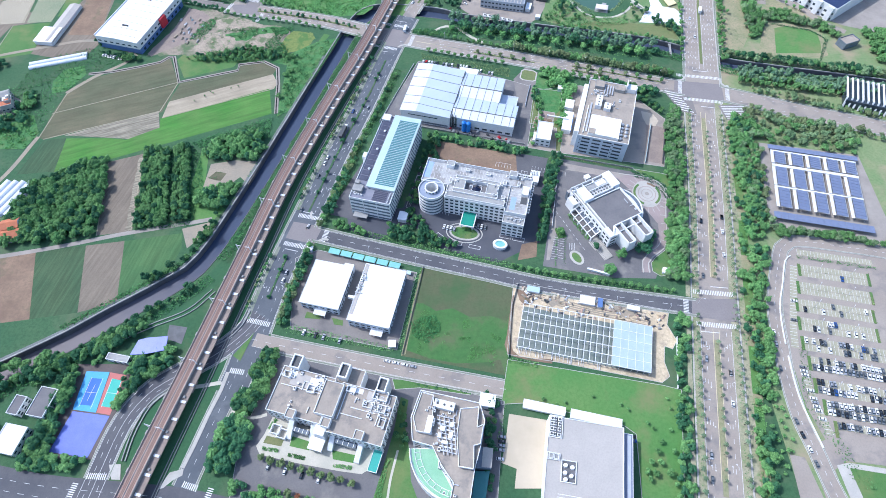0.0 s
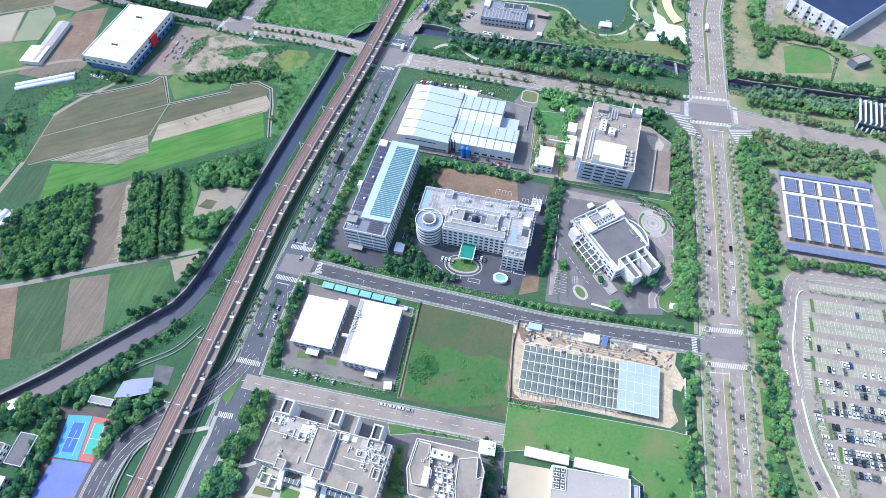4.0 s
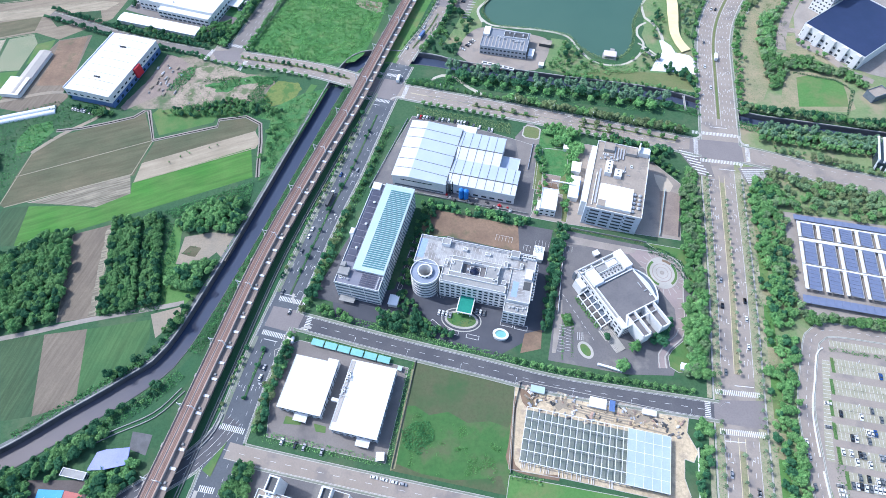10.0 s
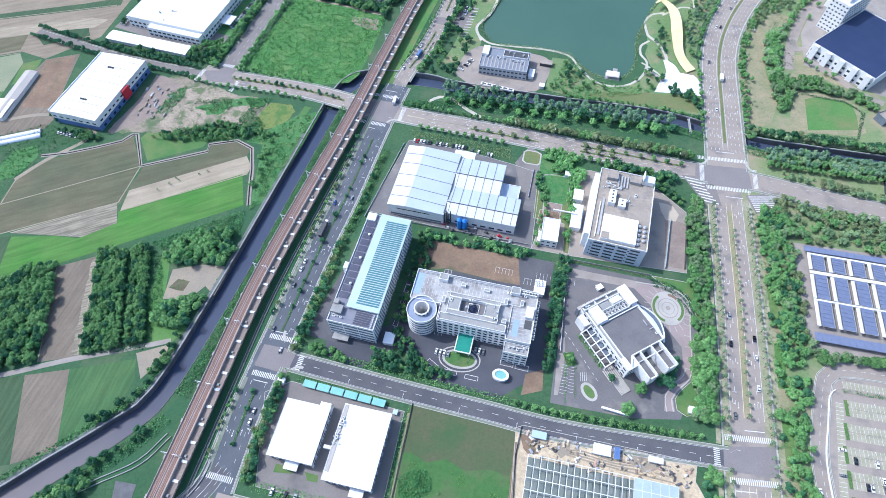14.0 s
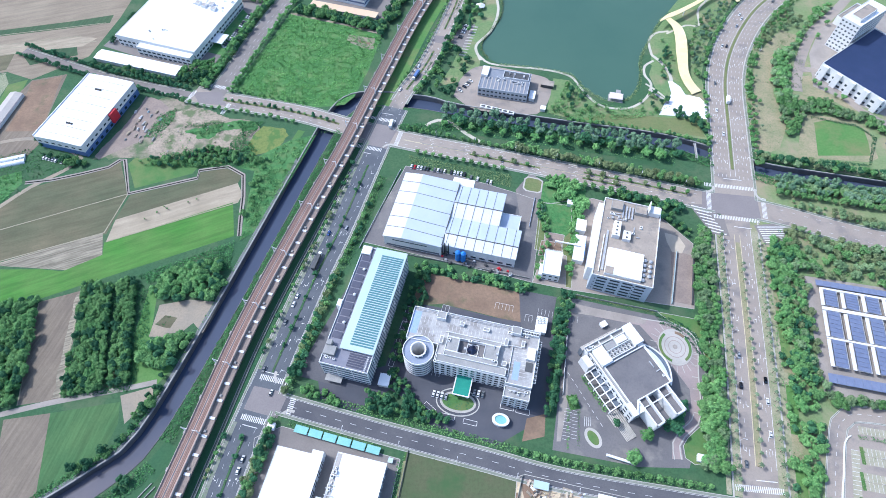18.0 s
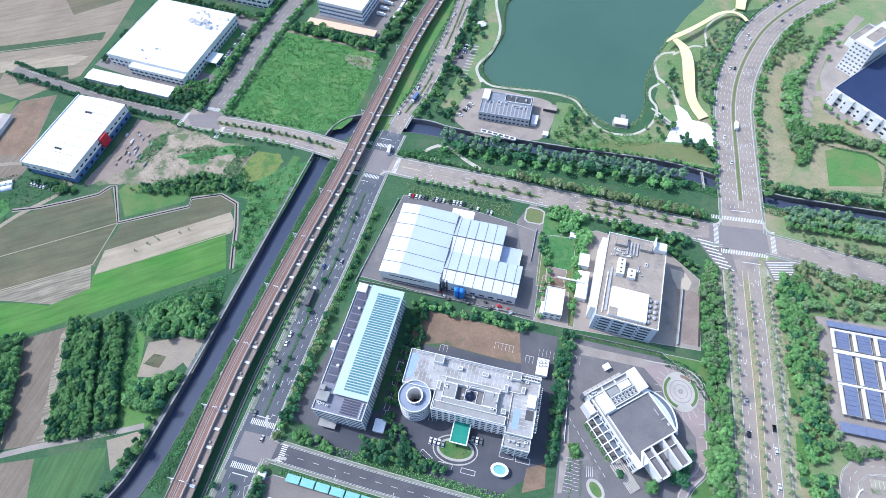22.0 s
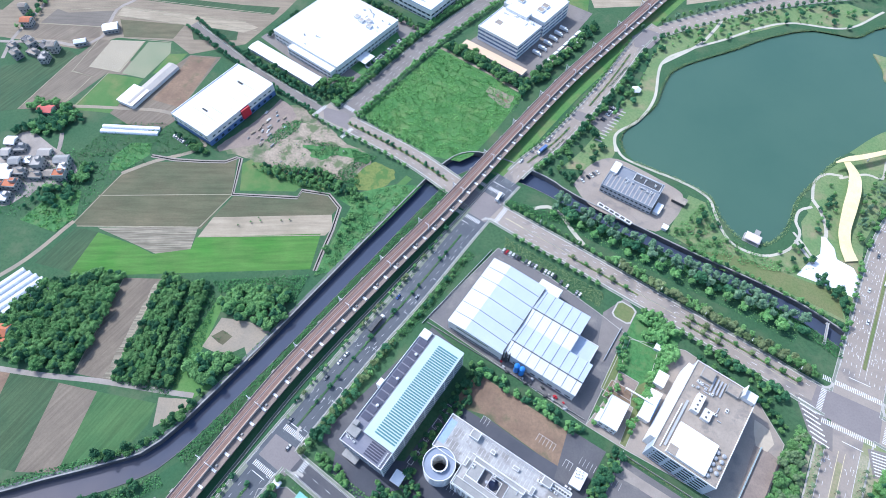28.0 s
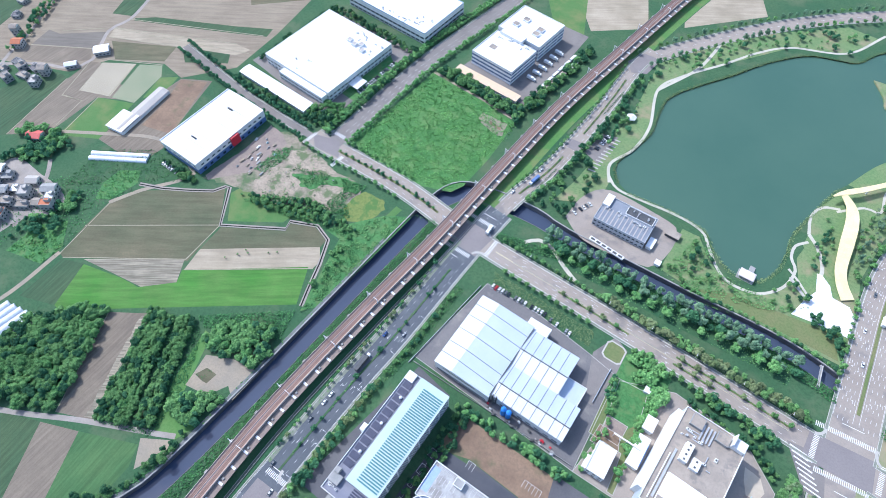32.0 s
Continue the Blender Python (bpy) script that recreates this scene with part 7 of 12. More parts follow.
# --- the angular laboratory
def laboratory():
    b = thing("laboratory", 120.5, 255, 0, 27.5, "angular white building with a dark roof terrace and projecting fins", "laboratory building")
    part("wall", add_prism(geo(), [(-13, 29), (18, 29), (21.5, 14), (21, -14.5), (-4.6, -14.5), (-5.4, -21.5), (-13, -21.5)], 0, 13), WHITE, b)
    part("roof", add_prism(geo(), [(-9.8, 12), (20, 12), (20, -14), (-5.2, -14), (-9.6, -19.5)], 13, 13.09), ROOFDARK, b, "dark felt roof terrace")
    loop = [(-10.4, 12.5), (20.6, 12.5), (20.6, -14.5), (-4.4, -14.5), (-10.4, -21.0)]
    for (x0, y0), (x1, y1) in zip(loop, loop[1:] + loop[:1]):
        part("terrace_wall", add_bar(geo(), (x0, y0, 14.2), (x1, y1, 14.2), 0.7, 1.3), WHITE, b, "white terrace wall")
    part("gutter", add_box(geo(), -11.9, -3.5, 13, 2.4, 33, 0.12), CONC, b)
    part("parapet", add_bar(geo(), (-13, 29, 14.0), (-13, -21.5, 14.0), 0.8, 1.2), WHITE, b)
    part("roof_slope", add_box(geo(), -11.4, -17.5, 13, 3.0, 8.5, 1.6), WHITEROOF, b, "glaring white roof slope")
    # plant deck at the north end
    part("plant_deck", add_box(geo(), 1.6, 20.4, 13, 31, 16.6, 0.5), CONC, b)
    part("plant_screen", add_box(geo(), -7.8, 18.6, 13.5, 7.4, 11.6, 2.6), WHITEROOF, b, "white roof box")
    part("plant_screen", add_box(geo(), 18.4, 21.8, 13.0, 6.4, 14.5, 3.2), WHITEROOF, b, "white roof box")
    for x0, y0, x1, y1 in ((-14, 28.6, 17, 28.6), (-14, 25.4, 15, 25.4), (-4, 14.2, 15, 14.2), (-4, 19.6, 15, 19.6), (-4, 14.2, -4, 28), (5.5, 19.6, 5.5, 28), (15, 14.2, 15, 28)):
        part("screen_wall", add_bar(geo(), (x0, y0, 15.6), (x1, y1, 15.6), 0.5, 2.2), WHITE, b)
    part("plant_room", add_box(geo(), 0.8, 22.4, 13.5, 7.0, 4.4, 1.6), CONC, b)
    part("plant_room", add_box(geo(), 9.6, 22.8, 13.5, 7.6, 4.0, 1.8), WHITEROOF, b)
    for i in range(7):
        for j in range(2):
            x, y, a = local(b, -2.4 + i * 2.6, 16.0 + j * 2.2)
            cooling_unit(x, y, 13.5, a, 1.7, 1.7, 1.5, 1, 1)
    roof_clutter(b, -12, -6, 25.6, 28, 13.5, 4, 21)
    for i in range(8):
        part("roof_panel", add_box(geo(), -12.6 + i * 3.6, 30.4, 9.0, 3.2, 2.6, 0.3), ROOFLIGHT, b, "pale sloping panel of the north porch")
    part("porch_wall", add_box(geo(), 0, 30.3, 0, 29, 2.4, 9), GREYGLASS, b)
    # south fins over sunken terraces
    for x in (-5, 1.0, 9.7, 16.6):
        part("fin_wall", add_box(geo(), x, -23.5, 4.0, 0.9, 18.5, 10.6), WHITE, b, "white projecting fin wall")
    for x, w, z in ((-2.0, 5.0, 11.8), (5.3, 7.6, 5.0), (13.2, 5.8, 11.0)):
        part("terrace", add_box(geo(), x, -23.2, 0, w, 17.0, z), WHITE, b)
        part("terrace_roof", add_box(geo(), x, -23.2, z, w - 0.1, 16.6, 0.12), ROOFDARK, b)
    for x, w in ((-2.0, 6.9), (13.2, 7.8)):
        part("fin_wall", add_box(geo(), x, -32.4, 3.0, w, 0.8, 11.6), WHITE, b)
        part("terrace_rail", add_box(geo(), x, -20, 12.0, w - 1.6, 0.4, 1.2), WHITE, b)
    part("fin_wall", add_box(geo(), 5.3, -20.0, 12.6, 7.8, 0.7, 0.9), WHITE, b)
    # west loggia: a white open frame of bays before a slanting glazed wall
    for i in range(6):
        y = 16 - i * 5.4
        part("frame_beam", add_bar(geo(), (-13.2, y, 8.6), (-20.5, y, 4.4), 0.6, 0.8), WHITE, b, "white slanting frame beam")
        part("frame_post", add_box(geo(), -20.5, y, 0, 0.7, 0.7, 4.4), WHITE, b)
    for x, z in ((-20.5, 4.5), (-16.8, 6.6)):
        part("frame_rail", add_bar(geo(), (x, 16.4, z), (x, -11.4, z), 0.55, 0.6), WHITE, b)
    part("glass_slope", add_prism(geo(), [(-16.6, 16), (-13.1, 16), (-13.1, -11), (-16.6, -11)], 4.6, 5.4), GREYGLASS, b, "pale glazed slope")
    part("white_porch", add_box(geo(), -15.6, 21.5, 0, 4.8, 9.0, 9.4, 0, 0.9), WHITE, b)
    facade(b, -13, 26, -13, -21, 0, 3, 4, 4.2, 0.6, 1.6)
    facade(b, -13, -21.5, -5.4, -21.5, 0, 3, 4, 3.8, 0.6, 1.6)
    # curved east wing
    arc = [(21, 16)] + [(21 + 7.6 * math.sin(math.pi * k / 12) ** 0.8, 16 - 32 * k / 12) for k in range(1, 12)] + [(21, -16)]
    part("curved_wing", add_prism(geo(), arc, 0, 9.2), GREYGLASS, b, "curved glazed wing")
    part("wing_roof", add_prism(geo(), [(20.9 + (x - 20.9) * 0.6, y) for x, y in arc], 9.2, 9.7), FACTORYWHITE, b)
    for (x0, y0), (x1, y1) in zip(arc, arc[1:]):
        part("wing_rim", add_bar(geo(), (x0, y0, 10.0), (x1, y1, 10.0), 0.8, 0.7), WHITE, b)
    roof_clutter(b, 16, 19, -12, 8, 13.1, 3, 22)


laboratory()


# --- the large grey hall
def grey_hall():
    b = thing("grey_hall", 134.6, 351.8, 0, -16.4, "large grey-roofed factory office with white walls", "factory building")
    w, d, h = 40.5, 68, 20
    part("wall", add_box(geo(), 0, 0, 0, w, d, h), mat("pale_blue_grey_wall", (0.5, 0.56, 0.63), (0.45, 0.51, 0.58), rough=0.6, scale=0.2), b)
    part("roof", add_box(geo(), 0, 0, h, w - 0.6, d - 0.6, 0.08), ROOFGREY, b, "stained grey screed roof")
    part("parapet", ring(w + 0.3, d + 0.3, h - 0.1, 1.0, 0.45), WHITE, b)
    part("side_wing", add_box(geo(), -22.0, 2, 0, 3.4, d - 10, 17), WHITE, b, "white side wing")
    part("roof_house", add_box(geo(), -0.5, -21.5, h, 24.5, 21.5, 3.0), WHITE, b)
    part("roof_house_roof", add_box(geo(), 0.2, -21.0, h + 3.0, 23, 20.4, 0.2), WHITEROOF, b, "glaring white coated roof")
    part("roof_step", add_box(geo(), -9.8, -29.3, h + 3.0, 5.5, 5.6, 0.3), ROOFGREY, b)
    me = data("window_band", add_box(geo(), 0, 0, 0, 6.6, 0.2, 1.5), GLASS)
    for k in range(5):
        for i in range(4):
            ob = put("window_band", me, None, b)
            ob.matrix_basis = pose(-13 + i * 8.6, -d / 2 - 0.05, 2.0 + k * 3.8)
    dot = data("round_window", add_box(geo(), 0, 0, 0, 0.9, 0.2, 0.9), GLASS)
    for k in range(4):
        for x in (-17.6, 8.5):
            ob = put("small_window", dot, None, b)
            ob.matrix_basis = pose(x, -d / 2 - 0.05, 3.0 + k * 4.2)
    for j in range(4):
        part("duct", add_box(geo(), -6 + j * 2.2, 24, h + 0.3, 0.9, 11, 0.9), STEEL, b, "pale steel duct")
    block(b, -11, 28, 8, 8, h, 2.8, CONC, ROOFGREY, CONC, 0.3)
    block(b, 6, 27.5, 8, 7, h, 2.8, CONC, ROOFGREY, CONC, 0.3)
    part("stair_tower", add_box(geo(), 15.5, 29, h, 7.5, 6.5, 4.2), WHITE, b)
    part("roof_fin", add_box(geo(), 11.2, 29.5, h, 0.6, 8, 7.5), WHITE, b, "tall white fin wall")
    x, y, a = local(b, -9, 6)
    cooling_unit(x, y, h + 0.1, a, 5.0, 13, 4.0, 1, 4, "large white cooling tower with four fans")
    x, y, a = local(b, -1.5, 2.5)
    cooling_unit(x, y, h + 0.1, a, 5.4, 7.5, 3.0, 1, 2, "white cooling tower with two fans")
    for i in range(5):
        for j, xx in enumerate((13.2, 17.0)):
            if j and i == 4:
                continue
            x, y, a = local(b, xx, -14 - i * 4.0)
            t = thing("roof_fan", x, y, h + 0.08, a, "round steel roof exhaust fan", "fan", "roof fans")
            part("stem", add_cyl(geo(), 0, 0, 0, 0.8, 1.2, 12), STEEL, t)
            part("hood", add_cyl(geo(), 0, 0, 1.2, 1.4, 0.9, 14, 0.6), STEEL, t)
    part("pipe_rack", add_box(geo(), -14.5, -12, h + 0.4, 1.4, 34, 0.6), STEEL, b, "pale pipe rack")
    part("pipe_rack", add_box(geo(), -16.6, -15, h + 0.4, 0.7, 32, 0.5), WHITE, b, "pale pipe")
    roof_clutter(b, -16, -2, 15, 22, h + 0.1, 12, 31)
    roof_clutter(b, 2, 14, 4, 16, h + 0.1, 4, 32)
    s = thing("gas_store", 104, 356, 0, -14, "low white store with a blue edge", "store")
    part("wall", add_box(geo(), 0, 0, 0, 7.5, 22, 5), WHITE, s)
    part("roof", add_box(geo(), 0, 0, 5, 7.9, 22.4, 0.25), WHITEROOF, s)
    part("blue_panel", add_box(geo(), 4.0, -1, 1, 0.3, 16, 4.4), BLUE, s, "bright blue wall panel")
    s = thing("gas_store", 108, 376, 0, -14, "low white store beside the large building", "store")
    part("wall", add_box(geo(), 0, 0, 0, 7, 10, 5.5), WHITE, s)
    part("roof", add_box(geo(), 0, 0, 5.5, 7.4, 10.4, 0.25), WHITEROOF, s)
    p = thing("pipe_bridge", 96, 359, 0, -14, "white overhead pipe bridge between two buildings", "pipe bridge")
    part("beam", add_box(geo(), 0, 0, 6.0, 19, 1.0, 0.8), WHITE, p)
    for x in (-9, 0, 7):
        part("post", add_box(geo(), x, 0, 0, 0.4, 0.4, 6.1), STEEL, p)


grey_hall()

# --- small white block with a brown yard
b = building("white_block", "small white building with a flat white roof", 82.4, 341.5, 12.5, 20.5, -13, 7.8, WHITE, WHITEROOF, 2, 4, 0.5, 1.3)
part("side_annex", add_box(geo(), -7.2, -5, 0, 2.4, 9, 5), WHITE, b)
patch("brown_pad", [(74, 353), (78, 366), (92, 363), (93, 351)], REDSOIL, "stained brown concrete pad", "yard", z=0.16)


# --- two white warehouses
def warehouse(x, y, w, d, h, label, strip):
    b = thing("warehouse", x, y, 0, -13, label, "warehouse", "white warehouses")
    part("wall", add_box(geo(), 0, 0, 0, w - 1, d - 1, h - 0.4), mat("pale_grey_cladding", (0.55, 0.6, 0.66), (0.5, 0.55, 0.6), rough=0.6, scale=0.2), b)
    part("roof", add_box(geo(), 0, 0, h - 0.5, w, d, 0.5), WHITEROOF, b, "flat white coated roof")
    part("roof_edge", ring(w + 0.1, d + 0.1, h - 0.05, 0.35, 0.3), WHITE, b)
    facade(b, -w / 2 + 0.5, -d / 2 + 0.45, w / 2 - 0.5, -d / 2 + 0.45, 0, 2, 3.8, 4, 0.6, 1.4)
    facade(b, w / 2 - 0.5, -d / 2 + 1, w / 2 - 0.5, d / 2 - 1, 0, 2, 3.8, 5, 0.7, 1.5)
    part("entrance_canopy", add_box(geo(), strip, -d / 2 - 2.0, 3.6, 8.5, 5.0, 0.4), WHITE, b)
    for s in (-3.5, 3.5):
        part("canopy_post", add_box(geo(), strip + s, -d / 2 - 4.0, 0, 0.3, 0.3, 3.7), STEEL, b)
    return b


b1 = warehouse(-84.5, 195, 28.4, 35, 9, "white warehouse with a flat roof and entrance canopy", 1.0)
b2 = warehouse(-48.3, 185.7, 30, 45.5, 10, "long white warehouse with a flat roof", 6.0)
part("side_roof", add_box(geo(), -13.2, 2, 10.05, 2.4, 40, 0.2), ROOFLIGHT, b2)
roof_clutter(b2, -14, -12.5, -2, 14, 10.2, 12, 41)
part("link_bridge", add_box(geo(), -17.5, -4, 5, 5.5, 2.0, 2.4), WHITE, b2)
part("loading_block", add_box(geo(), 10, 18.5, 0, 7, 4, 7), WHITE, b1)
patch("garden_bed", [(-98, 178), (-88, 175), (-88, 172), (-99, 173)], LAWN, "small green bed by the warehouse", "garden", z=0.2)
patch("garden_bed", [(-80, 173), (-72, 171), (-72, 167), (-78, 168)], LAWN, "small green bed by the warehouse", "garden", z=0.21)
canopy = data("roof", add_box(geo(), 0, 0, 2.5, 8.4, 4.6, 0.18), TEAL)
post = data("post", add_box(geo(), 0, 0, 0, 0.16, 0.16, 2.6), STEEL)
for i in range(6):
    t = thing("bicycle_shelter", -83.2 + i * 9.0, 226.2 - i * 2.42, 0, -15, "teal-roofed open shelter beside the yard", "shelter", "teal shelters")
    put("roof", canopy, None, t)
    for sx in (-3.8, 3.8):
        for sy in (-2, 2):
            put("post", post, None, t).matrix_basis = pose(sx, sy, 0)


# --- steel frame under construction
def steel_frame():
    a, cx, cy, w, d, h = -12.6, 92.1, 156.2, 87, 33, 5.0
    t = thing("steel_frame", cx, cy, 0, a, "white steel frame of a building under construction", "construction frame")
    nx, ny = 22, 5
    px = [-w / 2 + w * i / nx for i in range(nx + 1)]
    py = [-d / 2 + d * j / ny for j in range(ny + 1)]
    post = data("post", add_box(geo(), 0, 0, 0, 0.35, 0.35, h), STEEL)
    for x in px:
        part("beam", add_bar(geo(), (x, -d / 2, h), (x, d / 2, h), 0.3, 0.3), WHITE, t)
        for y in py[::2]:
            put("post", post, None, t).matrix_basis = pose(x, y, 0)
    for y in py:
        part("beam", add_bar(geo(), (-w / 2, y, h - 0.01), (w / 2, y, h - 0.01), 0.4, 0.35), WHITE, t)
    fx = w / 2 - w * 0.29
    deckmat = mat("pale_blue_deck_sheet", (0.38, 0.46, 0.66), (0.44, 0.52, 0.7), rough=0.5, scale=0.1, fine=0.8)
    for i in range(5):
        x0, x1 = fx + (w / 2 - fx) * i / 5, fx + (w / 2 - fx) * (i + 1) / 5
        for j in range(ny):
            part("deck_sheet", add_box(geo(), (x0 + x1) / 2, (py[j] + py[j + 1]) / 2, h + 0.02, (x1 - x0) - 0.25, d / ny - 0.25, 0.08), deckmat, t)
    for j in range(ny + 1):
        part("beam", add_bar(geo(), (fx, py[j], h + 0.3), (w / 2, py[j], h + 0.3), 0.3, 0.22), WHITE, t)
    for i in range(6):
        x = fx + (w / 2 - fx) * i / 5
        part("beam", add_bar(geo(), (x, -d / 2, h + 0.29), (x, d / 2, h + 0.29), 0.22, 0.2), WHITE, t)
    part("floor_slab", add_box(geo(), 0, 0, 0, w - 1, d - 1, 0.25), mat("damp_concrete", (0.15, 0.185, 0.165), (0.23, 0.245, 0.215), rough=0.8, scale=0.15), t)
    q = random.Random(9)
    for i in range(26):
        x = q.uniform(-w / 2 + 1, w / 2 - 26)
        part("beam", add_bar(geo(), (x, -d / 2 - 3.2, 1.0), (x + q.uniform(-0.2, 0.2), -d / 2 + 1.5, 1.0), 0.22, 0.25), WHITE, t, "white beam lying at the slab's edge")
    for pts_, m_, lb_ in (([(49, 198), (63, 195), (62, 190), (58, 187), (60, 183), (54, 182), (51, 186)], REDSOIL, "damp brown earth at the site gate"), ([(74, 193), (80, 191), (79, 184), (73, 180), (70, 185)], DIRT, "churned brown earth"), ([(112, 186), (128, 182), (134, 176), (126, 172), (114, 177)], DIRT, "churned brown earth beside the excavator"), ([(40.5, 160), (46, 190), (48, 190), (44, 148), (70, 142), (69, 139), (40, 146)], REDSOIL, "brown trench along the slab")):
        patch("earth_patch", pts_, m_, lb_, "earth", smooth=True)
    for k_ in range(4):
        line_ = curve_pts([(66 + k_ * 1.8, 186 - k_), (84, 180 + k_ * 1.6), (106, 174 + k_ * 1.5), (122 + k_ * 4, 170 + k_ * 2), (138, 166 + k_ * 3)], 4)
        put("wheel_track", add_strip(geo(), line_, -0.45, 0.45, 0.0, 0.17 + 0.004 * k_), DIRT, label="brown wheel track in the sand", category="track", kind="structure")
    for i in range(190):
        x, y = q.uniform(52, 150), 0
        y = 199 - (x - 51) * 0.24 - q.uniform(1.5, 17 if x < 120 else 13)
        s = q.uniform(0.5, 1.6)
        m = q.choice((SAND, PALESAND, WHITE, RUST, DARKCONC, STEEL, DIRT, CONC, DARKSTEEL, SERVICE))
        g = add_box(geo(), 0, 0, 0, s * q.uniform(1, 3), s, s * 0.6, 0, 0.85)
        add_box(g, 0.2, 0.1, s * 0.6, s * 0.8, s * 0.5, s * 0.3)
        tagged(put("building_material", g, m), "stack of building material on sandy ground", "material stack").matrix_basis = pose(x, y, 0.05, 0, 0, q.uniform(0, 180))
    for x, y, w2, d2, label, m in ((61, 193.5, 8.5, 4.0, "pale blue site office with a sheet roof", TEALROOF), (98, 184.6, 10, 6, "white site office with a sheet roof", WHITEROOF),
                                   (106.6, 182.6, 3.0, 6.5, "dark blue steel site container", BLUEWALL), (129, 178.5, 8, 3, "long white site container", WHITE)):
        s = thing("site_office", x, y, 0, -13, label, "site office")
        part("wall", add_box(geo(), 0, 0, 0, w2, d2, 2.7), WHITE, s)
        part("roof", add_box(geo(), 0, 0, 2.7, w2 + 0.5, d2 + 0.5, 0.15), m, s)
    fence = mat("site_fence_sheet", (0.35, 0.36, 0.33), (0.3, 0.3, 0.28), rough=0.6)
    pts = [(50.7, 199.6), (45.4, 182), (40.5, 143.6)]
    for p0, p1 in zip(pts, pts[1:]):
        put("site_fence", add_bar(geo(), (*p0, 1.8), (*p1, 1.8), 0.15, 1.8), fence, label="grey sheet fence of the building site", category="fence")


steel_frame()


# --- research building in two wings
def research_building():
    b = thing("research_building", -71, 108, 0, -15.2, "grey-roofed research building with white walls and roof plant", "research building")
    block(b, -20, 1, 35, 29, 0, 15, WHITE, ROOFGREY, WHITE, 0.9)
    block(b, 20, -1, 35, 31, 0, 15, WHITE, ROOFGREY, WHITE, 0.9)
    block(b, -1.5, 2, 12, 21, 0, 18.5, WHITE, ROOFGREY, WHITE, 0.9)
    block(b, 4.5, 20, 17, 12, 0, 12, WHITE, ROOFGREY, WHITE, 0.9)
    for x, y, w, d in ((-30, 19, 6.5, 9), (1, 21, 6, 9.5), (27, 18.5, 6, 9)):
        part("stair_tower", ring(w, d, 0, 19, 0.8, x, y), WHITE, b, "white stair tower with an open top")
        part("stair_shaft", add_box(geo(), x, y, 0, w - 1.6, d - 1.6, 17.5), DARKSTEEL, b)
    for x, y in ((-21, -12.5), (1.5, -12), (23, -14)):
        block(b, x, y, 5.5, 5.5, 15, 3.0, WHITE, ROOFGREY, WHITE, 0.7)
    part("entrance_tower", add_box(geo(), -1.5, -15.5, 0, 6.2, 7.0, 13.5), WHITE, b)
    part("entrance_top", add_box(geo(), -1.5, -15.5, 13.5, 6.6, 7.4, 0.4), WHITEROOF, b)
    part("entrance_canopy", add_box(geo(), -2.6, -23.0, 5.2, 9.0, 7.5, 0.5), WHITEROOF, b, "white slab canopy")
    for x in (-6.4, 1.2):
        part("column", add_box(geo(), x, -26, 0, 0.7, 0.7, 5.2), WHITE, b)
    for x, y0, h in ((-21.5, -24, 9), (-7.2, -22, 10), (5.6, -24, 9), (23.6, -26.5, 8)):
        part("wing_wall", ([(x - 1.6, -13.6, 0), (x + 1.6, -13.6, 0), (x + 1.6, y0, 0), (x - 1.6, y0, 0), (x - 1.6, -13.6, h), (x + 1.6, -13.6, h), (x + 1.6, y0, 2.2), (x - 1.6, y0, 2.2)],
             [(3, 2, 1, 0), (4, 5, 6, 7), (0, 1, 5, 4), (1, 2, 6, 5), (2, 3, 7, 6), (3, 0, 4, 7)]), WHITE, b, "white slanting wing wall")
    for x, w in ((-14.4, 10.4), (14.6, 13.6)):
        part("glazed_front", add_box(geo(), x, -18.2, 0, w, 2.6, 6.4), GREYGLASS, b, "glazed front between wing walls")
        for i in range(4):
            part("mullion", add_box(geo(), x - w / 2 + w * (i + 0.5) / 4, -18.2, 6.4, 0.4, 2.8, 0.2), WHITE, b)
    for x in (-30, -25):
        part("terrace_frame", ring(6.2, 6.0, 0, 3.4, 0.6, x - 1, -20.5 - (x + 30) * 0.3), WHITE, b, "white open garden frame")
    facade(b, -37.5, -13.5, -2.5, -13.5, 0, 4, 3.7, 3.6, 0.6, 1.6)
    facade(b, 2.5, -16.5, 37.5, -16.5, 0, 4, 3.7, 3.6, 0.6, 1.6)
    facade(b, 37.5, -16, 37.5, 14, 0, 4, 3.7, 3.8, 0.6, 1.6)
    roof_clutter(b, -36, -8, 6, 14, 15.1, 20, 51)
    roof_clutter(b, -34, -12, -8, 4, 15.1, 4, 52)
    roof_clutter(b, 8, 36, 3, 13, 15.1, 24, 53)
    roof_clutter(b, 24, 36, -8, 6, 15.1, 14, 54)
    part("white_patch", add_box(geo(), -14, 9, 15.07, 8, 7, 0.05), WHITEROOF, b, "white coated roof patch")
    for k, (x, y, w, d) in enumerate(((-24, 9, 12, 8), (-30, 12, 5, 4), (-12, 12, 5, 3), (12, 12, 9, 3), (28, 7, 12, 11), (22, 11, 5, 5))):
        part("white_patch", add_box(geo(), x, y, 15.07, w, d, 0.08 + 0.012 * k), (ROOFLIGHT, WHITEROOF)[k in (1, 2, 3)], b, "pale coated roof patch")
    for x, y, w, d, h in ((28, 12, 9, 6, 2.6), (31, 4.5, 5, 5, 2.0), (22, 5, 6, 4, 1.6), (-15, 5.2, 5, 5, 2.2), (-33, 10.5, 5, 4, 1.8), (9, 11.5, 6, 4, 2.0), (33.5, -3, 4, 6, 1.6)):
        part("plant_frame", ring(w, d, 15.1, h, 0.45, x, y), WHITE, b, "white screen round roof plant")
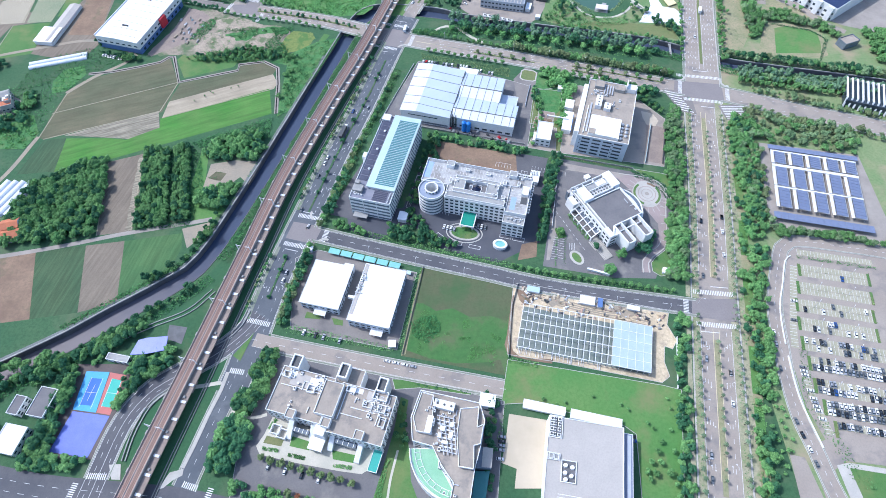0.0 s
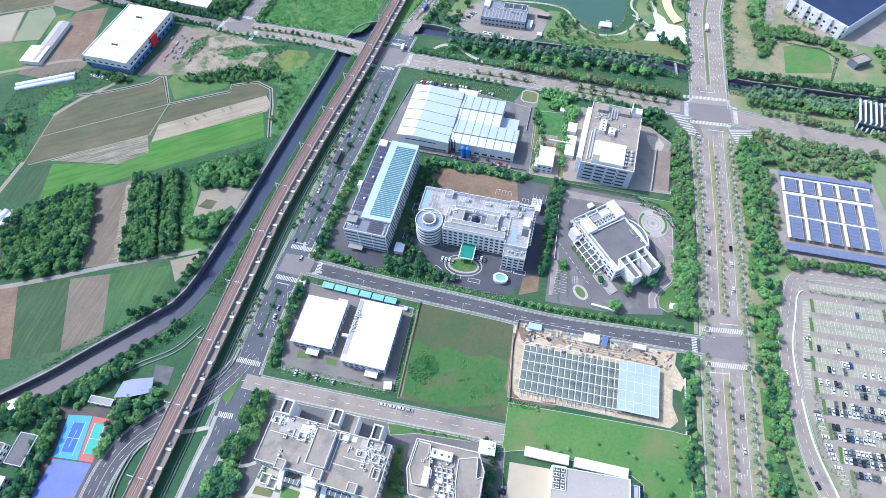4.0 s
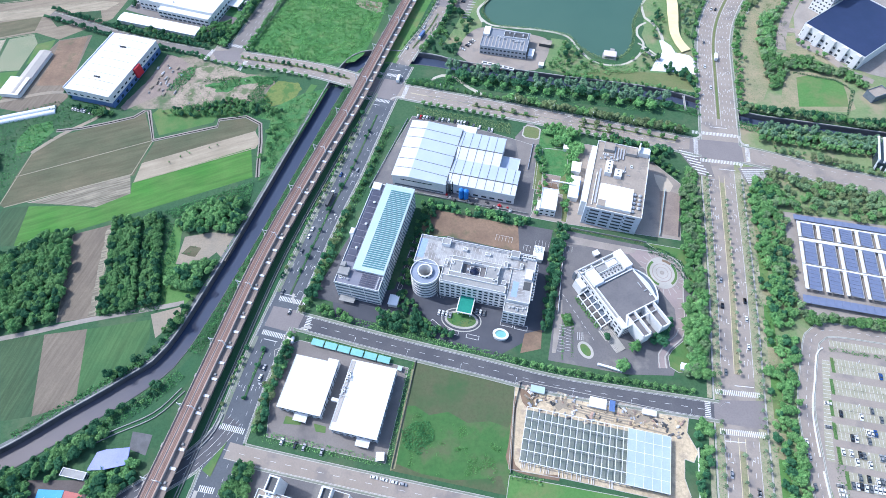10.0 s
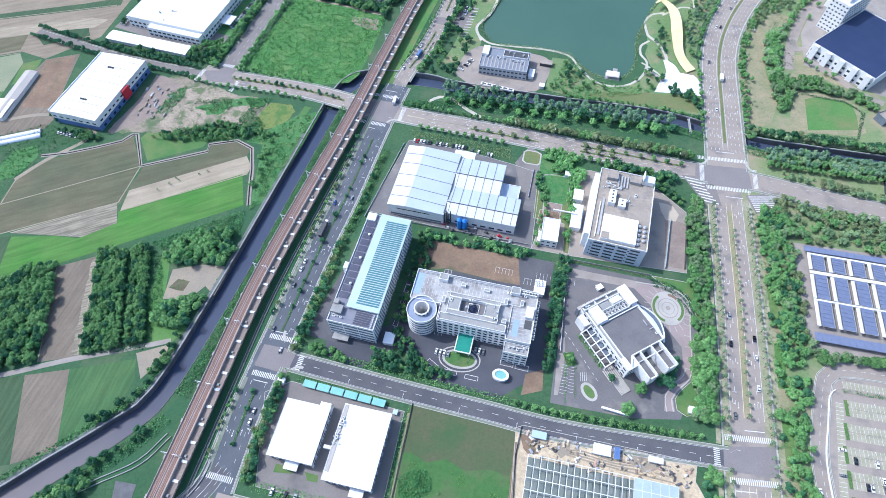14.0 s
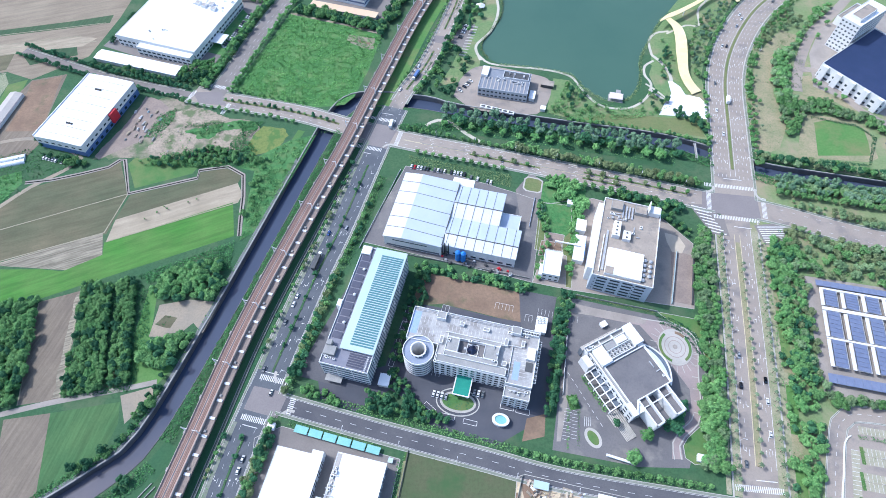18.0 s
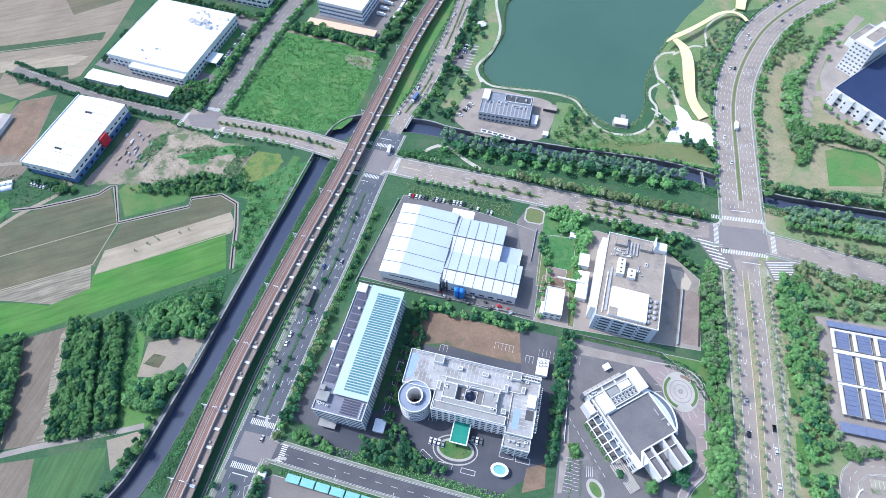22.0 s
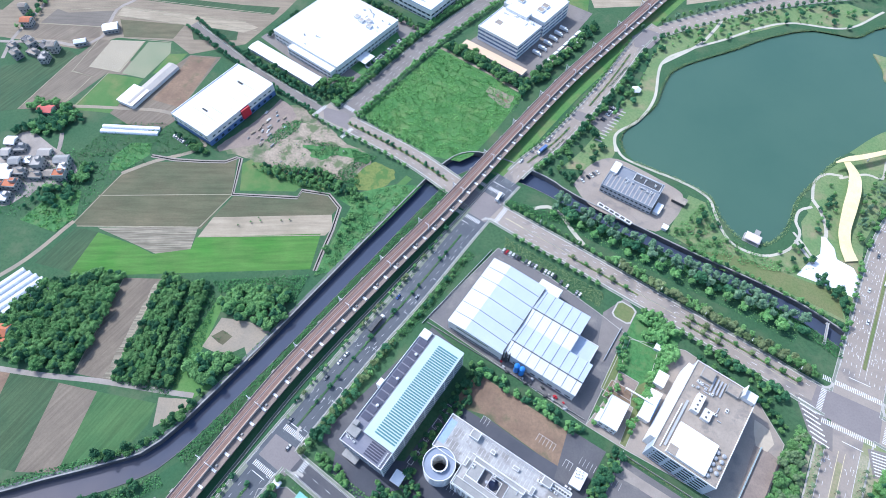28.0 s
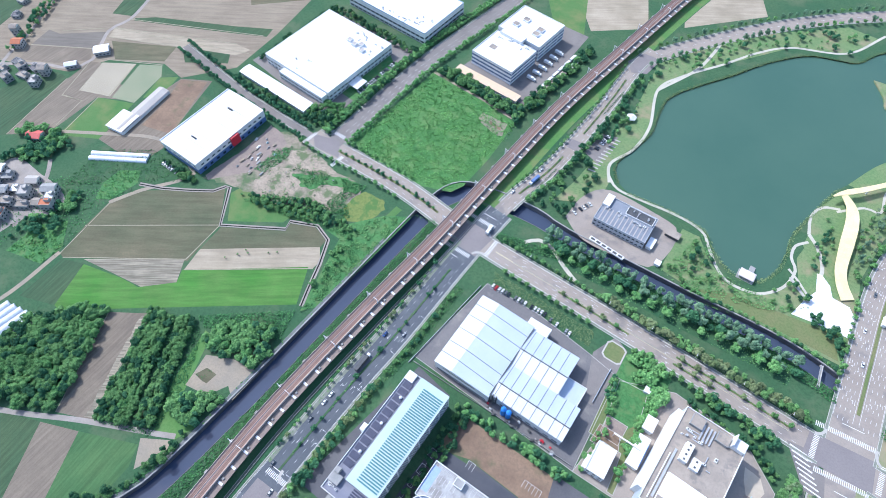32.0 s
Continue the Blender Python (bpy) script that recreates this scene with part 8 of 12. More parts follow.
    for x, y, ln, t in ((-8.5, 2, 20, 90), (6.5, 2, 20, 90), (14, -4, 14, 0), (-22, 4, 26, 0), (30, 0, 12, 90), (20, 1, 16, 0)):
        part("pipe_run", add_box(geo(), x, y, 15.25, ln, 0.45, 0.5, t), WHITE, b, "pale pipe run")
    part("side_entrance", add_box(geo(), 34.6, -22.5, 0, 5.4, 13, 3.6), mat("deep_teal_sheet", (0.05, 0.34, 0.28), (0.06, 0.38, 0.32), rough=0.5), b, "teal side entrance roof")
    part("entrance_rim", ring(6.0, 13.6, 3.4, 0.5, 0.35, 34.6, -22.5), WHITE, b)


research_building()


def plant_building():
    b = thing("plant_building", 0, 87, 0, -12.5, "grey-roofed building crowded with rooftop plant", "research building")
    at = b.matrix_basis.inverted()

    def inner(pts):
        return [tuple((at @ Vector((x, y, 0)))[:2]) for x, y in pts]

    outline = inner([(-16.5, 115.5), (-22, 99), (-20.8, 85.4), (-9, 82.2), (-4, 72), (3, 62), (-1, 44), (10, 42), (15, 69), (19.5, 84), (22, 97), (19.3, 107.4)])
    part("wall", add_prism(geo(), outline, 0, 17), WHITE, b)
    part("roof", add_prism(geo(), [(x * 0.985, y * 0.985) for x, y in outline], 17, 17.08), ROOFGREY, b)
    for (x0, y0), (x1, y1) in zip(outline, outline[1:] + outline[:1]):
        part("parapet", add_bar(geo(), (x0, y0, 17.9), (x1, y1, 17.9), 0.45, 1.0), WHITE, b)

    def raised(pts, z, h, roof=ROOFGREY):
        q = inner(pts)
        part("upper_wall", add_prism(geo(), q, z, z + h), WHITE, b)
        cx, cy = sum(p[0] for p in q) / len(q), sum(p[1] for p in q) / len(q)
        part("upper_roof", add_prism(geo(), [(cx + (x - cx) * 0.97, cy + (y - cy) * 0.97) for x, y in q], z + h, z + h + 0.06), roof, b)
        for (x0, y0), (x1, y1) in zip(q, q[1:] + q[:1]):
            part("parapet", add_bar(geo(), (x0, y0, z + h + 0.7), (x1, y1, z + h + 0.7), 0.4, 0.75), WHITE, b)

    raised([(-15.6, 113.6), (-8.4, 111.6), (-9.6, 88.6), (-18.6, 90.4), (-20.5, 98.5)], 17, 2.4)
    raised([(7.6, 103.4), (18.6, 104.4), (17.2, 92.4), (21, 94), (18.7, 83), (15, 82), (14.4, 69), (6.1, 70.4), (5.3, 88.4)], 17, 2.2)
    part("tank_cover", add_box(geo(), *inner([(-11, 94)])[0], 19.4, 3.6, 10.2, 1.7), WHITEROOF, b)
    x, y = -2, 105.6
    cooling_unit(x, y, 17.1, -14, 12.6, 5.2, 3.4, 3, 1, "long white cooling tower with three fans")
    for i in range(9):
        p, q = inner([(-6.4 + i * 0.2, 100 - i * 2.5), (4.2 + i * 0.1, 97.6 - i * 2.5)])
        part("pipe_run", add_bar(geo(), (*p, 18.1), (*q, 18.1), 0.7, 0.8), WHITE if i % 2 else STEEL, b, "pale pipe run")
    for i in range(4):
        p, q = inner([(-5 + i * 2.8, 99), (-2.4 + i * 2.4, 77)])
        part("pipe_run", add_bar(geo(), (*p, 18.7), (*q, 18.7), 0.5, 0.6), STEEL, b, "pale pipe run")
    for x, y, w, d in ((-3, 92, 3, 3), (1.6, 88, 2.6, 4), (-2, 84, 4, 2), (2.4, 94, 2.4, 2.4), (-5, 88, 2.2, 3)):
        part("roof_unit", add_box(geo(), *inner([(x, y)])[0], 17.1, w, d, 2.0, 0, 0.94), WHITE, b)
    roof_clutter(b, -8, 4, -8, 16, 17.2, 22, 61)
    roof_clutter(b, -16, -10, 2, 20, 19.5, 9, 62)
    roof_clutter(b, 2, 12, -40, -24, 17.1, 6, 63)
    for p, q in zip(outline, outline[1:] + outline[:1]):
        if (Vector(p) - Vector(q)).length > 11:
            facade(b, *q, *p, 0, 4, 4, 4.2, 0.6, 1.6)
    part("glass_side", add_prism(geo(), inner([(19, 84), (26.5, 83), (25, 71.5), (16.5, 72)]), 0, 8), GREYGLASS, b, "blue-grey glazed annex")
    part("glass_side_top", add_prism(geo(), inner([(21, 84), (27, 83), (25.4, 72), (19.6, 72.4)]), 8, 8.3), ROOFLIGHT, b)
    part("teal_awning", add_prism(geo(), inner([(16, 71), (24.6, 71), (20.4, 50), (12.8, 51)]), 3.6, 4.0), mat("dark_teal_awning", (0.06, 0.2, 0.2), (0.08, 0.24, 0.23), rough=0.6), b)
    # the quarter-round wing with its green roof and spiral stair
    gm = mat("pale_green_roof_coating", (0.24, 0.46, 0.29), (0.29, 0.5, 0.33), rough=0.8, scale=0.1)
    cx, cy = 8.0, 82.0
    rim = [(cx + 30.6 * math.cos(t), cy + 30.6 * math.sin(t)) for t in (math.pi + k * math.pi / 2.1 / 18 for k in range(19))]
    w = part("round_wing", add_prism(geo(), inner([(-6, 83)] + rim + [(5, 52), (2, 62)]), 0, 12.4), WHITE, b)
    part("round_roof", add_prism(geo(), inner([(-7, 81.5)] + [(cx + (x - cx) * 0.965, cy + (y - cy) * 0.965) for x, y in rim] + [(4, 53), (1.4, 61), (-5, 72)]), 12.4, 12.52), gm, w, "pale green coated roof")
    for r, h in ((1.0, 13.6), (0.9, 12.9), (0.8, 12.9)):
        line = inner([(cx + (x - cx) * r, cy + (y - cy) * r) for x, y in rim])
        for p, q in zip(line, line[1:]):
            part("roof_rim", add_bar(geo(), (*p, h), (*q, h), 0.6 if r == 1.0 else 0.28, 1.2 if r == 1.0 else 0.4), WHITE, w)
    for x, y in rim[1::2]:
        p, q = inner([(cx + (x - cx) * 0.9, cy + (y - cy) * 0.9), (cx + (x - cx) * 0.8, cy + (y - cy) * 0.8)])
        part("roof_strut", add_bar(geo(), (*p, 12.9), (*q, 12.9), 0.25, 0.35), WHITE, w)
    sx, sy = -6.0, 66.0
    for k in range(9):
        t = 0.15 + k * 0.17
        p, q = inner([(sx + 4.5 * math.cos(t), sy + 4.5 * math.sin(t)), (sx + 10 * math.cos(t), sy + 10 * math.sin(t))])
        part("stair_frame", add_bar(geo(), (*p, 14.6), (*q, 14.6), 0.35, 0.4), WHITE, w, "white fan-shaped stair frame")
    part("stair_glass", add_prism(geo(), inner([(sx + r * math.cos(t), sy + r * math.sin(t)) for r, ts in ((10, (0.15, 0.5, 0.85, 1.2, 1.5)), (4.5, (1.5, 1.0, 0.5, 0.15))) for t in ts]), 12.5, 14.2), GREYGLASS, w)
    s = thing("white_shed", 25, 113, 0, -9.5, "small white plant shed", "shed")
    part("wall", add_box(geo(), 0, 0, 0, 10, 8, 6), WHITE, s)
    part("roof", add_box(geo(), -1, 0, 6, 8, 8.4, 0.25), WHITEROOF, s)


plant_building()


def sheet_hall():
    b = thing("sheet_hall", 78, 66, 0, -9.8, "large hall with a smooth light grey roof", "hall")
    part("wall", add_box(geo(), 0, 0, 0, 44.4, 64, 11.6), WHITE, b)
    part("roof", add_box(geo(), 0, 0, 11.6, 43.8, 63.4, 0.15), ROOFLIGHT, b, "smooth light grey sheet roof")
    part("parapet", ring(44.8, 64.4, 11.5, 0.7, 0.5), WHITE, b)
    part("roof_pit", add_box(geo(), -17.8, 26.0, 11.76, 7.4, 12.4, 0.1), DARKCONC, b)
    part("roof_pit_wall", ring(8.0, 13.2, 11.7, 0.9, 0.45, -17.8, 26.0), WHITE, b)
    part("roof_pit", add_box(geo(), -9.0, 1.4, 11.76, 8.0, 11.6, 0.1), DARKCONC, b)
    part("roof_pit_wall", ring(8.8, 12.4, 11.7, 0.9, 0.45, -9.0, 1.4), WHITE, b)
    for x, y in ((-11, 4.6), (-7, 4.0), (-11, 0.4), (-7.4, -0.8), (-10.6, -3.2)):
        part("round_tank", add_cyl(geo(), x, y, 11.8, 1.3, 1.5, 14, 1.1), WHITEROOF, b, "round white tank in a roof pit")
    part("lower_roof", add_box(geo(), 2, -21, 11.76, 33, 20, 0.3), ROOFLIGHT, b, "ribbed light grey roof")
    for i in range(12):
        part("roof_rib", add_box(geo(), 2, -30.2 + i * 1.7, 12.06, 33, 0.3, 0.14), WHITE, b)
    for i in range(4):
        x, y, a = local(b, -19.4, 30.6 - i * 3.1)
        cooling_unit(x, y, 11.8, a, 3.4, 2.2, 1.4, 2, 1)
        x, y, a = local(b, -15.8, 30.6 - i * 3.1)
        cooling_unit(x, y, 11.8, a, 2.0, 2.2, 1.2, 1, 1)
    block(b, 25.4, -1, 6.2, 62, 0, 8.5, BLUEWALL, mat("blue_grey_sheet", (0.2, 0.22, 0.3), (0.23, 0.25, 0.33), rough=0.5), WHITE, 0.3)
    part("side_stripe", add_box(geo(), 26.2, -1, 8.6, 2.2, 60, 0.12), mat("pale_blue_strip", (0.5, 0.52, 0.58), rough=0.5), b)
    block(b, -18.2, 8.6, 7.6, 4.0, 11.6, 0.9, WHITE, CONC, WHITE, 0.5)
    for x in (-19.6, -16.4):
        part("roof_frame", ring(2.6, 3.0, 12.5, 0.6, 0.3, x, 8.6), WHITE, b)
    for x, y, w, label in ((60.5, 109, 26, "long white flat-roofed shed"), (92, 102, 31, "long white flat-roofed shed")):
        s = thing("long_shed", x, y, 0, -12.5, label + " beside a lawn", "shed", "long sheds")
        part("wall", add_box(geo(), 0, 0, 0, w, 5.2, 3), WHITE, s)
        part("roof", add_box(geo(), 0, 0, 3, w + 0.5, 5.7, 0.25), WHITEROOF, s)
        part("roof_edge", ring(w + 0.6, 5.8, 3.1, 0.3, 0.25), WHITE, s)


sheet_hall()


# --- the blue and white warehouse with a red sign
def blue_warehouse():
    b = thing("blue_warehouse", -302.6, 497, 0, -15.5, "warehouse with a white roof, blue lower walls and a red sign", "warehouse")
    w, d, h = 45.5, 79, 13
    part("wall", add_box(geo(), 0, 0, 5.5, w, d, h - 5.5), WHITE, b)
    part("lower_wall", add_box(geo(), 0, 0, 0, w - 0.3, d - 0.3, 5.5), BLUEWALL, b, "dark blue lower wall")
    gable(b, -w / 2 - 0.2, w / 2 + 0.2, -d / 2 - 0.2, d / 2 + 0.2, h, 1.0, 0.5, WHITEROOF, WHITEROOF, True)
    for i in range(8):
        y = -d / 2 + d * (i + 0.7) / 8.4
        part("seam", add_bar(geo(), (-w / 2 + 6, y, h + 0.42), (0, y, h + 1.08), 0.4, 0.2), CONC, b)
        part("seam", add_bar(geo(), (0, y, h + 1.08), (w / 2 - 5, y, h + 0.38), 0.4, 0.2), CONC, b)
    part("red_sign", add_box(geo(), w / 2 + 0.9, 3, 2.5, 2.2, 9, 9.5), RED, b, "bright red box sign")
    part("roof_ridge_wall", add_box(geo(), -w / 2, 0, h - 0.5, 0.6, d, 1.4), WHITE, b)
    facade(b, w / 2, -d / 2 + 3, w / 2, d / 2 - 3, 0, 1, 4, 6, 0.5, 1.4, 7.5)
    facade(b, w / 2 - 0.14, -d / 2 + 3, w / 2 - 0.14, d / 2 - 3, 0, 1, 4, 7, 0.4, 2.4, 1.0)
    facade(b, -w / 2, -d / 2, w / 2, -d / 2, 0, 1, 4, 6, 0.5, 1.4, 7.5)
    for y in (-20, 22):
        for i in range(3):
            part("roof_vent", add_cyl(add_box(geo(), -3 + i * 2.2, y, h + 0.8, 1.4, 1.6, 0.9), -3 + i * 2.2, y, h + 1.7, 0.5, 0.5, 10), DARKSTEEL, b, "dark roof ventilator")


blue_warehouse()


def white_plant():
    b = thing("white_plant", -253.5, 626, 0, -18, "very large plant with a glaring white flat roof", "plant")
    part("wall", add_box(geo(), 0, 0, 0, 86, 88, 11.5), WHITE, b)
    part("roof", add_box(geo(), 0, 0, 11.5, 85.4, 87.4, 0.2), WHITEROOF, b)
    part("parapet", ring(86.4, 88.4, 11.4, 0.7, 0.6), WHITE, b)
    block(b, 12, -42, 58, 18, 0, 9, WHITE, WHITEROOF, WHITE, 0.6)
    facade(b, -43, -44, 43, -44, 0, 2, 4.2, 5, 0.6, 1.8)
    facade(b, 43, -44, 43, 44, 0, 2, 4.2, 5, 0.6, 1.8)
    facade(b, -17, -51, 41, -51, 0, 2, 4.0, 5, 0.7, 1.8)
    part("entrance_canopy", add_box(geo(), 49, -12, 4.5, 12, 14, 0.6), WHITE, b)
    for i in range(4):
        part("column", add_cyl(geo(), 53, -17 + i * 3.4, 0, 0.4, 4.5, 10), WHITE, b)
    for x, y in ((8, 22), (16, 20), (22, 24), (28, 18)):
        block(b, x, y, 5, 5, 11.7, 2.2, WHITE, ROOFLIGHT, WHITE, 0.3)
    roof_clutter(b, 4, 40, 12, 40, 11.7, 18, 81)
    roof_clutter(b, -16, 0, -40, -20, 11.7, 5, 82)
    c = thing("white_plant", -213, 725, 0, -18, "wide white-roofed plant behind a hedge", "plant")
    block(c, 0, 0, 105, 64, 0, 13, WHITE, WHITEROOF, mat("pale_blue_edge", (0.45, 0.55, 0.68), rough=0.5), 1.0)
    facade(c, -52, -32, 52, -32, 0, 2, 5, 6, 0.75, 2.0)
    facade(c, 52.5, -32, 52.5, 32, 0, 2, 5, 6, 0.75, 2.0)
    roof_clutter(c, 20, 50, -28, -10, 13.1, 10, 83)
    roof_clutter(c, -10, 30, -30, -26, 13.1, 8, 84)
    s = thing("long_shed", -281, 566.5, 0, -17.2, "long low shed with a white sheet roof", "shed")
    part("wall", add_box(geo(), 0, 0, 0, 87, 12, 4.5), WHITE, s)
    gable(s, -44, 44, -6.6, 6.6, 4.5, 0.8, 0.5, WHITEROOF, WHITEROOF, False)


white_plant()


def depot_office():
    b = thing("depot_office", -90.4, 680.4, 0, -20, "white office block with dark window bands", "office building")
    for (x, y, w, d, h) in ((0, 0, 48, 40, 15), (-1, 46, 50, 44, 16.5)):
        block(b, x, y, w, d, 0, h, WHITE, WHITEROOF, WHITE, 1.0)
        me = data("window_band", add_box(geo(), 0, 0, 0, 9.2, 0.2, 1.7), mat("blue_grey_band", (0.14, 0.18, 0.28), (0.18, 0.22, 0.32), rough=0.2))
        for k in range(3):
            for i in range(5):
                put("window_band", me, None, b).matrix_basis = pose(x - w / 2 + w * (i + 0.5) / 5, y - d / 2 - 0.05, 3 + k * 4.2)
            for i in range(4):
                put("window_band", me, None, b).matrix_basis = pose(x + w / 2 + 0.05, y - d / 2 + d * (i + 0.5) / 4, 3 + k * 4.2, 0, 0, 90)
    block(b, -6, 22, 26, 9, 15, 3, WHITE, WHITEROOF, WHITE, 0.5)
    part("roof_hatch", add_box(geo(), -12, -2, 15.06, 7, 6, 0.3), ROOFGREY, b)
    roof_clutter(b, -20, 20, 12, 18, 15.1, 10, 91)
    for x, y in ((10, 46), (10, 38), (-10, 50), (-14, 38)):
        block(b, x, y, 7, 6, 16.5, 1.6, WHITE, ROOFGREY, WHITE, 0.3)
    s = thing("orange_shed", -95.3, 645.5, 0, -17.5, "low shed with a pale orange sheet roof", "shed")
    part("wall", add_box(geo(), 0, 0, 0, 71, 8.6, 3.6), WHITE, s)
    part("roof", add_box(geo(), 0, 0, 3.6, 72, 9.6, 0.25), ORANGE, s)
    lorry_cab = data("cab", add_box(geo(), 3.9, 0, 0.5, 1.9, 2.3, 2.4, 0, 0.94), WHITE)
    lorry_box = data("cargo_box", add_box(geo(), -0.9, 0, 0.9, 7.2, 2.5, 2.8), WHITE)
    wheel = data("wheel", add_wheel(geo(), 0.5, 0.35), DARKSTEEL)
    for i in range(12):
        k = i % 6
        x, y = (-58 + k * 3.2, 668 + k * 9.0) if i < 6 else (-44 + k * 3.4, 662 + k * 9.6)
        t = thing("lorry", x, y, 0.1, -20 if i < 6 else 70, "white box lorry parked at the depot", "lorry", "depot lorries")
        put("cab", lorry_cab, None, t)
        put("cargo_box", lorry_box, None, t)
        for sx in (3.4, -2.8):
            for sy in (-1.1, 1.1):
                put("wheel", wheel, None, t).matrix_basis = pose(sx, sy, 0.5)
    pink = mat("pale_pink_sheet", (0.62, 0.47, 0.41), (0.56, 0.43, 0.38), rough=0.6)
    for i in range(3):
        s = thing("carport", -40 + i * 7.2, 660 + i * 18.5, 0, 68, "long carport with a pale sheet roof", "carport", "depot carports")
        part("roof", add_box(geo(), 0, 0, 2.8, 18, 5, 0.2), (pink, pink, WHITEROOF)[i], s)
        for sx in (-8, 0, 8):
            part("post", add_box(geo(), sx, 2, 0, 0.2, 0.2, 2.8), STEEL, s)


def add_wheel(g, r, w):
    v, f = g
    b, n = len(v), 10
    for k in (-w / 2, w / 2):
        for i in range(n):
            t = 2 * math.pi * i / n
            v.append((r * math.cos(t), k, r * math.sin(t)))
    f += [tuple(b + i for i in range(n)), tuple(b + n + n - 1 - i for i in range(n))]
    f += [(b + (i + 1) % n, b + i, b + n + i, b + n + (i + 1) % n) for i in range(n)]
    return g


depot_office()


# --- waterside building
b = building("waterside_building", "grey waterside pump building with a ribbed roof", 60, 531, 44, 27, -13, 8.6, mat("pale_grey_facade", (0.5, 0.53, 0.57), rough=0.7), mat("blue_grey_roof", (0.2, 0.22, 0.26), (0.26, 0.28, 0.31), rough=0.6, scale=0.1), 2, 3.6, 0.6, 1.5)
part("roof_pit", add_box(geo(), 9, 8, 8.7, 22, 8, 0.3), DARKSTEEL, b)
part("roof_wall", ring(23, 9, 8.7, 1.2, 0.4, 9, 8), WHITE, b)
block(b, -19, 8, 6, 12, 8.6, 2.0, WHITE, WHITEROOF, WHITE, 0.3)
ribs(b, "roof_rib", -20, 20, -13, 2, 8.66, 12, True, 0.9, 0.3, ROOFLIGHT)
roof_clutter(b, -18, 18, -2, 2, 8.7, 14, 95)
roof_clutter(b, 2, 16, 6, 10, 9.0, 4, 96)
t = thing("water_tank_row", 52, 503.5, 0, -20, "long white concrete frame with dark openings", "tank")
part("frame", add_box(geo(), 0, 0, 0, 31, 3.4, 1.4), WHITE, t)
for i in range(6):
    part("opening", add_box(geo(), -12.6 + i * 5.0, 0, 1.4, 3.6, 2.0, 0.05), DARKSTEEL, t)
for x, y, w, d, h, m, lb in ((99, 534, 11, 6, 3.2, DARKSTEEL, "small dark pavilion by the pond path"), (92, 503, 4, 4, 3, WHITE, "small white kiosk at the yard's end"), (84, 519, 4.5, 10, 3.2, WHITE, "low white rack beside the building")):
    s = thing("kiosk", x, y, 0, -15, lb, "kiosk")
    part("wall", add_box(geo(), 0, 0, 0, w, d, h), m, s)
    part("roof", add_box(geo(), 0, 0, h, w + 0.8, d + 0.8, 0.3), ROOFGREY if m is not WHITE else WHITEROOF, s)
park = thing("park_pavilion", 42.9, 650, 0, 20, "white tent-roofed pavilion in the pond park", "pavilion")
part("roof", add_cyl(geo(), 0, 0, 3.0, 5.0, 2.0, 6, 0.4), WHITE, park)
for k in range(6):
    part("post", add_cyl(geo(), 4.2 * math.cos(k * math.pi / 3), 4.2 * math.sin(k * math.pi / 3), 0, 0.15, 3.1, 8), STEEL, park)
# pier house on the water
s = thing("pier_house", 158, 516.5, 0, -14, "small white pavilion on a pier over the pond", "pavilion")
part("platform", add_box(geo(), 0, 0, -1.2, 13, 9, 1.5), CONC, s)
part("jetty", add_box(geo(), 2, 8, -1.2, 4, 8, 1.4), CONC, s)
for x in (-5, 5):
    for y in (-3, 3):
        part("post", add_box(geo(), x, y, 0.3, 0.3, 0.3, 3), WHITE, s)
part("roof", add_box(geo(), 0, 0, 3.3, 12, 8, 0.4, 0, 0.9), mat("pinkish_white_roof", (0.7, 0.62, 0.6), rough=0.7), s)


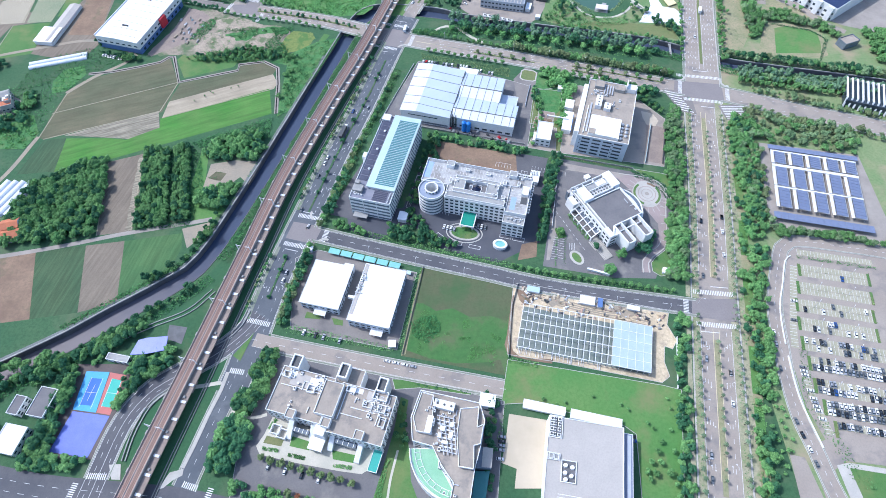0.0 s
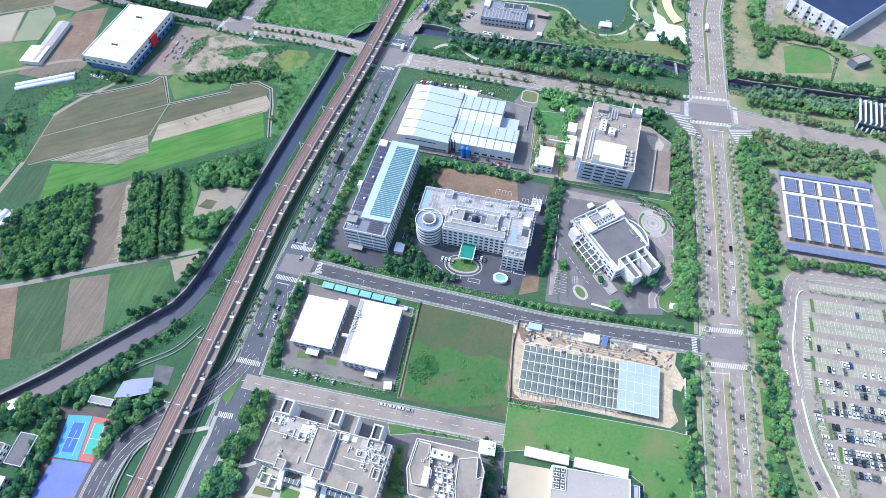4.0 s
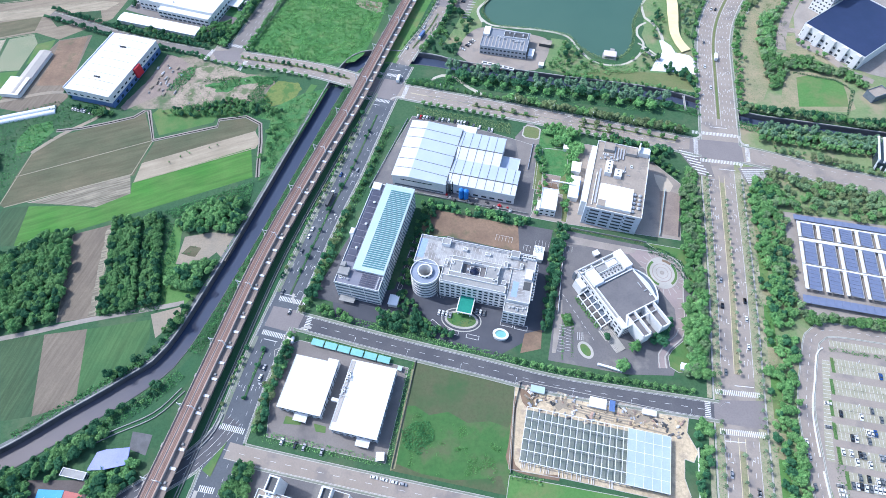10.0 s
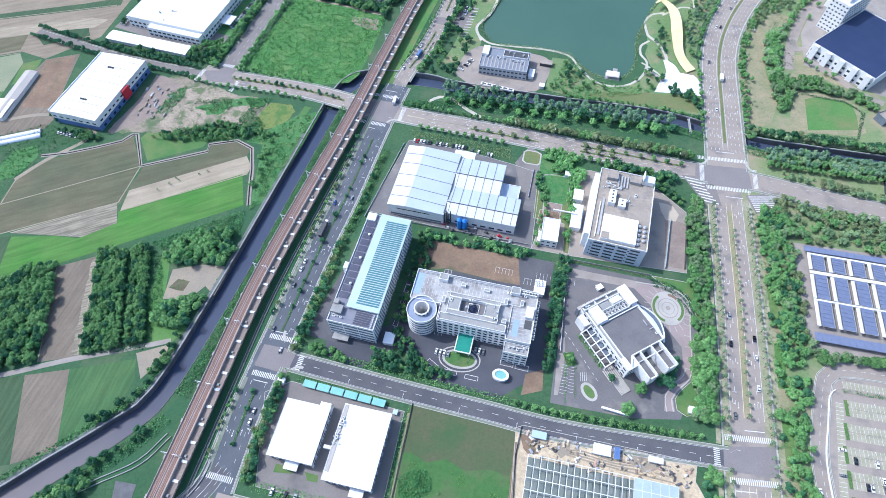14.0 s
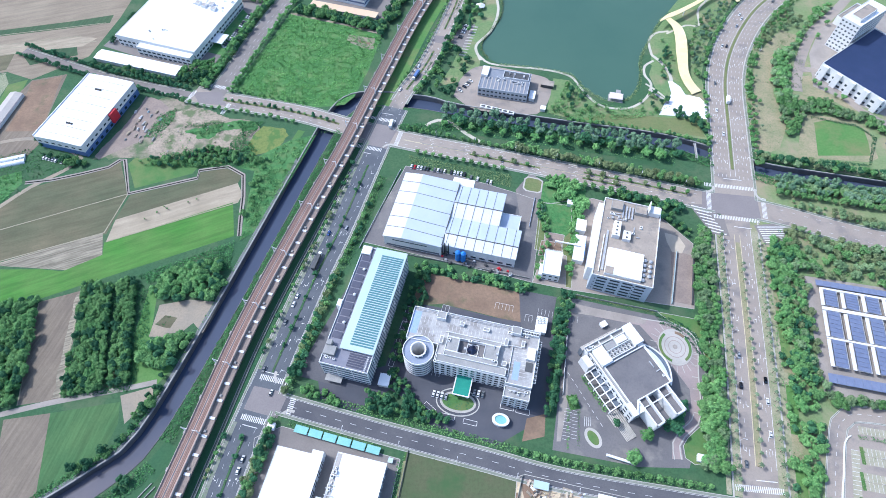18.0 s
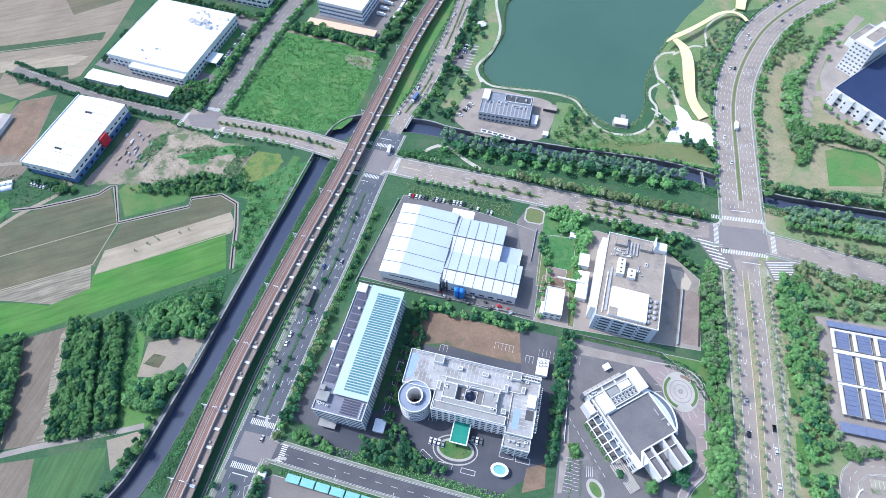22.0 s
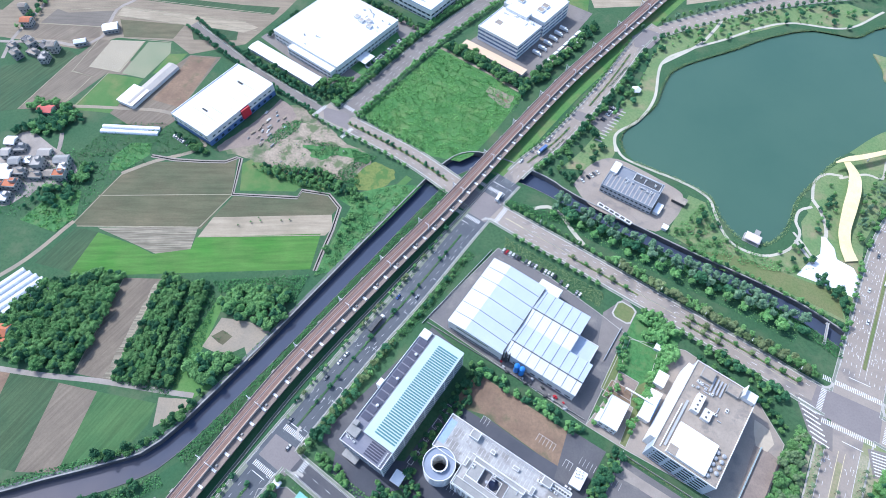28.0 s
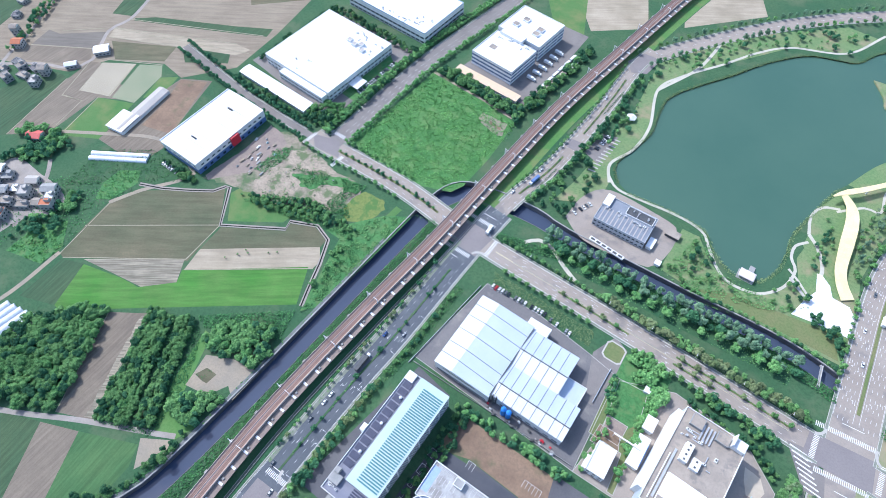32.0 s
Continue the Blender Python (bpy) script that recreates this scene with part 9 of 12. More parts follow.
# --- yellow ribbon walk
def ribbon():
    t = thing("ribbon_bridge", 224, 560, 0, 0, "pale yellow curving canopy ribbon beside the pond", "canopy")
    base = Matrix.Translation((-224, -560, 0))

    def sheet(pts, widths, zs, name):
        line = curve_pts(pts, 3)
        n = len(line)
        v, f = [], []
        for i, (p, nn) in enumerate(zip(line, normals(line))):
            u = i / (n - 1)
            w = np.interp(u, np.linspace(0, 1, len(widths)), widths) / 2
            z = np.interp(u, np.linspace(0, 1, len(zs)), zs)
            for o, dz in ((-w, 0), (w, 0), (w, -0.6), (-w, -0.6)):
                q = p + nn * o
                v.append((q.x, q.y, z + dz))
        for i in range(n - 1):
            for j in range(4):
                f.append((4 * i + j, 4 * i + 4 + j, 4 * i + 4 + (j + 1) % 4, 4 * i + (j + 1) % 4))
        f += [(0, 1, 2, 3), tuple(4 * (n - 1) + j for j in (3, 2, 1, 0))]
        part(name, (v, f), YELLOW, t, at=base)

    sheet([(224, 621), (230.5, 608), (231, 592), (227.5, 570), (224.5, 548), (226, 534), (231, 522)], [5, 9.5, 10.5, 10.5, 9, 8.5, 10], [7.5, 7, 6.5, 6, 5, 3.5, 1.6], "canopy_ribbon")
    sheet([(216, 615.5), (224, 622), (240, 632), (258, 645), (276, 659), (290, 664), (300, 660), (304, 652)], [1.5, 5.5, 5, 4.5, 4.2, 4, 3.8, 3.5], [7.9, 7.8, 7.4, 7, 6.5, 6, 5, 3.5], "walk_ribbon")
    sheet([(303, 672), (309, 690), (318, 704), (330, 716), (343, 726), (362, 736)], [9, 10.5, 10.5, 10, 9, 8], [2.5, 5.5, 7, 7, 7, 7], "end_ribbon")
    for x, y, h in ((318, 704, 6.4), (343, 726, 6.4), (230, 606, 6.4), (228, 578, 5.6), (225, 550, 4.4), (245, 635, 6.7), (272, 656, 6)):
        part("support", add_cyl(geo(), x, y, 0, 0.5, h, 10), WHITE, t, at=base)


ribbon()
g = geo()
add_bar(g, (190, 528, 0.6), (204, 510, 0.6), 2.2, 0.5)
put("footbridge", g, PAVING, label="straight pale footbridge in the park", category="footbridge", kind="structure")
# --- event hall with a dark roof
b = thing("event_hall", 396, 544, 0, -54, "large event hall with a dark blue roof and white walls", "hall")
hallroof = mat("dark_blue_membrane", (0.02, 0.035, 0.09), (0.03, 0.045, 0.11), rough=0.55, scale=0.05, fine=0.4)
block(b, 0, 0, 62, 82, 0, 13, WHITE, hallroof, WHITE, 1.0)
for i in range(5):
    part("wall_pier", add_box(geo(), -26 + i * 13, -42, 0, 5, 3, 13.5), WHITE, b)
facade(b, -31, -41, 31, -41, 0, 2, 5, 6, 0.6, 2)
b = building("hall_annex", "tall white annex with rows of small windows", 392, 593, 44, 18, 36, 30, WHITE, WHITEROOF, 8, 3.5, 0.5, 1.3, sides="sw")
block(b, -4, 0, 26, 10, 30, 3, WHITE, ROOFGREY, WHITE, 0.5)
b = building("hall_annex", "low grey-roofed annex beside the event hall", 406, 624, 34, 14, 36, 8, WHITE, ROOFGREY, 2, 3.5, 0.6, 1.5)
b = building("pavilion", "small dark pavilion with a slanted roof", 383, 459, 17, 10, 22, 6, GREYGLASS, ROOFGREY, 0)
t = thing("ribbed_hall", 373, 383, 0, -20, "hall of white ribs over dark glass", "hall")
part("body", add_box(geo(), 0, 0, 0, 42, 30, 7.5), GLASS, t)
for i in range(11):
    x = -21 + i * 4.2
    part("rib", add_bar(geo(), (x, -17, 0.5), (x, -13, 9.5), 1.3, 0.8), WHITE, t, "white curved rib")
    part("rib", add_bar(geo(), (x, -13, 9.5), (x, 13, 10.5), 1.3, 0.8), WHITE, t, "white curved rib")
    part("rib", add_bar(geo(), (x, 13, 10.5), (x, 17, 0.5), 1.3, 0.8), WHITE, t, "white curved rib")


# --- solar canopies
def solar_canopies():
    a = -12.3
    c0 = Vector((293, 285))
    u = Vector((math.cos(radians(a)), math.sin(radians(a))))
    v = Vector((-u.y, u.x))
    rows = [(23.6, 12.6), (3.4, 19.4), (-18.2, 19.4)]
    white = mat("pale_canopy_walk", (0.76, 0.76, 0.76), (0.68, 0.68, 0.69), rough=0.8)
    slab = {}
    for y, d in rows:
        for i in range(5):
            p = c0 + u * (-26.5 + i * 13.6) + v * y
            t = thing("solar_canopy", p.x, p.y, 0, a, "parking canopy roofed with dark blue solar panels", "solar canopy", "solar canopies")
            if d not in slab:
                slab[d] = (data("solar_panel", add_box(geo(), 0, 0, 0, 8.4, d / 6 - 0.2, 0.12), PV), data("walkway", add_box(geo(), -5.6, 0, 3.4, 2.2, d, 0.3), white))
            for k in range(6):
                put("solar_panel", slab[d][0], None, t).matrix_basis = pose(0, -d / 2 + d * (k + 0.5) / 6, 4.0, 0, 6, 0)
            put("walkway", slab[d][1], None, t)
            for sx in (-4, 4):
                for sy in (-d / 2 + 1, d / 2 - 1):
                    part("post", add_box(geo(), sx, sy, 0, 0.25, 0.25, 3.9), STEEL, t)
            part("frame", ring(9.2, d + 0.3, 3.6, 0.3, 0.25), STEEL, t)
    for y, w, dd in ((35.0, 70, 4.6), (-36.4, 72, 6.4)):
        p = c0 + v * y
        t = thing("solar_canopy", p.x, p.y, 0, a, "long narrow canopy of dark blue solar panels", "solar canopy", "solar canopies")
        for k in range(14):
            part("solar_panel", add_box(geo(), -w / 2 + w * (k + 0.5) / 14, 0, 3.6, w / 14 - 0.12, dd, 0.14), PV, t)
            part("post", add_box(geo(), -w / 2 + w * (k + 0.5) / 14, 0, 0, 0.25, 0.25, 3.6), STEEL, t)
    for y, w, dd in ((31.0, 66, 1.6), (15.2, 66, 2.6), (-7.4, 66, 1.4)):
        p = c0 + v * y
        g = add_box(geo(), p.x, p.y, 3.2, w, dd, 0.3, a)
        put("canopy_walk", g, white, label="pale raised walkway between solar canopies", category="walkway", kind="structure")


solar_canopies()


# --- village, sheds, greenhouses
VILLAGE_WALL = mat("grey_rendered_wall", (0.42, 0.41, 0.39), (0.32, 0.31, 0.3), rough=0.8, scale=0.2, fine=1.0)
def house(x, y, w, d, h, a, roof, label, kind=0):
    b = thing("house", x, y, 0, a, label, "house", "village houses")
    block(b, 0, 0, w, d, 0, h, VILLAGE_WALL if kind != 2 else CONC, roof, None, 0.5 if kind else 0)
    facade(b, -w / 2, -d / 2, w / 2, -d / 2, 0, max(1, int(h / 3.2)), 3.2, 3, 0.45, 1.2)
    facade(b, w / 2, -d / 2, w / 2, d / 2, 0, max(1, int(h / 3.2)), 3.2, 3, 0.45, 1.2)
    if kind == 0:
        gable(b, -w / 2 - 0.4, w / 2 + 0.4, -d / 2 - 0.4, d / 2 + 0.4, h + 0.3, 1.8, 0.5, roof, roof, False)
    else:
        block(b, w * 0.2, d * 0.15, w * 0.4, d * 0.4, h, 2.4, VILLAGE_WALL, roof, None, 0.3)
    return b


q = random.Random(4)
spots = [(-452, 394), (-447, 382), (-433, 377), (-439, 368), (-422, 369), (-420, 357), (-426, 383), (-413, 382), (-397, 392), (-391, 386), (-399, 378), (-387, 378), (-418, 345), (-419, 395), (-443, 392), (-430, 362), (-409, 372), (-428, 350),
         (-546, 497), (-538, 509), (-516, 508), (-528, 504), (-502, 492), (-503, 507), (-532, 487), (-556, 530), (-593, 567), (-604, 589), (-572, 545), (-585, 610), (-520, 496)]
VILLAGE_ROOFS = (ROOFGREY, ROOFDARK, mat("blue_grey_sheet_roof", (0.2, 0.25, 0.32), rough=0.6), ROOFGREY, ROOFLIGHT, DARKCONC, TILE)
for i, (x, y) in enumerate(spots):
    k = q.randrange(3)
    roof = VILLAGE_ROOFS[q.randrange(7)] if i > 17 else (WHITEROOF, ROOFLIGHT, CONC, WHITEROOF, ROOFGREY, TILE)[i % 6]
    house(x, y, q.uniform(7, 12), q.uniform(6, 10), q.choice((3.4, 3.6, 6.5, 6.5, 9)), q.choice((-20, 20, 70, -5)) if i > 17 else 20 + q.uniform(-4, 4), roof, "village house with grey walls and a " + ("pitched" if k == 0 else "flat") + " roof", k)
house(-452, 436, 13, 9, 5, 15, mat("red_sheet_roof", (0.6, 0.12, 0.1), rough=0.6), "farmhouse with a bright red roof", 0)
house(-471.5, 552.5, 14, 11, 4.5, 35, WHITEROOF, "small white farm shed by the fields", 0)
house(-486, 524, 11, 6, 4, 35, WHITEROOF, "small white farm shed by a lane", 0)
t = thing("long_barn", -384, 494, 0, -7, "long barn with a pale sheet roof", "barn")
part("wall", add_box(geo(), 0, 4, 0, 11, 60, 3.6), WHITE, t)
gable(t, -6, 6, -26, 34, 3.6, 1.3, 0.5, ROOFLIGHT, ROOFLIGHT, True)
part("front_wall", add_box(geo(), -4, -16, 0, 18, 22, 4.2), WHITE, t)
part("front_roof", add_box(geo(), -4, -16, 4.2, 19, 23, 0.3), WHITEROOF, t)


def tunnel(x, y, length, width, a, label, n=8):
    t = thing("greenhouse_tunnel", x, y, 0, a, label, "greenhouse", "greenhouse tunnels")
    v, f = [], []
    for k in (-length / 2, length / 2):
        for i in range(n + 1):
            s = math.pi * i / n
            v.append((k, width / 2 * math.cos(s), width * 0.42 * math.sin(s)))
    f += [(i, i + 1, n + 2 + i, n + 1 + i) for i in range(n)]
    f += [tuple(range(n, -1, -1)), tuple(range(n + 1, 2 * n + 2))]
    part("film", (v, f), mat("greenhouse_film", (0.66, 0.7, 0.74), (0.58, 0.62, 0.67), rough=0.35, scale=0.2), t)
    for i in range(9):
        s = -length / 2 + length * (i + 0.5) / 9
        part("hoop", tube_arch(s, width / 2 + 0.05, width * 0.42 + 0.05), STEEL, t)


def tube_arch(x, rx, rz, n=8):
    """One bent hoop over a tunnel."""
    v, f = [], []
    for i in range(n + 1):
        t = math.pi * i / n
        for r, w in ((0, -0.08), (0, 0.08), (-0.1, 0.08), (-0.1, -0.08)):
            v.append((x + w, (rx + r) * math.cos(t), (rz + r) * math.sin(t)))
    for i in range(n):
        f += [(4 * i + j, 4 * i + (j + 1) % 4, 4 * i + 4 + (j + 1) % 4, 4 * i + 4 + j) for j in range(4)]
    f += [(3, 2, 1, 0), tuple(4 * n + j for j in range(4))]
    return v, f


tunnel(-368, 441.5, 52, 5.2, 16.5, "white plastic greenhouse tunnel")
tunnel(-369.5, 446.7, 52, 5.2, 16.5, "white plastic greenhouse tunnel")
for i in range(6):
    tunnel(-362 + i * 6.2, 280 - i * 0.4, 36, 6, 68, "white plastic greenhouse tunnel in a row")
t = thing("temple", -331, 246, 0, 15, "temple with orange tiled roofs", "temple")
part("wall", add_box(geo(), 0, 0, 0, 14, 18, 5), CONC, t)
for k, (y, w, z) in enumerate(((-4, 15, 5), (4, 13, 6.5))):
    gable(t, -w / 2, w / 2, y - 5, y + 5, z, 2.2, 0.5, TILE, TILE, False, name="tiled_roof")
# courts and houses by the lower canal
patch("tennis_court", [(-238, 135), (-222.6, 134.4), (-223, 107.6), (-238.4, 109.6)], mat("court_light_blue", (0.09, 0.36, 0.66), (0.11, 0.4, 0.7), rough=0.7, scale=0.2), "light blue tennis court surround", "court", z=0.2)
patch("tennis_court", [(-233.6, 130.4), (-226, 129.8), (-227.4, 112), (-235, 112.8)], mat("court_blue", (0.045, 0.14, 0.5), (0.055, 0.16, 0.54), rough=0.7, scale=0.2), "dark blue tennis court", "court", z=0.208)
patch("sports_court", [(-222, 134.2), (-211, 132.2), (-213.4, 106), (-222.6, 107.6)], mat("court_red", (0.5, 0.16, 0.14), (0.45, 0.14, 0.12), rough=0.7, scale=0.2), "red sports court surround", "court", z=0.212)
patch("sports_court", [(-219.6, 130), (-212.8, 128.6), (-214.6, 110.6), (-221, 111.8)], mat("court_teal", (0.07, 0.42, 0.34), (0.08, 0.45, 0.36), rough=0.7, scale=0.2), "teal green sports court", "court", z=0.22)
patch("sports_court", [(-238, 108.6), (-213.5, 105.4), (-219, 80), (-244, 83.6)], mat("court_violet", (0.15, 0.19, 0.56), (0.18, 0.22, 0.6), rough=0.7, scale=0.1), "violet-blue sports court", "court", z=0.216)
lines = geo()
for x0, y0, x1, y1 in ((-233, 131, -235, 111), (-225.5, 130.4, -227, 110), (-229.2, 126, -231, 115), (-219.5, 130, -220.5, 111), (-213, 129.2, -213.6, 110), (-233.8, 121, -226, 120.3), (-220, 120.5, -213.2, 119.8)):
    add_bar(lines, (x0, y0, 0.235), (x1, y1, 0.235), 0.2, 0.03)
put("court_lines", lines, PAINT, label="white court lines", category="lines", kind="structure")
t = thing("court_roof", -199, 155, 0, 0, "violet-blue curved sports roof among trees", "roof")
part("roof", add_prism(geo(), [(-11, -10.4), (-1.6, -10.1), (10.8, -7.4), (11.4, -2), (10.8, 2.8), (-3, 1.6), (-8.2, 0)], 4.4, 4.9), mat("violet_sheet", (0.2, 0.23, 0.62), (0.24, 0.27, 0.66), rough=0.5), t)
for x in (-7, 7):
    part("post", add_box(geo(), x, -4, 0, 0.4, 0.4, 4.5), STEEL, t)
for x, y, w, d, h, m, lb in ((-255.5, 112.8, 11.6, 18.6, 6, ROOFDARK, "flat-roofed house with a white parapet"), (-271.6, 111.3, 7.4, 12, 5, ROOFDARK, "flat-roofed house with a dark roof"), (-267, 90, 15, 17, 6, WHITEROOF, "house with a white roof"),
                             (-217.8, 142.8, 15.5, 4.6, 4, CONC, "low concrete changing block"), (-290, 95, 14, 14, 6, ROOFGREY, "grey flat-roofed house")):
    building("house", lb + " by the courts", x, y, w, d, -11, h, WHITE, m, 2, 3.5, 0.5, 1.2, 0.6)

wood("court_trees", [(("dark", "dark", "broad")[int(rng.integers(3))], x, y) for pts in ([(-214, 147), (-199, 146), (-193, 150), (-182, 152), (-181, 141), (-188, 134), (-202, 138)], [(-211, 132), (-205, 137), (-198, 131), (-205, 120), (-209.5, 109), (-212, 107)],
                             [(-251, 124), (-240, 136), (-240.5, 110), (-246, 84), (-250, 80), (-259, 90), (-250, 100), (-247, 111)], [(-238, 137), (-231, 143), (-231, 152), (-225, 158), (-216, 158), (-229, 146), (-234, 138)], [(-244, 82), (-219, 79), (-220, 74), (-257, 72), (-261, 76)]) for x, y in scatter(pts, 3.9)], "dense dark trees round the sports courts", 0.72)


# ---- gardens, forecourts and small structures ----
def ellipse(cx, cy, rx, ry, a=0.0, n=28):
    c, s = math.cos(radians(a)), math.sin(radians(a))
    return [(cx + rx * math.cos(t) * c - ry * math.sin(t) * s, cy + rx * math.cos(t) * s + ry * math.sin(t) * c) for t in (2 * math.pi * i / n for i in range(n))]


def tube_oval(cx, cy, rx, ry, w, a):
    """A flat kerb ring, in the shape of an ellipse."""
    line = [Vector(p) for p in ellipse(cx, cy, rx, ry, a, 40)]
    return add_strip(geo(), line + line[:1], -w / 2, w / 2, 0, 0.3)


for name, pts, lb in (("pond_islet", [(254, 786), (267, 784), (290, 782.5), (295, 769), (289, 756), (273, 743), (263, 749), (262, 763)], "yellow-green grassy islet in the pond"),
                      ("pond_spit", [(231, 640), (252, 668), (271, 688), (283, 712), (293, 731), (325, 750), (360, 765), (420, 770), (400, 700), (340, 680), (309, 672), (272, 660), (245, 640)], "pale green grassy spit beside the pond")):
    put(name, add_prism(geo(), [tuple(p) for p in curve_pts(pts + pts[:1], 4)[:-1]], -2.5, 0.07), PARKLAWN, label=lb, category="lawn", kind="structure")
for r, z, m in ((10.5, 0.11, FOOTPATH), (9.3, 0.115, BRIGHTLAWN)):
    put("ring_lawn", add_prism(geo(), ellipse(295, 714, r, r, 0), -0.1, z), m, label="round lawn ring on the spit", category="lawn", kind="structure")
patch("shore_meadow", [(185, 514), (196, 530), (194, 548), (202, 567), (202, 590), (209, 606), (228, 632), (262, 600), (241, 545), (236, 484), (205, 494)], PARKLAWN, "pale green meadow round the plaza", "park lawn", z=0.055)


def garden(name, cx, cy, rx, ry, a, label, inner=LAWN, kerb=PAVING, edge=1.2):
    put(name + "_kerb", add_prism(geo(), ellipse(cx, cy, rx, ry, a), 0, 0.3), kerb, label="pale kerb ring of " + label, category="kerb", kind="structure")
    put(name, add_prism(geo(), ellipse(cx, cy, rx - edge, ry - edge, a), 0, 0.36), inner, label=label, category="garden", kind="structure")


put("drive_kerb", tube_oval(13.3, 243.6, 13.6, 8.7, 0.7, -10), KERB, label="outer pale kerb ring of the forecourt drive", category="kerb", kind="structure")
garden("forecourt_garden", 13.4, 243.6, 11.6, 6.8, -10, "oval lawn before the green canopy", edge=1.5)
bushes("forecourt_bushes", ellipse(13.4, 243.6, 9.6, 4.6, -10), 1.6, 1.0, 0.4, LEAFDARK, "low shrubs and flowers in the oval bed", 3, 0.0)
bays = geo()
for (x0, y0), (dx, dy), n in (((60, 300), (2.4, -0.6), 3), ((40, 309.5), (2.4, -0.6), 6), ((3, 308), (2.4, -0.6), 3), ((22, 259), (2.4, -0.6), 6), ((-6, 262), (2.4, -0.6), 4)):
    for i in range(n):
        x, y = x0 + dx * i, y0 + dy * i
        add_bar(bays, (x, y, 0.16), (x - dy * 2, y + dx * 2, 0.16), 0.18, 0.04)
    add_bar(bays, (x0 - dy * 2, y0 + dx * 2, 0.16), (x0 + dx * (n - 1) - dy * 2, y0 + dy * (n - 1) + dx * 2, 0.16), 0.18, 0.04)
for x, y, w, d, a in ((-20.2, 307.9, 3.4, 7, -16), (-23, 297, 3.2, 6.5, -16), (-25.2, 287.6, 3.2, 6.5, -16), (-29.3, 272.1, 3.0, 9, -16), (-4.5, 240.5, 8, 2.6, -42), (7, 234.5, 8.5, 2.8, -14), (20.7, 230.8, 8.5, 2.8, -14), (44.3, 240.3, 8.5, 3.4, -14), (53.9, 237.5, 8.5, 3.4, -14)):
    c, s = math.cos(radians(a)), math.sin(radians(a))
    ring_ = [(x + c * p * w / 2 - s * q * d / 2, y + s * p * w / 2 + c * q * d / 2) for p, q in ((-1, -1), (1, -1), (1, 1), (-1, 1))]
    for p, q in zip(ring_, ring_[1:] + ring_[:1]):
        add_bar(bays, (*p, 0.17), (*q, 0.17), 0.28, 0.05)
put("bay_markings", bays, PAINT, label="white parking bay outlines on the forecourt", category="marking", kind="structure")
kerb_line = curve_pts([(140, 301), (161, 296.6), (170.6, 290.6), (173.6, 281), (169.4, 261), (165.6, 239), (161.4, 229), (151.4, 221.2), (147.2, 216), (146.6, 208)], 4)
put("drive_kerb", add_strip(geo(), kerb_line, -0.35, 0.35, 0, 0.3), KERB, label="pale curved kerb of the yard drive", category="kerb", kind="structure")
put("drive_kerb", add_strip(geo(), offset(kerb_line[20:], 4.2), -0.3, 0.3, 0, 0.3), KERB, label="pale curved kerb of the yard drive", category="kerb", kind="structure")
steps = thing("broad_steps", 111.3, 232.6, 0, 27.5, "broad pale steps before the angular building", "steps", kind="structure")
for i in range(7):
    part("step", add_box(geo(), 4.2 - i * 1.25, 0, 0, 0.8, 8.6, 1.2 - i * 0.15), PAVING, steps)
steps = thing("broad_steps", 116.6, 224.8, 0, 27.5, "broad pale steps beside a projecting fin", "steps", kind="structure")
for i in range(8):
    part("step", add_box(geo(), 3.0 - i * 0.9, 0, 0, 0.6, 10.6, 1.2 - i * 0.13), PAVING, steps)
rays = geo()
for i in range(9):
    p, d, a = along(kerb_line, 8.0, 26)[i]
    add_bar(rays, (p.x, p.y, 0.2), (p.x - d.y * -4.2, p.y + d.x * -4.2, 0.2), 0.5, 0.06)
for i in range(22):
    c, s = math.cos(i * math.pi / 11), math.sin(i * math.pi / 11)
    add_bar(rays, (158.5 + 11.8 * c, 280 + 13.7 * s, 0.2), (158.5 + 16.4 * c, 280 + 18.3 * s, 0.2), 0.4, 0.06)
put("paving_rays", rays, PAVING, label="pale paving strips round the round garden", category="paving", kind="structure")
patch("drive_lawn", [(149, 209), (149.4, 216), (153, 220.5), (163, 228), (167, 239), (171, 258), (179, 264), (174, 234), (166, 207), (154, 205)], LAWN, "green lawn beside the yard drive", "lawn", z=0.2)
patch("yard_bed", [(82, 247), (89, 248), (90, 239), (84, 238)], LAWN, "small green bed in the yard", "garden", z=0.2, smooth=True)
bushes("yard_bed_bushes", [(82, 247), (89, 248), (90, 239), (84, 238)], 2.2, 3.0, 0.5, LEAF, "round green shrubs in a yard bed", 3)
for p, q in (((79, 214), (83, 240)), ((86, 216), (89, 238))):
    bushes("bay_hedge", band([Vector(p), Vector(q)], -0.8, 0.8), 2.2, 0.9, 0.4, LEAF, "thin green strip between parking bays", 3, -0.2)
garden("round_garden", 158.5, 280, 11.3, 13.2, 0, "round paved garden", PAVING, PAVING)
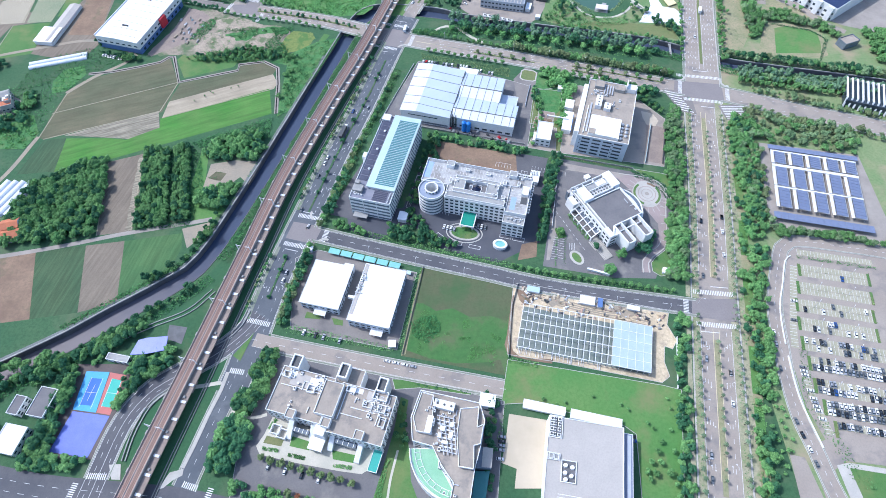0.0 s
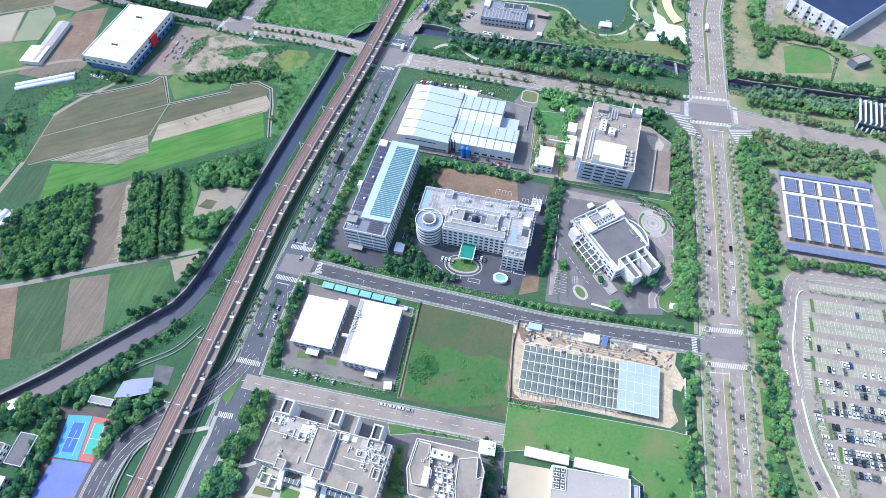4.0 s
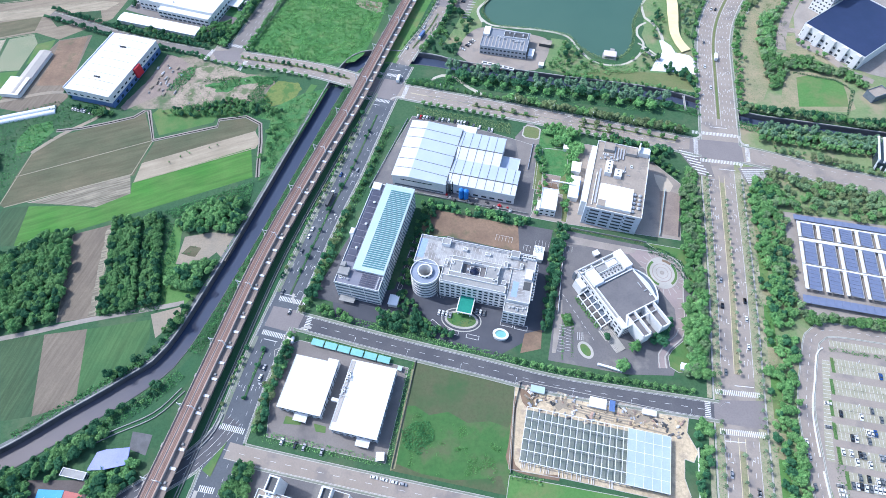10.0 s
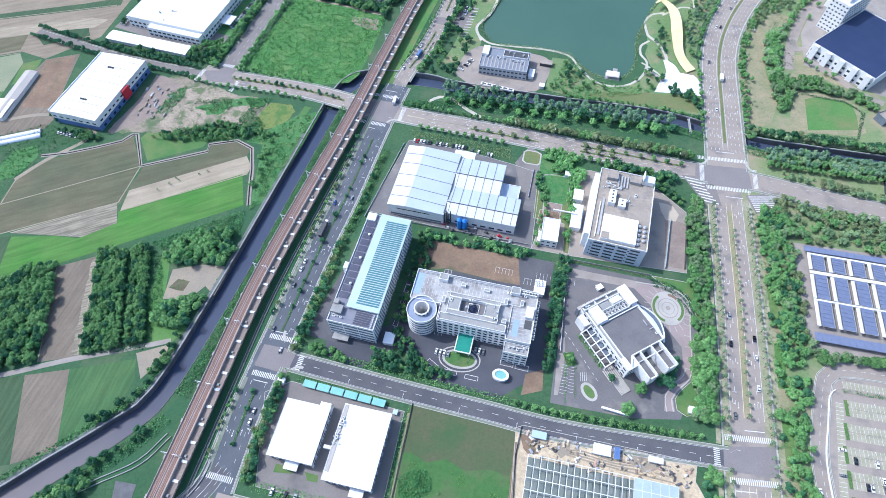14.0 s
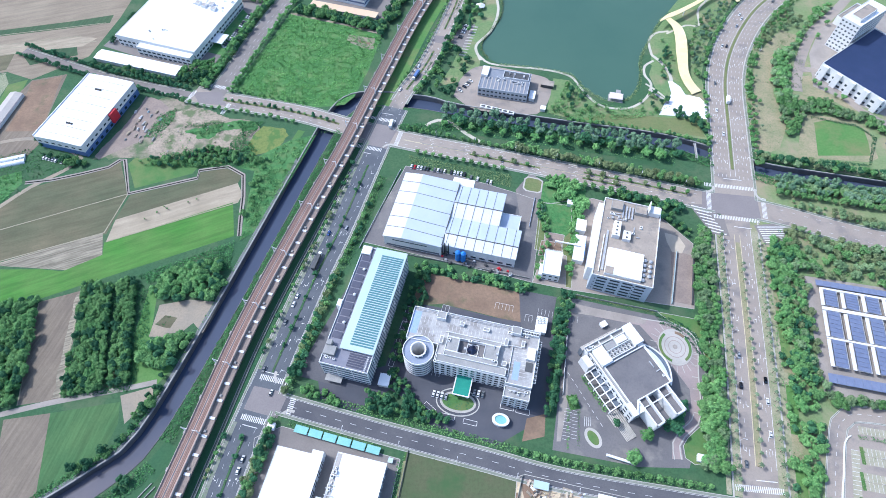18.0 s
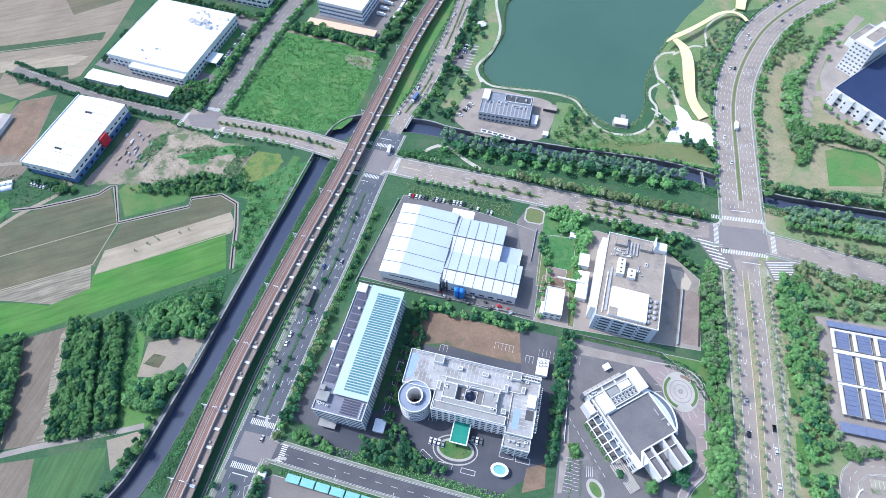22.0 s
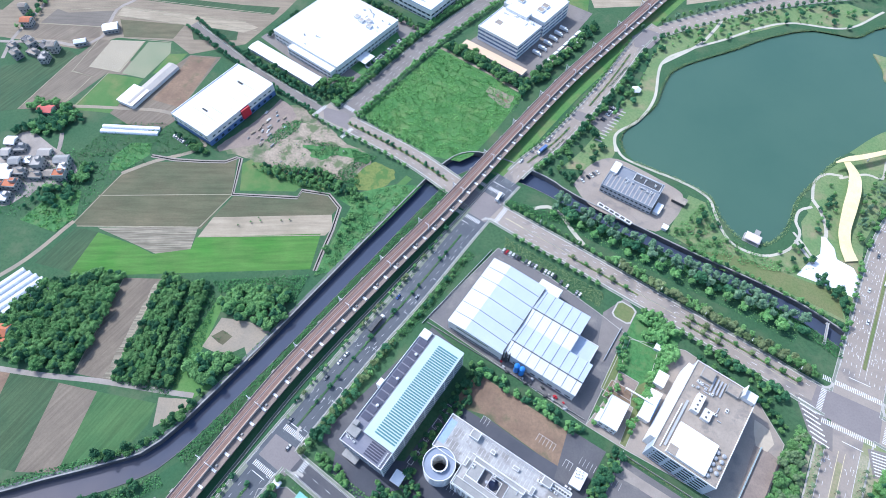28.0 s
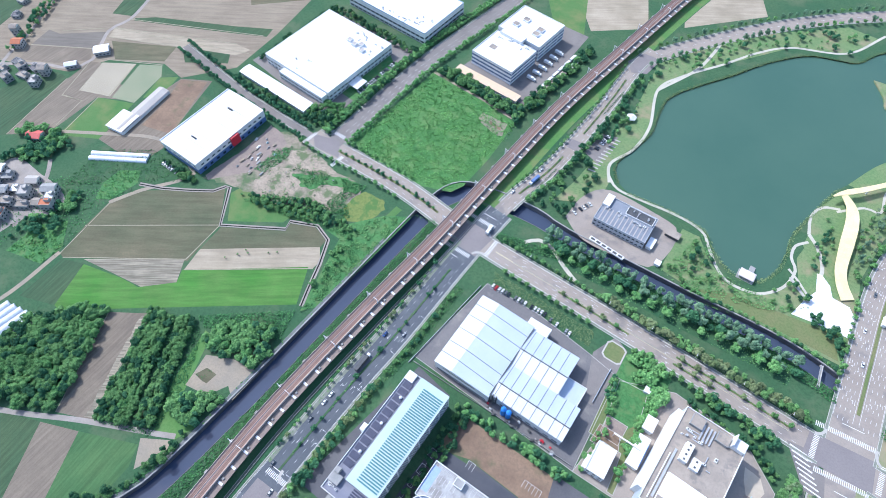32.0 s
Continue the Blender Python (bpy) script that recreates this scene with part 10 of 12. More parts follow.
for r0, r1, a0, a1, m, h, lb in ((10.6, 8.9, 120, 245, LAWN, 0.5, "curved green hedge bed"), (10.6, 8.9, 300, 395, LAWN, 0.5, "curved green hedge bed"), (10.6, 8.7, 40, 78, REDSOIL, 0.5, "curved reddish planted bed"),
                                 (7.0, 6.5, 0, 360, PINKPAVE, 0.4, "thin pinkish paving ring"), (4.4, 4.0, 0, 360, PINKPAVE, 0.4, "thin pinkish paving ring"), (1.6, 0.3, 0, 360, DIRTPAVE, 0.4, "small brownish centre stone")):
    arc = [Vector((158.5 + (r0 + r1) / 2 * math.cos(radians(a0 + (a1 - a0) * i / 24)), 280 + 1.1 * (r0 + r1) / 2 * math.sin(radians(a0 + (a1 - a0) * i / 24)))) for i in range(25)]
    put("garden_ring", add_strip(geo(), arc, -(r0 - r1) / 2, (r0 - r1) / 2, 0.2, h), m, label=lb, category="garden", kind="structure")
garden("small_garden", 95.6, 221, 4.6, 6.6, 28, "small teardrop garden in the yard", LAWN, PAVING, 1.8)
for run in (cut(road_w, 162, 236), cut(road_w, 262, 470)):
    put("street_verge", add_strip(geo(), run, -10.6, -7.4, 0.0, 0.24), PAVEMENT, label="pale planted verge between street and railway", category="verge", kind="structure")
    bushes("median_shrubs", band(run, -10.2, -7.9), 1.1, 0.9, 0.4, LEAF, "low shrubs in the street verge", 3, 0.05)
for pts in ([(-204.5, 76), (-197.5, 76.4), (-195, 67.3), (-200.5, 67.6)], [(-166.7, 71.4), (-158.7, 73.6), (-158.6, 69.6), (-163, 67.6), (-168.2, 62.8), (-171, 62)]):
    patch("refuge", pts, PAVING, "pale paved refuge at the crossing", "paving", z=0.26)
patch("viaduct_car_park", [(-191.9, 168.5), (-179, 166.3), (-180, 154), (-191.1, 157.9)], DARKCONC, "small grey court beside the viaduct", "yard", z=0.1)
patch("triangle_green", [(-131.8, 162.4), (-137.8, 141.6), (-143.5, 145.5)], LAWN, "triangular green traffic island", "island", z=0.32)
patch("slip_green", [(-184, 62), (-176.5, 92), (-170.5, 119), (-146.6, 123), (-155.6, 93.6), (-162, 74.5), (-167, 71.5), (-173, 63.5)], RAILLAWN, "dark green lawn between viaduct and street", "lawn", z=0.085)
patch("slip_green", [(-168, 127), (-166.5, 132), (-159, 136), (-152.3, 138), (-145, 136.4), (-147.3, 130)], RAILLAWN, "dark green lawn corner inside the slip road", "lawn", z=0.087)
patch("slip_green", [(-196.4, 78), (-194.4, 96), (-190.6, 107), (-183, 117.5), (-177, 121), (-181, 100), (-187, 72)], RAILLAWN, "green strip between viaduct and slip road", "lawn", z=0.086)
bund = curve_pts([(-180, 123.5), (-186, 118.6), (-191.2, 112), (-194.6, 102), (-196.6, 92), (-197.4, 78)], 4)
for o in (0.0, 2.2):
    put("railing", add_strip(geo(), offset(bund, -o), -0.3, 0.3, 0, 0.9), CONC, label="low pale concrete railing beside the slip road", category="railing", kind="structure")
bund = curve_pts([(-137.6, 179), (-140.6, 169), (-147, 159.6), (-157, 152.4), (-168, 145.6), (-176, 140)], 4)
for o in (0.0, 2.2):
    put("railing", add_strip(geo(), offset(bund, o), -0.3, 0.3, 0, 0.9), CONC, label="low pale concrete railing beside the slip road", category="railing", kind="structure")
edge = [Vector(p) for p in ((-144.4, 134), (-146.4, 122.3), (-151.2, 105.8), (-155.8, 86.8), (-159.6, 74))]
put("street_planter", add_strip(geo(), edge, -1.2, 1.2, 0, 0.3), PAVING, label="pale kerbed planter along the street", category="planter", kind="structure")
bushes("planter_shrubs", band(edge, -0.9, 0.9), 1.6, 1.0, 0.4, LEAF, "low clipped shrubs in a pale planter", 3, 0.0)
t = thing("guard_house", 39.5, 231.5, 0, -14, "white ring-shaped guard house with a teal roof", "guard house")
t.scale = (1.12, 0.82, 1)
part("ring_wall", tube(0, 0, 0, 3.0, 4.6, 4.0, 24), WHITE, t)
part("roof_ring", tube(0, 0, 3.0, 3.4, 4.9, 3.3, 24), WHITE, t)
part("roof", add_cyl(geo(), 0, 0, 2.6, 3.3, 0.3, 20), TEAL, t)
for x, y, w, d, h, a, lb in ((-33.6, 257.2, 6.4, 7.5, 4, -12, "small white gatehouse beside the office"), (70.5, 295, 7, 11, 4.5, -14, "small white plant house beside the bare lot"), (-102, 228.5, 4, 4, 3, -14, "small round-cornered white gate house"),
                             (-37, 152.5, 4.5, 4.5, 3, 0, "small white guard box at the street"), (113, 296, 4, 3.4, 2.6, 27, "low white gate store"), (-27.5, 208, 2.4, 2.4, 2, -14, "small white electrical cabinet"),
                             (109.4, 208, 16, 0.8, 2.4, -18, "long pale gate wall"), (158.5, 208, 6, 4, 2.8, -14, "small grey gate lodge"), (105, 399, 8, 5, 3.5, -14, "small grey gate lodge by the road")):
    s = thing("gate_lodge", x, y, 0, a, lb, "lodge")
    part("wall", add_box(geo(), 0, 0, 0, w, d, h), WHITE, s)
    part("roof", add_box(geo(), 0, 0, h, w + 0.6, d + 0.6, 0.25), WHITEROOF if w > 3 else TEALROOF, s)
for i in range(9):
    u = thing("rooftop_unit", 70.5 + (i % 3 - 1) * 2.0 + rng.uniform(-0.2, 0.2), 295.6 + (i // 3) * 1.8, 4.75, -12, "small white air unit on a plant house roof", "air unit", "air units on the plant house")
    u.scale = (0.8, 0.8, 0.8)
    put("casing", UNIT_ME, None, u)
    put("grille", UNIT_TOP, None, u)
# walls and fences
for p0, p1, h, m, lb in (((94, 322), (80, 248), 2.2, WHITE, "pale blue-white boundary wall"), ((95, 320), (152, 306), 1.6, CONC, "low wall with a clipped hedge"), ((163, 312), (176, 355), 2.4, TEALROOF, "pale green mesh fence"),
                         ((189, 357), (177, 311), 1.8, DARKSTEEL, "dark mesh fence"), ((-55, 362), (66, 333), 1.6, CONC, "low concrete boundary wall"), ((69.7, 378), (76.5, 406), 1.6, BLUEROOF, "pale blue mesh fence"), ((154.8, 157.4), (147.5, 121.4), 2.0, WHITE, "white sheet fence"),
                         ((-58, 360), (-30, 436), 1.4, STEEL, "thin steel fence"), ((-17, 214), (-30, 146), 1.2, DARKSTEEL, "dark wire fence")):
    put("fence", add_bar(geo(), (*p0, h), (*p1, h), 0.25, h), m, label=lb + " along the plot", category="fence")
bushes("clipped_hedge", [(96, 321), (151, 307), (150.5, 304.5), (95, 318.5)], 2.0, 1.2, 0.4, LEAFYELLOW, "clipped yellow-green hedge", 3)
# ditch round the fields
ditch = [Vector(p) for p in ((-334, 425.5), (-313, 428.5), (-290, 435), (-271, 441.5), (-264, 449), (-260, 449.5), (-246.5, 413.5), (-195, 429), (-195, 437), (-172, 441), (-158, 432), (-154, 410), (-152, 388), (-150, 372))]
put("ditch_edge", add_strip(geo(), ditch, -1.7, 1.7, -0.2, 0.2), DIRTPAVE, label="pale concrete edge of an irrigation ditch", category="ditch", kind="structure")
# Near-black strip laid on the pale edge; no trench is cut.
put("ditch", add_strip(geo(), ditch, -0.3, 0.75, -0.2, 0.22), mat("near_black_ditch", (0.014, 0.015, 0.016), (0.022, 0.022, 0.02), rough=0.8, scale=0.3, spec=0.15), label="dark narrow irrigation ditch", category="ditch", kind="structure")
for k, pts in enumerate((((-349, 374), (-246.5, 413.5)), ((-250, 367.5), (-157, 404)), ((-345.5, 343), (-254, 376)), ((-254, 376), (-247, 412)), ((-350, 345), (-345, 400), (-328, 421)), ((-267, 243), (-281, 316)), ((-254, 326), (-242, 248)),
                         ((-480, 509), (-482, 430)), ((-475, 536), (-469, 488), (-446.4, 489.3), (-448, 447)), ((-482, 574), (-403, 587)), ((-485, 588.5), (-352, 611.6)), ((-548, 536), (-484.5, 553.5)), ((-469, 489), (-447, 489)), ((-436, 446), (-435, 498)), ((-427, 503), (-430, 548)), ((-482, 605), (-334, 632)), ((-487, 587), (-334, 603)), ((-461, 545), (-404, 558)), ((-490, 586), (-533, 565)))):
    put("field_border", add_strip(geo(), [Vector(p) for p in pts], -0.38, 0.38, -0.2, 0.16), BORDER, label="pale trodden border between fields", category="border", kind="structure")
for x, y in ((-218, 394), (-211, 398), (-214, 400), (-226, 388), (-196, 404), (-190, 407)):
    tree("young", x, y, 0.55, "small bushes in the field", "small dark bush in a bare field")
q = random.Random(8)
for i in range(36):
    x, y = -250 + q.uniform(0, 78), 458 + q.uniform(0, 34)
    s = q.uniform(0.4, 1.2)
    g = add_box(geo(), 0, 0, 0, s * 1.8, s, s * 0.4, 0, 0.6)
    add_box(g, s * 0.3, 0, s * 0.3, s * 0.7, s * 0.6, s * 0.35, 20)
    tagged(put("rubble_heap", g, q.choice((SAND, CONC, RUBBLE, DIRT))), "heap of rubble on vacant ground", "rubble").matrix_basis = pose(x, y, 0.05, 0, 0, q.uniform(0, 180))
for i in range(26):
    x, y = -268 + q.uniform(0, 26), 468 + i * 1.6 + q.uniform(-2, 2)
    g = add_box(geo(), 0, 0, 0, q.uniform(1.5, 5), q.uniform(0.8, 2.0), q.uniform(0.5, 1.2), 0, 0.95)
    add_box(g, 0, 0, 0.4, 1.2, 0.6, 0.9)
    tagged(put("pallet_load", g, q.choice((STEEL, CONC, CONC, TEALROOF, DIRT))), "stacked goods beside the blue warehouse", "material stack").matrix_basis = pose(x, y, 0.05, 0, 0, q.uniform(60, 90))

# ---- more trees on the campus and beyond ----
def mixed(kinds, pts, sp):
    return [(kinds[int(rng.integers(len(kinds)))], x, y) for x, y in scatter(pts, sp)]


wood("tree_group", mixed(("dark", "street"), [(-31, 259), (-24, 258), (-12, 298), (-2, 338), (-14, 346), (-20, 320), (-33, 262)], 4.6), "dark trees beside the long office", 0.75)
wood("tree_group", mixed(("dark", "street"), [(68, 236), (74, 236), (94, 318), (88, 322), (80, 300), (74, 270)], 3.4), "dark trees between two yards", 0.85)
wood("tree_group", mixed(("dark", "dark", "street"), [(-31, 266), (-27, 264), (-19, 255), (-11, 245), (-3, 237), (8, 231), (6, 227), (-12, 233), (-24, 243), (-33, 258)], 3.6), "dense dark trees round the forecourt", 0.72)
wood("tree_group", mixed(("dark", "fresh"), [(-12, 346), (66, 327), (66, 320), (-10, 339)], 4.2), "hedge-like trees south of the factory", 0.7)
wood("tree_group", mixed(("street", "dark"), [(-52, 250), (-44, 240), (-30, 236), (-8, 230), (-14, 236), (-26, 243), (-40, 252)], 4.4), "trees before the office forecourt", 0.75)
wood("tree_group", mixed(("street", "fresh"), [(-88, 249), (-60, 241), (-58, 246), (-84, 256)], 4.0), "trees at the office gate", 0.7)
wood("tree_group", mixed(("fresh", "street"), [(96, 350), (104, 398), (118, 404), (112, 392), (100, 352), (94, 326), (91, 326)], 4.4), "lush trees beside the lawn", 0.85)
wood("tree_group", mixed(("fresh", "street"), [(70, 332), (78, 360), (80, 400), (84, 398), (84, 360), (74, 330)], 4.2), "bushes beside the factory drive", 0.6)
wood("tree_group", mixed(("dark", "street"), [(128, 404), (180, 388), (192, 372), (186, 366), (176, 380), (128, 396)], 4.4), "trees behind the large grey building", 0.75)
bushes("hedge", band(cutx(road_m, -80, 165), -12.5, -8.0), 1.2, 2.2, 0.55, LEAF, "clipped green hedge along the campus street", 4)
for p, d, a in along(offset(cutx(road_m, 40, 160), -10.2), 6.0):
    tree("street", p.x, p.y, 0.75, "trees along the campus street")
bushes("hedge", band(cutx(road_m, -90, -28), 8.0, 11.5), 1.2, 1.5, 0.5, LEAF, "green hedge by the teal shelters", 4)
tree("fresh", 117.5, 209, 1.35, label="large fresh green tree beside the gate")
tree("fresh", 127.4, 221.5, 1.15, label="round green tree before the angular building")
tree("dark", 111, 229, 0.8, label="small dark tree beside broad steps")
tree("street", 116.5, 206.5, 1.5, label="large round tree beside the gate wall")
tree("dark", 146, 225, 1.3, label="dark green tree beside the angular building")
tree("street", 86, 242.5, 1.2, label="round tree in the yard")
wood("tree_group", mixed(("dark", "dark", "street"), [(136, 224), (147, 225.5), (154, 232), (158, 240), (152, 243), (146, 233), (137, 228)], 3.6), "dark trees beside the angular building", 0.8)
bushes("lab_bed", [(92.5, 260), (95.5, 261), (107.5, 238.5), (104.5, 236)], 2.4, 2.6, 0.5, LEAF, "green bed along the slanting loggia", 4)
patch("hedge_lawn", [(152, 306), (174, 301), (183, 298), (181, 262), (178, 266), (174, 290), (160, 298)], LAWN, "sloping lawn with hedge rows", "lawn", z=0.19)
for k in range(3):
    line = curve_pts([(150 + k, 303 - k * 2.6), (162, 299 - k * 2.8), (172 - k * 1.5, 291 - k * 3.2), (178 - k * 2, 279 - k * 3)], 3)
    bushes("hedge_row", band(line, -0.9, 0.9), 3.6, 1.7, 0.4, LEAFDARK, "clipped dark hedge row on the lawn", 3)
wood("tree_group", mixed(("fresh", "broad"), [(158, 206), (166, 232), (172, 245), (178, 262), (184, 262), (172, 205)], 4.6), "lush trees beside the yard drive", 0.8)
wood("tree_group", mixed(("broad", "fresh"), [(84, 421), (95, 426.5), (112, 421), (112, 412), (100, 415), (92, 413)], 4.2), "trees at the end of the rank green lot", 0.85)
wood("tree_group", mixed(("street", "fresh"), [(112, 399), (116, 414), (119, 414), (114, 396), (98, 352), (94, 352), (100, 376)], 4.0) + mixed(("dark", "street"), [(77, 394), (82, 412), (84, 412), (81, 374), (79, 374)], 4.0), "narrow rows of trees round the rank green lot", 0.65)
wood("tree_group", mixed(("broad", "dark"), [(-128, 66), (-60, 52), (-60, 44), (-130, 54)], 4.6), "trees at the edge of the research car park", 0.7)
wood("tree_group", mixed(("dark", "dark", "broad"), [(-124, 149), (-113, 147), (-115, 130), (-120, 112), (-130, 106), (-135.5, 112), (-130.5, 134)], 3.7), "green trees between street and research building", 0.95)
wood("tree_group", mixed(("dark", "dark", "broad"), [(-137, 103), (-126, 102.5), (-121.5, 96), (-124, 80), (-132, 72), (-144, 73), (-142, 88)], 3.7), "dense green trees beside the research drive", 1.0)
put("garden_path", add_strip(geo(), curve_pts([(-137, 108), (-129, 105.2), (-122, 104), (-114, 106)], 3), -1.0, 1.0, -0.2, 0.2), FOOTPATH, label="pale path between two clumps of trees", category="path", kind="structure")
for x, y in [(-112.5 + i * 6.2, 79.4 - i * 1.62) for i in range(10)]:
    tree("yellow", x, y, 1.0, "trees in the research car park")
for x, y in [(-110 + i * 5.6, 63 - i * 1.4) for i in range(11)]:
    tree(("young", "russet", "young", "yellow")[int(x) % 4], x, y, 1.2, "trees in the research car park")
for p, q in (((-113.3, 85.4), (-103.4, 83.7)), ((-97.2, 81.6), (-86.6, 79.2)), ((-69, 75.4), (-57.6, 73.6)), ((-111, 97), (-107.5, 103))):
    bushes("garden_beds", band([Vector(p), Vector(q)], -1.1, 1.1), 9.0, 1.4, 0.4, LEAF, "clipped green hedge bed in the paved garden", 3)
for x, y in ((92.4, 116.4), (109, 111.4), (113, 108.4), (123.6, 99.6), (126.6, 96), (137, 95.4), (140, 108.4), (60.6, 115), (68.6, 111.6), (74, 113), (139, 115), (119, 66.5), (127, 76), (131, 69.7), (136, 82.6), (134, 63.4), (123, 69.7), (126, 82), (121, 76), (130, 88), (118, 71)):
    tree("young" if x < 118 or y > 90 else "street", x, y, 0.8 if y > 90 else 0.75, "young trees on the lawn", "young light green tree on a lawn")
bushes("hedge", [(40, 144), (60, 140), (60, 136), (39, 140)], 1.5, 2.2, 0.5, LEAF, "green bushes at the site fence", 4)
bushes("hedge", [(-112, 165), (-106, 168), (-36, 152), (-36, 147), (-110, 162)], 0.9, 1.4, 0.5, LEAF, "green bed along the warehouse yard", 4)
wood("tree_group", mixed(("olive", "dark", "olive"), [(-114, 215), (-104, 224), (-100, 222), (-112, 172), (-118, 170)], 4.4), "trees between warehouse and road", 0.75)
bushes("hedge", [(-34, 149), (-24, 206), (-19, 212), (-30, 148)], 0.9, 1.4, 0.5, LEAF, "green hedge beside the warehouse", 4)
wood("tree_group", mixed(("street", "dark"), [(24, 128), (34, 131), (36, 118), (30, 100), (26, 60), (22, 60), (24, 100)], 4.4), "trees between lawn and plant building", 0.75)
bushes("weeds", [(-148, 640), (-90, 620), (-52, 604), (-60, 575), (-85, 517), (-131, 511), (-169, 525), (-182, 538)], 0.55, 0.9, 0.75, WEEDS, "tall weeds in the overgrown field", 5, 0.1)
bushes("weeds", [(-145, 634), (-90, 614), (-60, 598), (-64, 575), (-80, 512), (-131, 516), (-165, 530), (-178, 540)], 0.2, 1.2, 0.7, LEAF, "dark clumps in the overgrown field", 9, 0.35)
bushes("scrub", [(-160, 440), (-126, 468), (-106, 474), (-118, 432), (-136, 384), (-148, 375), (-149, 436)], 0.9, 1.6, 0.6, LEAF, "green scrub on the canal's grassy side", 6, 0.0)
bushes("scrub", [(-240, 452), (-215, 462), (-170, 462), (-165, 448), (-200, 443)], 0.8, 1.6, 0.6, WEEDS, "bright green growth beside the ditch", 6, 0.05)
bushes("weeds", [(-392, 332), (-386, 360), (-365, 373), (-352, 350), (-358, 332)], 0.7, 1.2, 0.7, WEEDS, "bright rank growth below the village", 6, 0.0)
bushes("weeds", [(-359, 432), (-342, 438), (-336, 425), (-347, 403), (-359, 399), (-364, 415)], 0.8, 1.0, 0.6, WEEDS, "green vegetable plot beside the tunnels", 4, 0.1)
tiers = geo()
for i in range(11):
    f = i / 10
    add_bar(tiers, (39.5 - 13 * f, 619 - 42 * f, 0.3), (33.0 - 13 * f, 620 - 42 * f, 0.3), 1.3, 0.3)
put("paved_tiers", tiers, PAVING, label="row of pale paved seating tiers", category="paving", kind="structure")
wood("park_trees", [("dark", 15, 620), ("broad", 19.6, 614), ("dark", 20, 626), ("street", 17, 609), ("dark", 6, 593), ("broad", 11.8, 587), ("dark", 9, 598), ("broad", -1, 557), ("broad", 2, 553), ("dark", -10.7, 538), ("dark", 30, 643), ("broad", 36, 641), ("street", 27, 646)], "dark round trees beside the pond road", 1.0)
for pts in ([(30, 683), (24, 665), (18.3, 646)], [(-6, 568), (-13, 549), (-21.5, 528)]):
    bushes("median_hedge", band([Vector(q) for q in pts], -0.9, 0.9), 2.0, 1.3, 0.45, LEAFDARK, "dark clipped hedge in the road median", 3)
stop = thing("bus_shelter", -3.5, 561.5, 0, 72, "dark-roofed bus shelter at the pond road", "shelter")
part("roof", add_box(geo(), 0, 0, 2.7, 9, 2.4, 0.25), DARKSTEEL, stop)
part("back_wall", add_box(geo(), 0, -1.0, 0.2, 8.4, 0.12, 2.5), GREYGLASS, stop)
for x in (-4, 4):
    part("post", add_box(geo(), x, 0.9, 0, 0.15, 0.15, 2.7), STEEL, stop)
bushes("clipped_hedge", [(-43.5, 57), (-37.4, 78), (-35.4, 78), (-39.5, 57)], 3.2, 1.6, 0.45, LEAFBRIGHT, "clipped fresh green hedge beside the lawn", 4)
wood("tree_group", mixed(("dark", "street"), [(-33, 95), (-29.5, 115), (-25.5, 114), (-27, 98), (-24, 86), (-29, 84)], 4.0), "dark trees in the gap between two buildings", 0.62)
bushes("hedge", [(-26, 128), (-1, 124), (15, 120.4), (15, 118.6), (-18, 123.4)], 1.2, 1.4, 0.5, LEAFDARK, "dark shrubs along the street verge", 3, 0.0)
bushes("hedge", [(28, 84), (36, 112), (37, 112), (31, 84)], 1.4, 1.6, 0.5, LEAF, "green hedge beside the sand lot", 4, 0.0)
# pond park
t = thing("footbridge", 213.5, 452.4, 0, 82.3, "narrow pale footbridge across the canal", "footbridge")
part("deck", add_box(geo(), 0, 0, 0.7, 18, 1.5, 0.3), PAVING, t)
for y in (-0.7, 0.7):
    part("railing", add_box(geo(), 0, y, 1.0, 18, 0.12, 0.9), STEEL, t)
for x in (-8.6, 8.6):
    part("abutment", add_box(geo(), x, 0, -0.2, 1.2, 2.0, 0.95), CONC, t)
wood("tree_row", [(("street", "young", "fresh")[int(rng.integers(3))], p.x + rng.uniform(-0.8, 0.8), p.y + rng.uniform(-0.8, 0.8)) for o in (-18.5, 18.5, 22) for p, d, a in along(offset(avenue_n[6:], o), 6.5)], "young street trees along the curving avenue", 0.75)
put("bank_railing", add_strip(add_strip(geo(), curve_pts([(-248, 146), (-207, 167.6), (-182, 180), (-168, 196)], 5), -0.25, 0.25, 0, 0.7), curve_pts([(-247, 143.5), (-206, 165), (-180, 177.5), (-165.5, 194)], 5), -0.25, 0.25, 0, 0.7), CONC, label="pair of pale concrete railings along the canal bank", category="railing", kind="structure")
patch("park_drive", [(62, 414), (75, 431.5), (85, 423), (80, 400), (70, 376), (64, 378)], ASPHALT, "asphalt drive beside the factory", "road", z=0.135)
wood("tree_group", mixed(("fresh", "street"), [(88, 404), (98, 413), (113, 407), (116, 396), (108, 388), (104, 398), (92, 402)], 4.2), "lush trees round the green lot", 0.95)
wood("tree_group", mixed(("street", "dark"), [(136, 413.5), (161, 408), (188, 397), (186, 388), (158, 400), (136, 405)], 4.2), "trees behind the grey building", 0.85)
for p, d, a in along(offset(cut(road_w, 530, 720), 10.5), 6.0):
    tree(("street", "dark")[int(rng.integers(2))], p.x + rng.uniform(-1, 1), p.y, 0.95, "trees along the pond road")
bushes("hedge", band(cut(road_w, 530, 720), 8.6, 13), 1.3, 1.3, 0.45, LEAF, "low planting between road and park", 4)
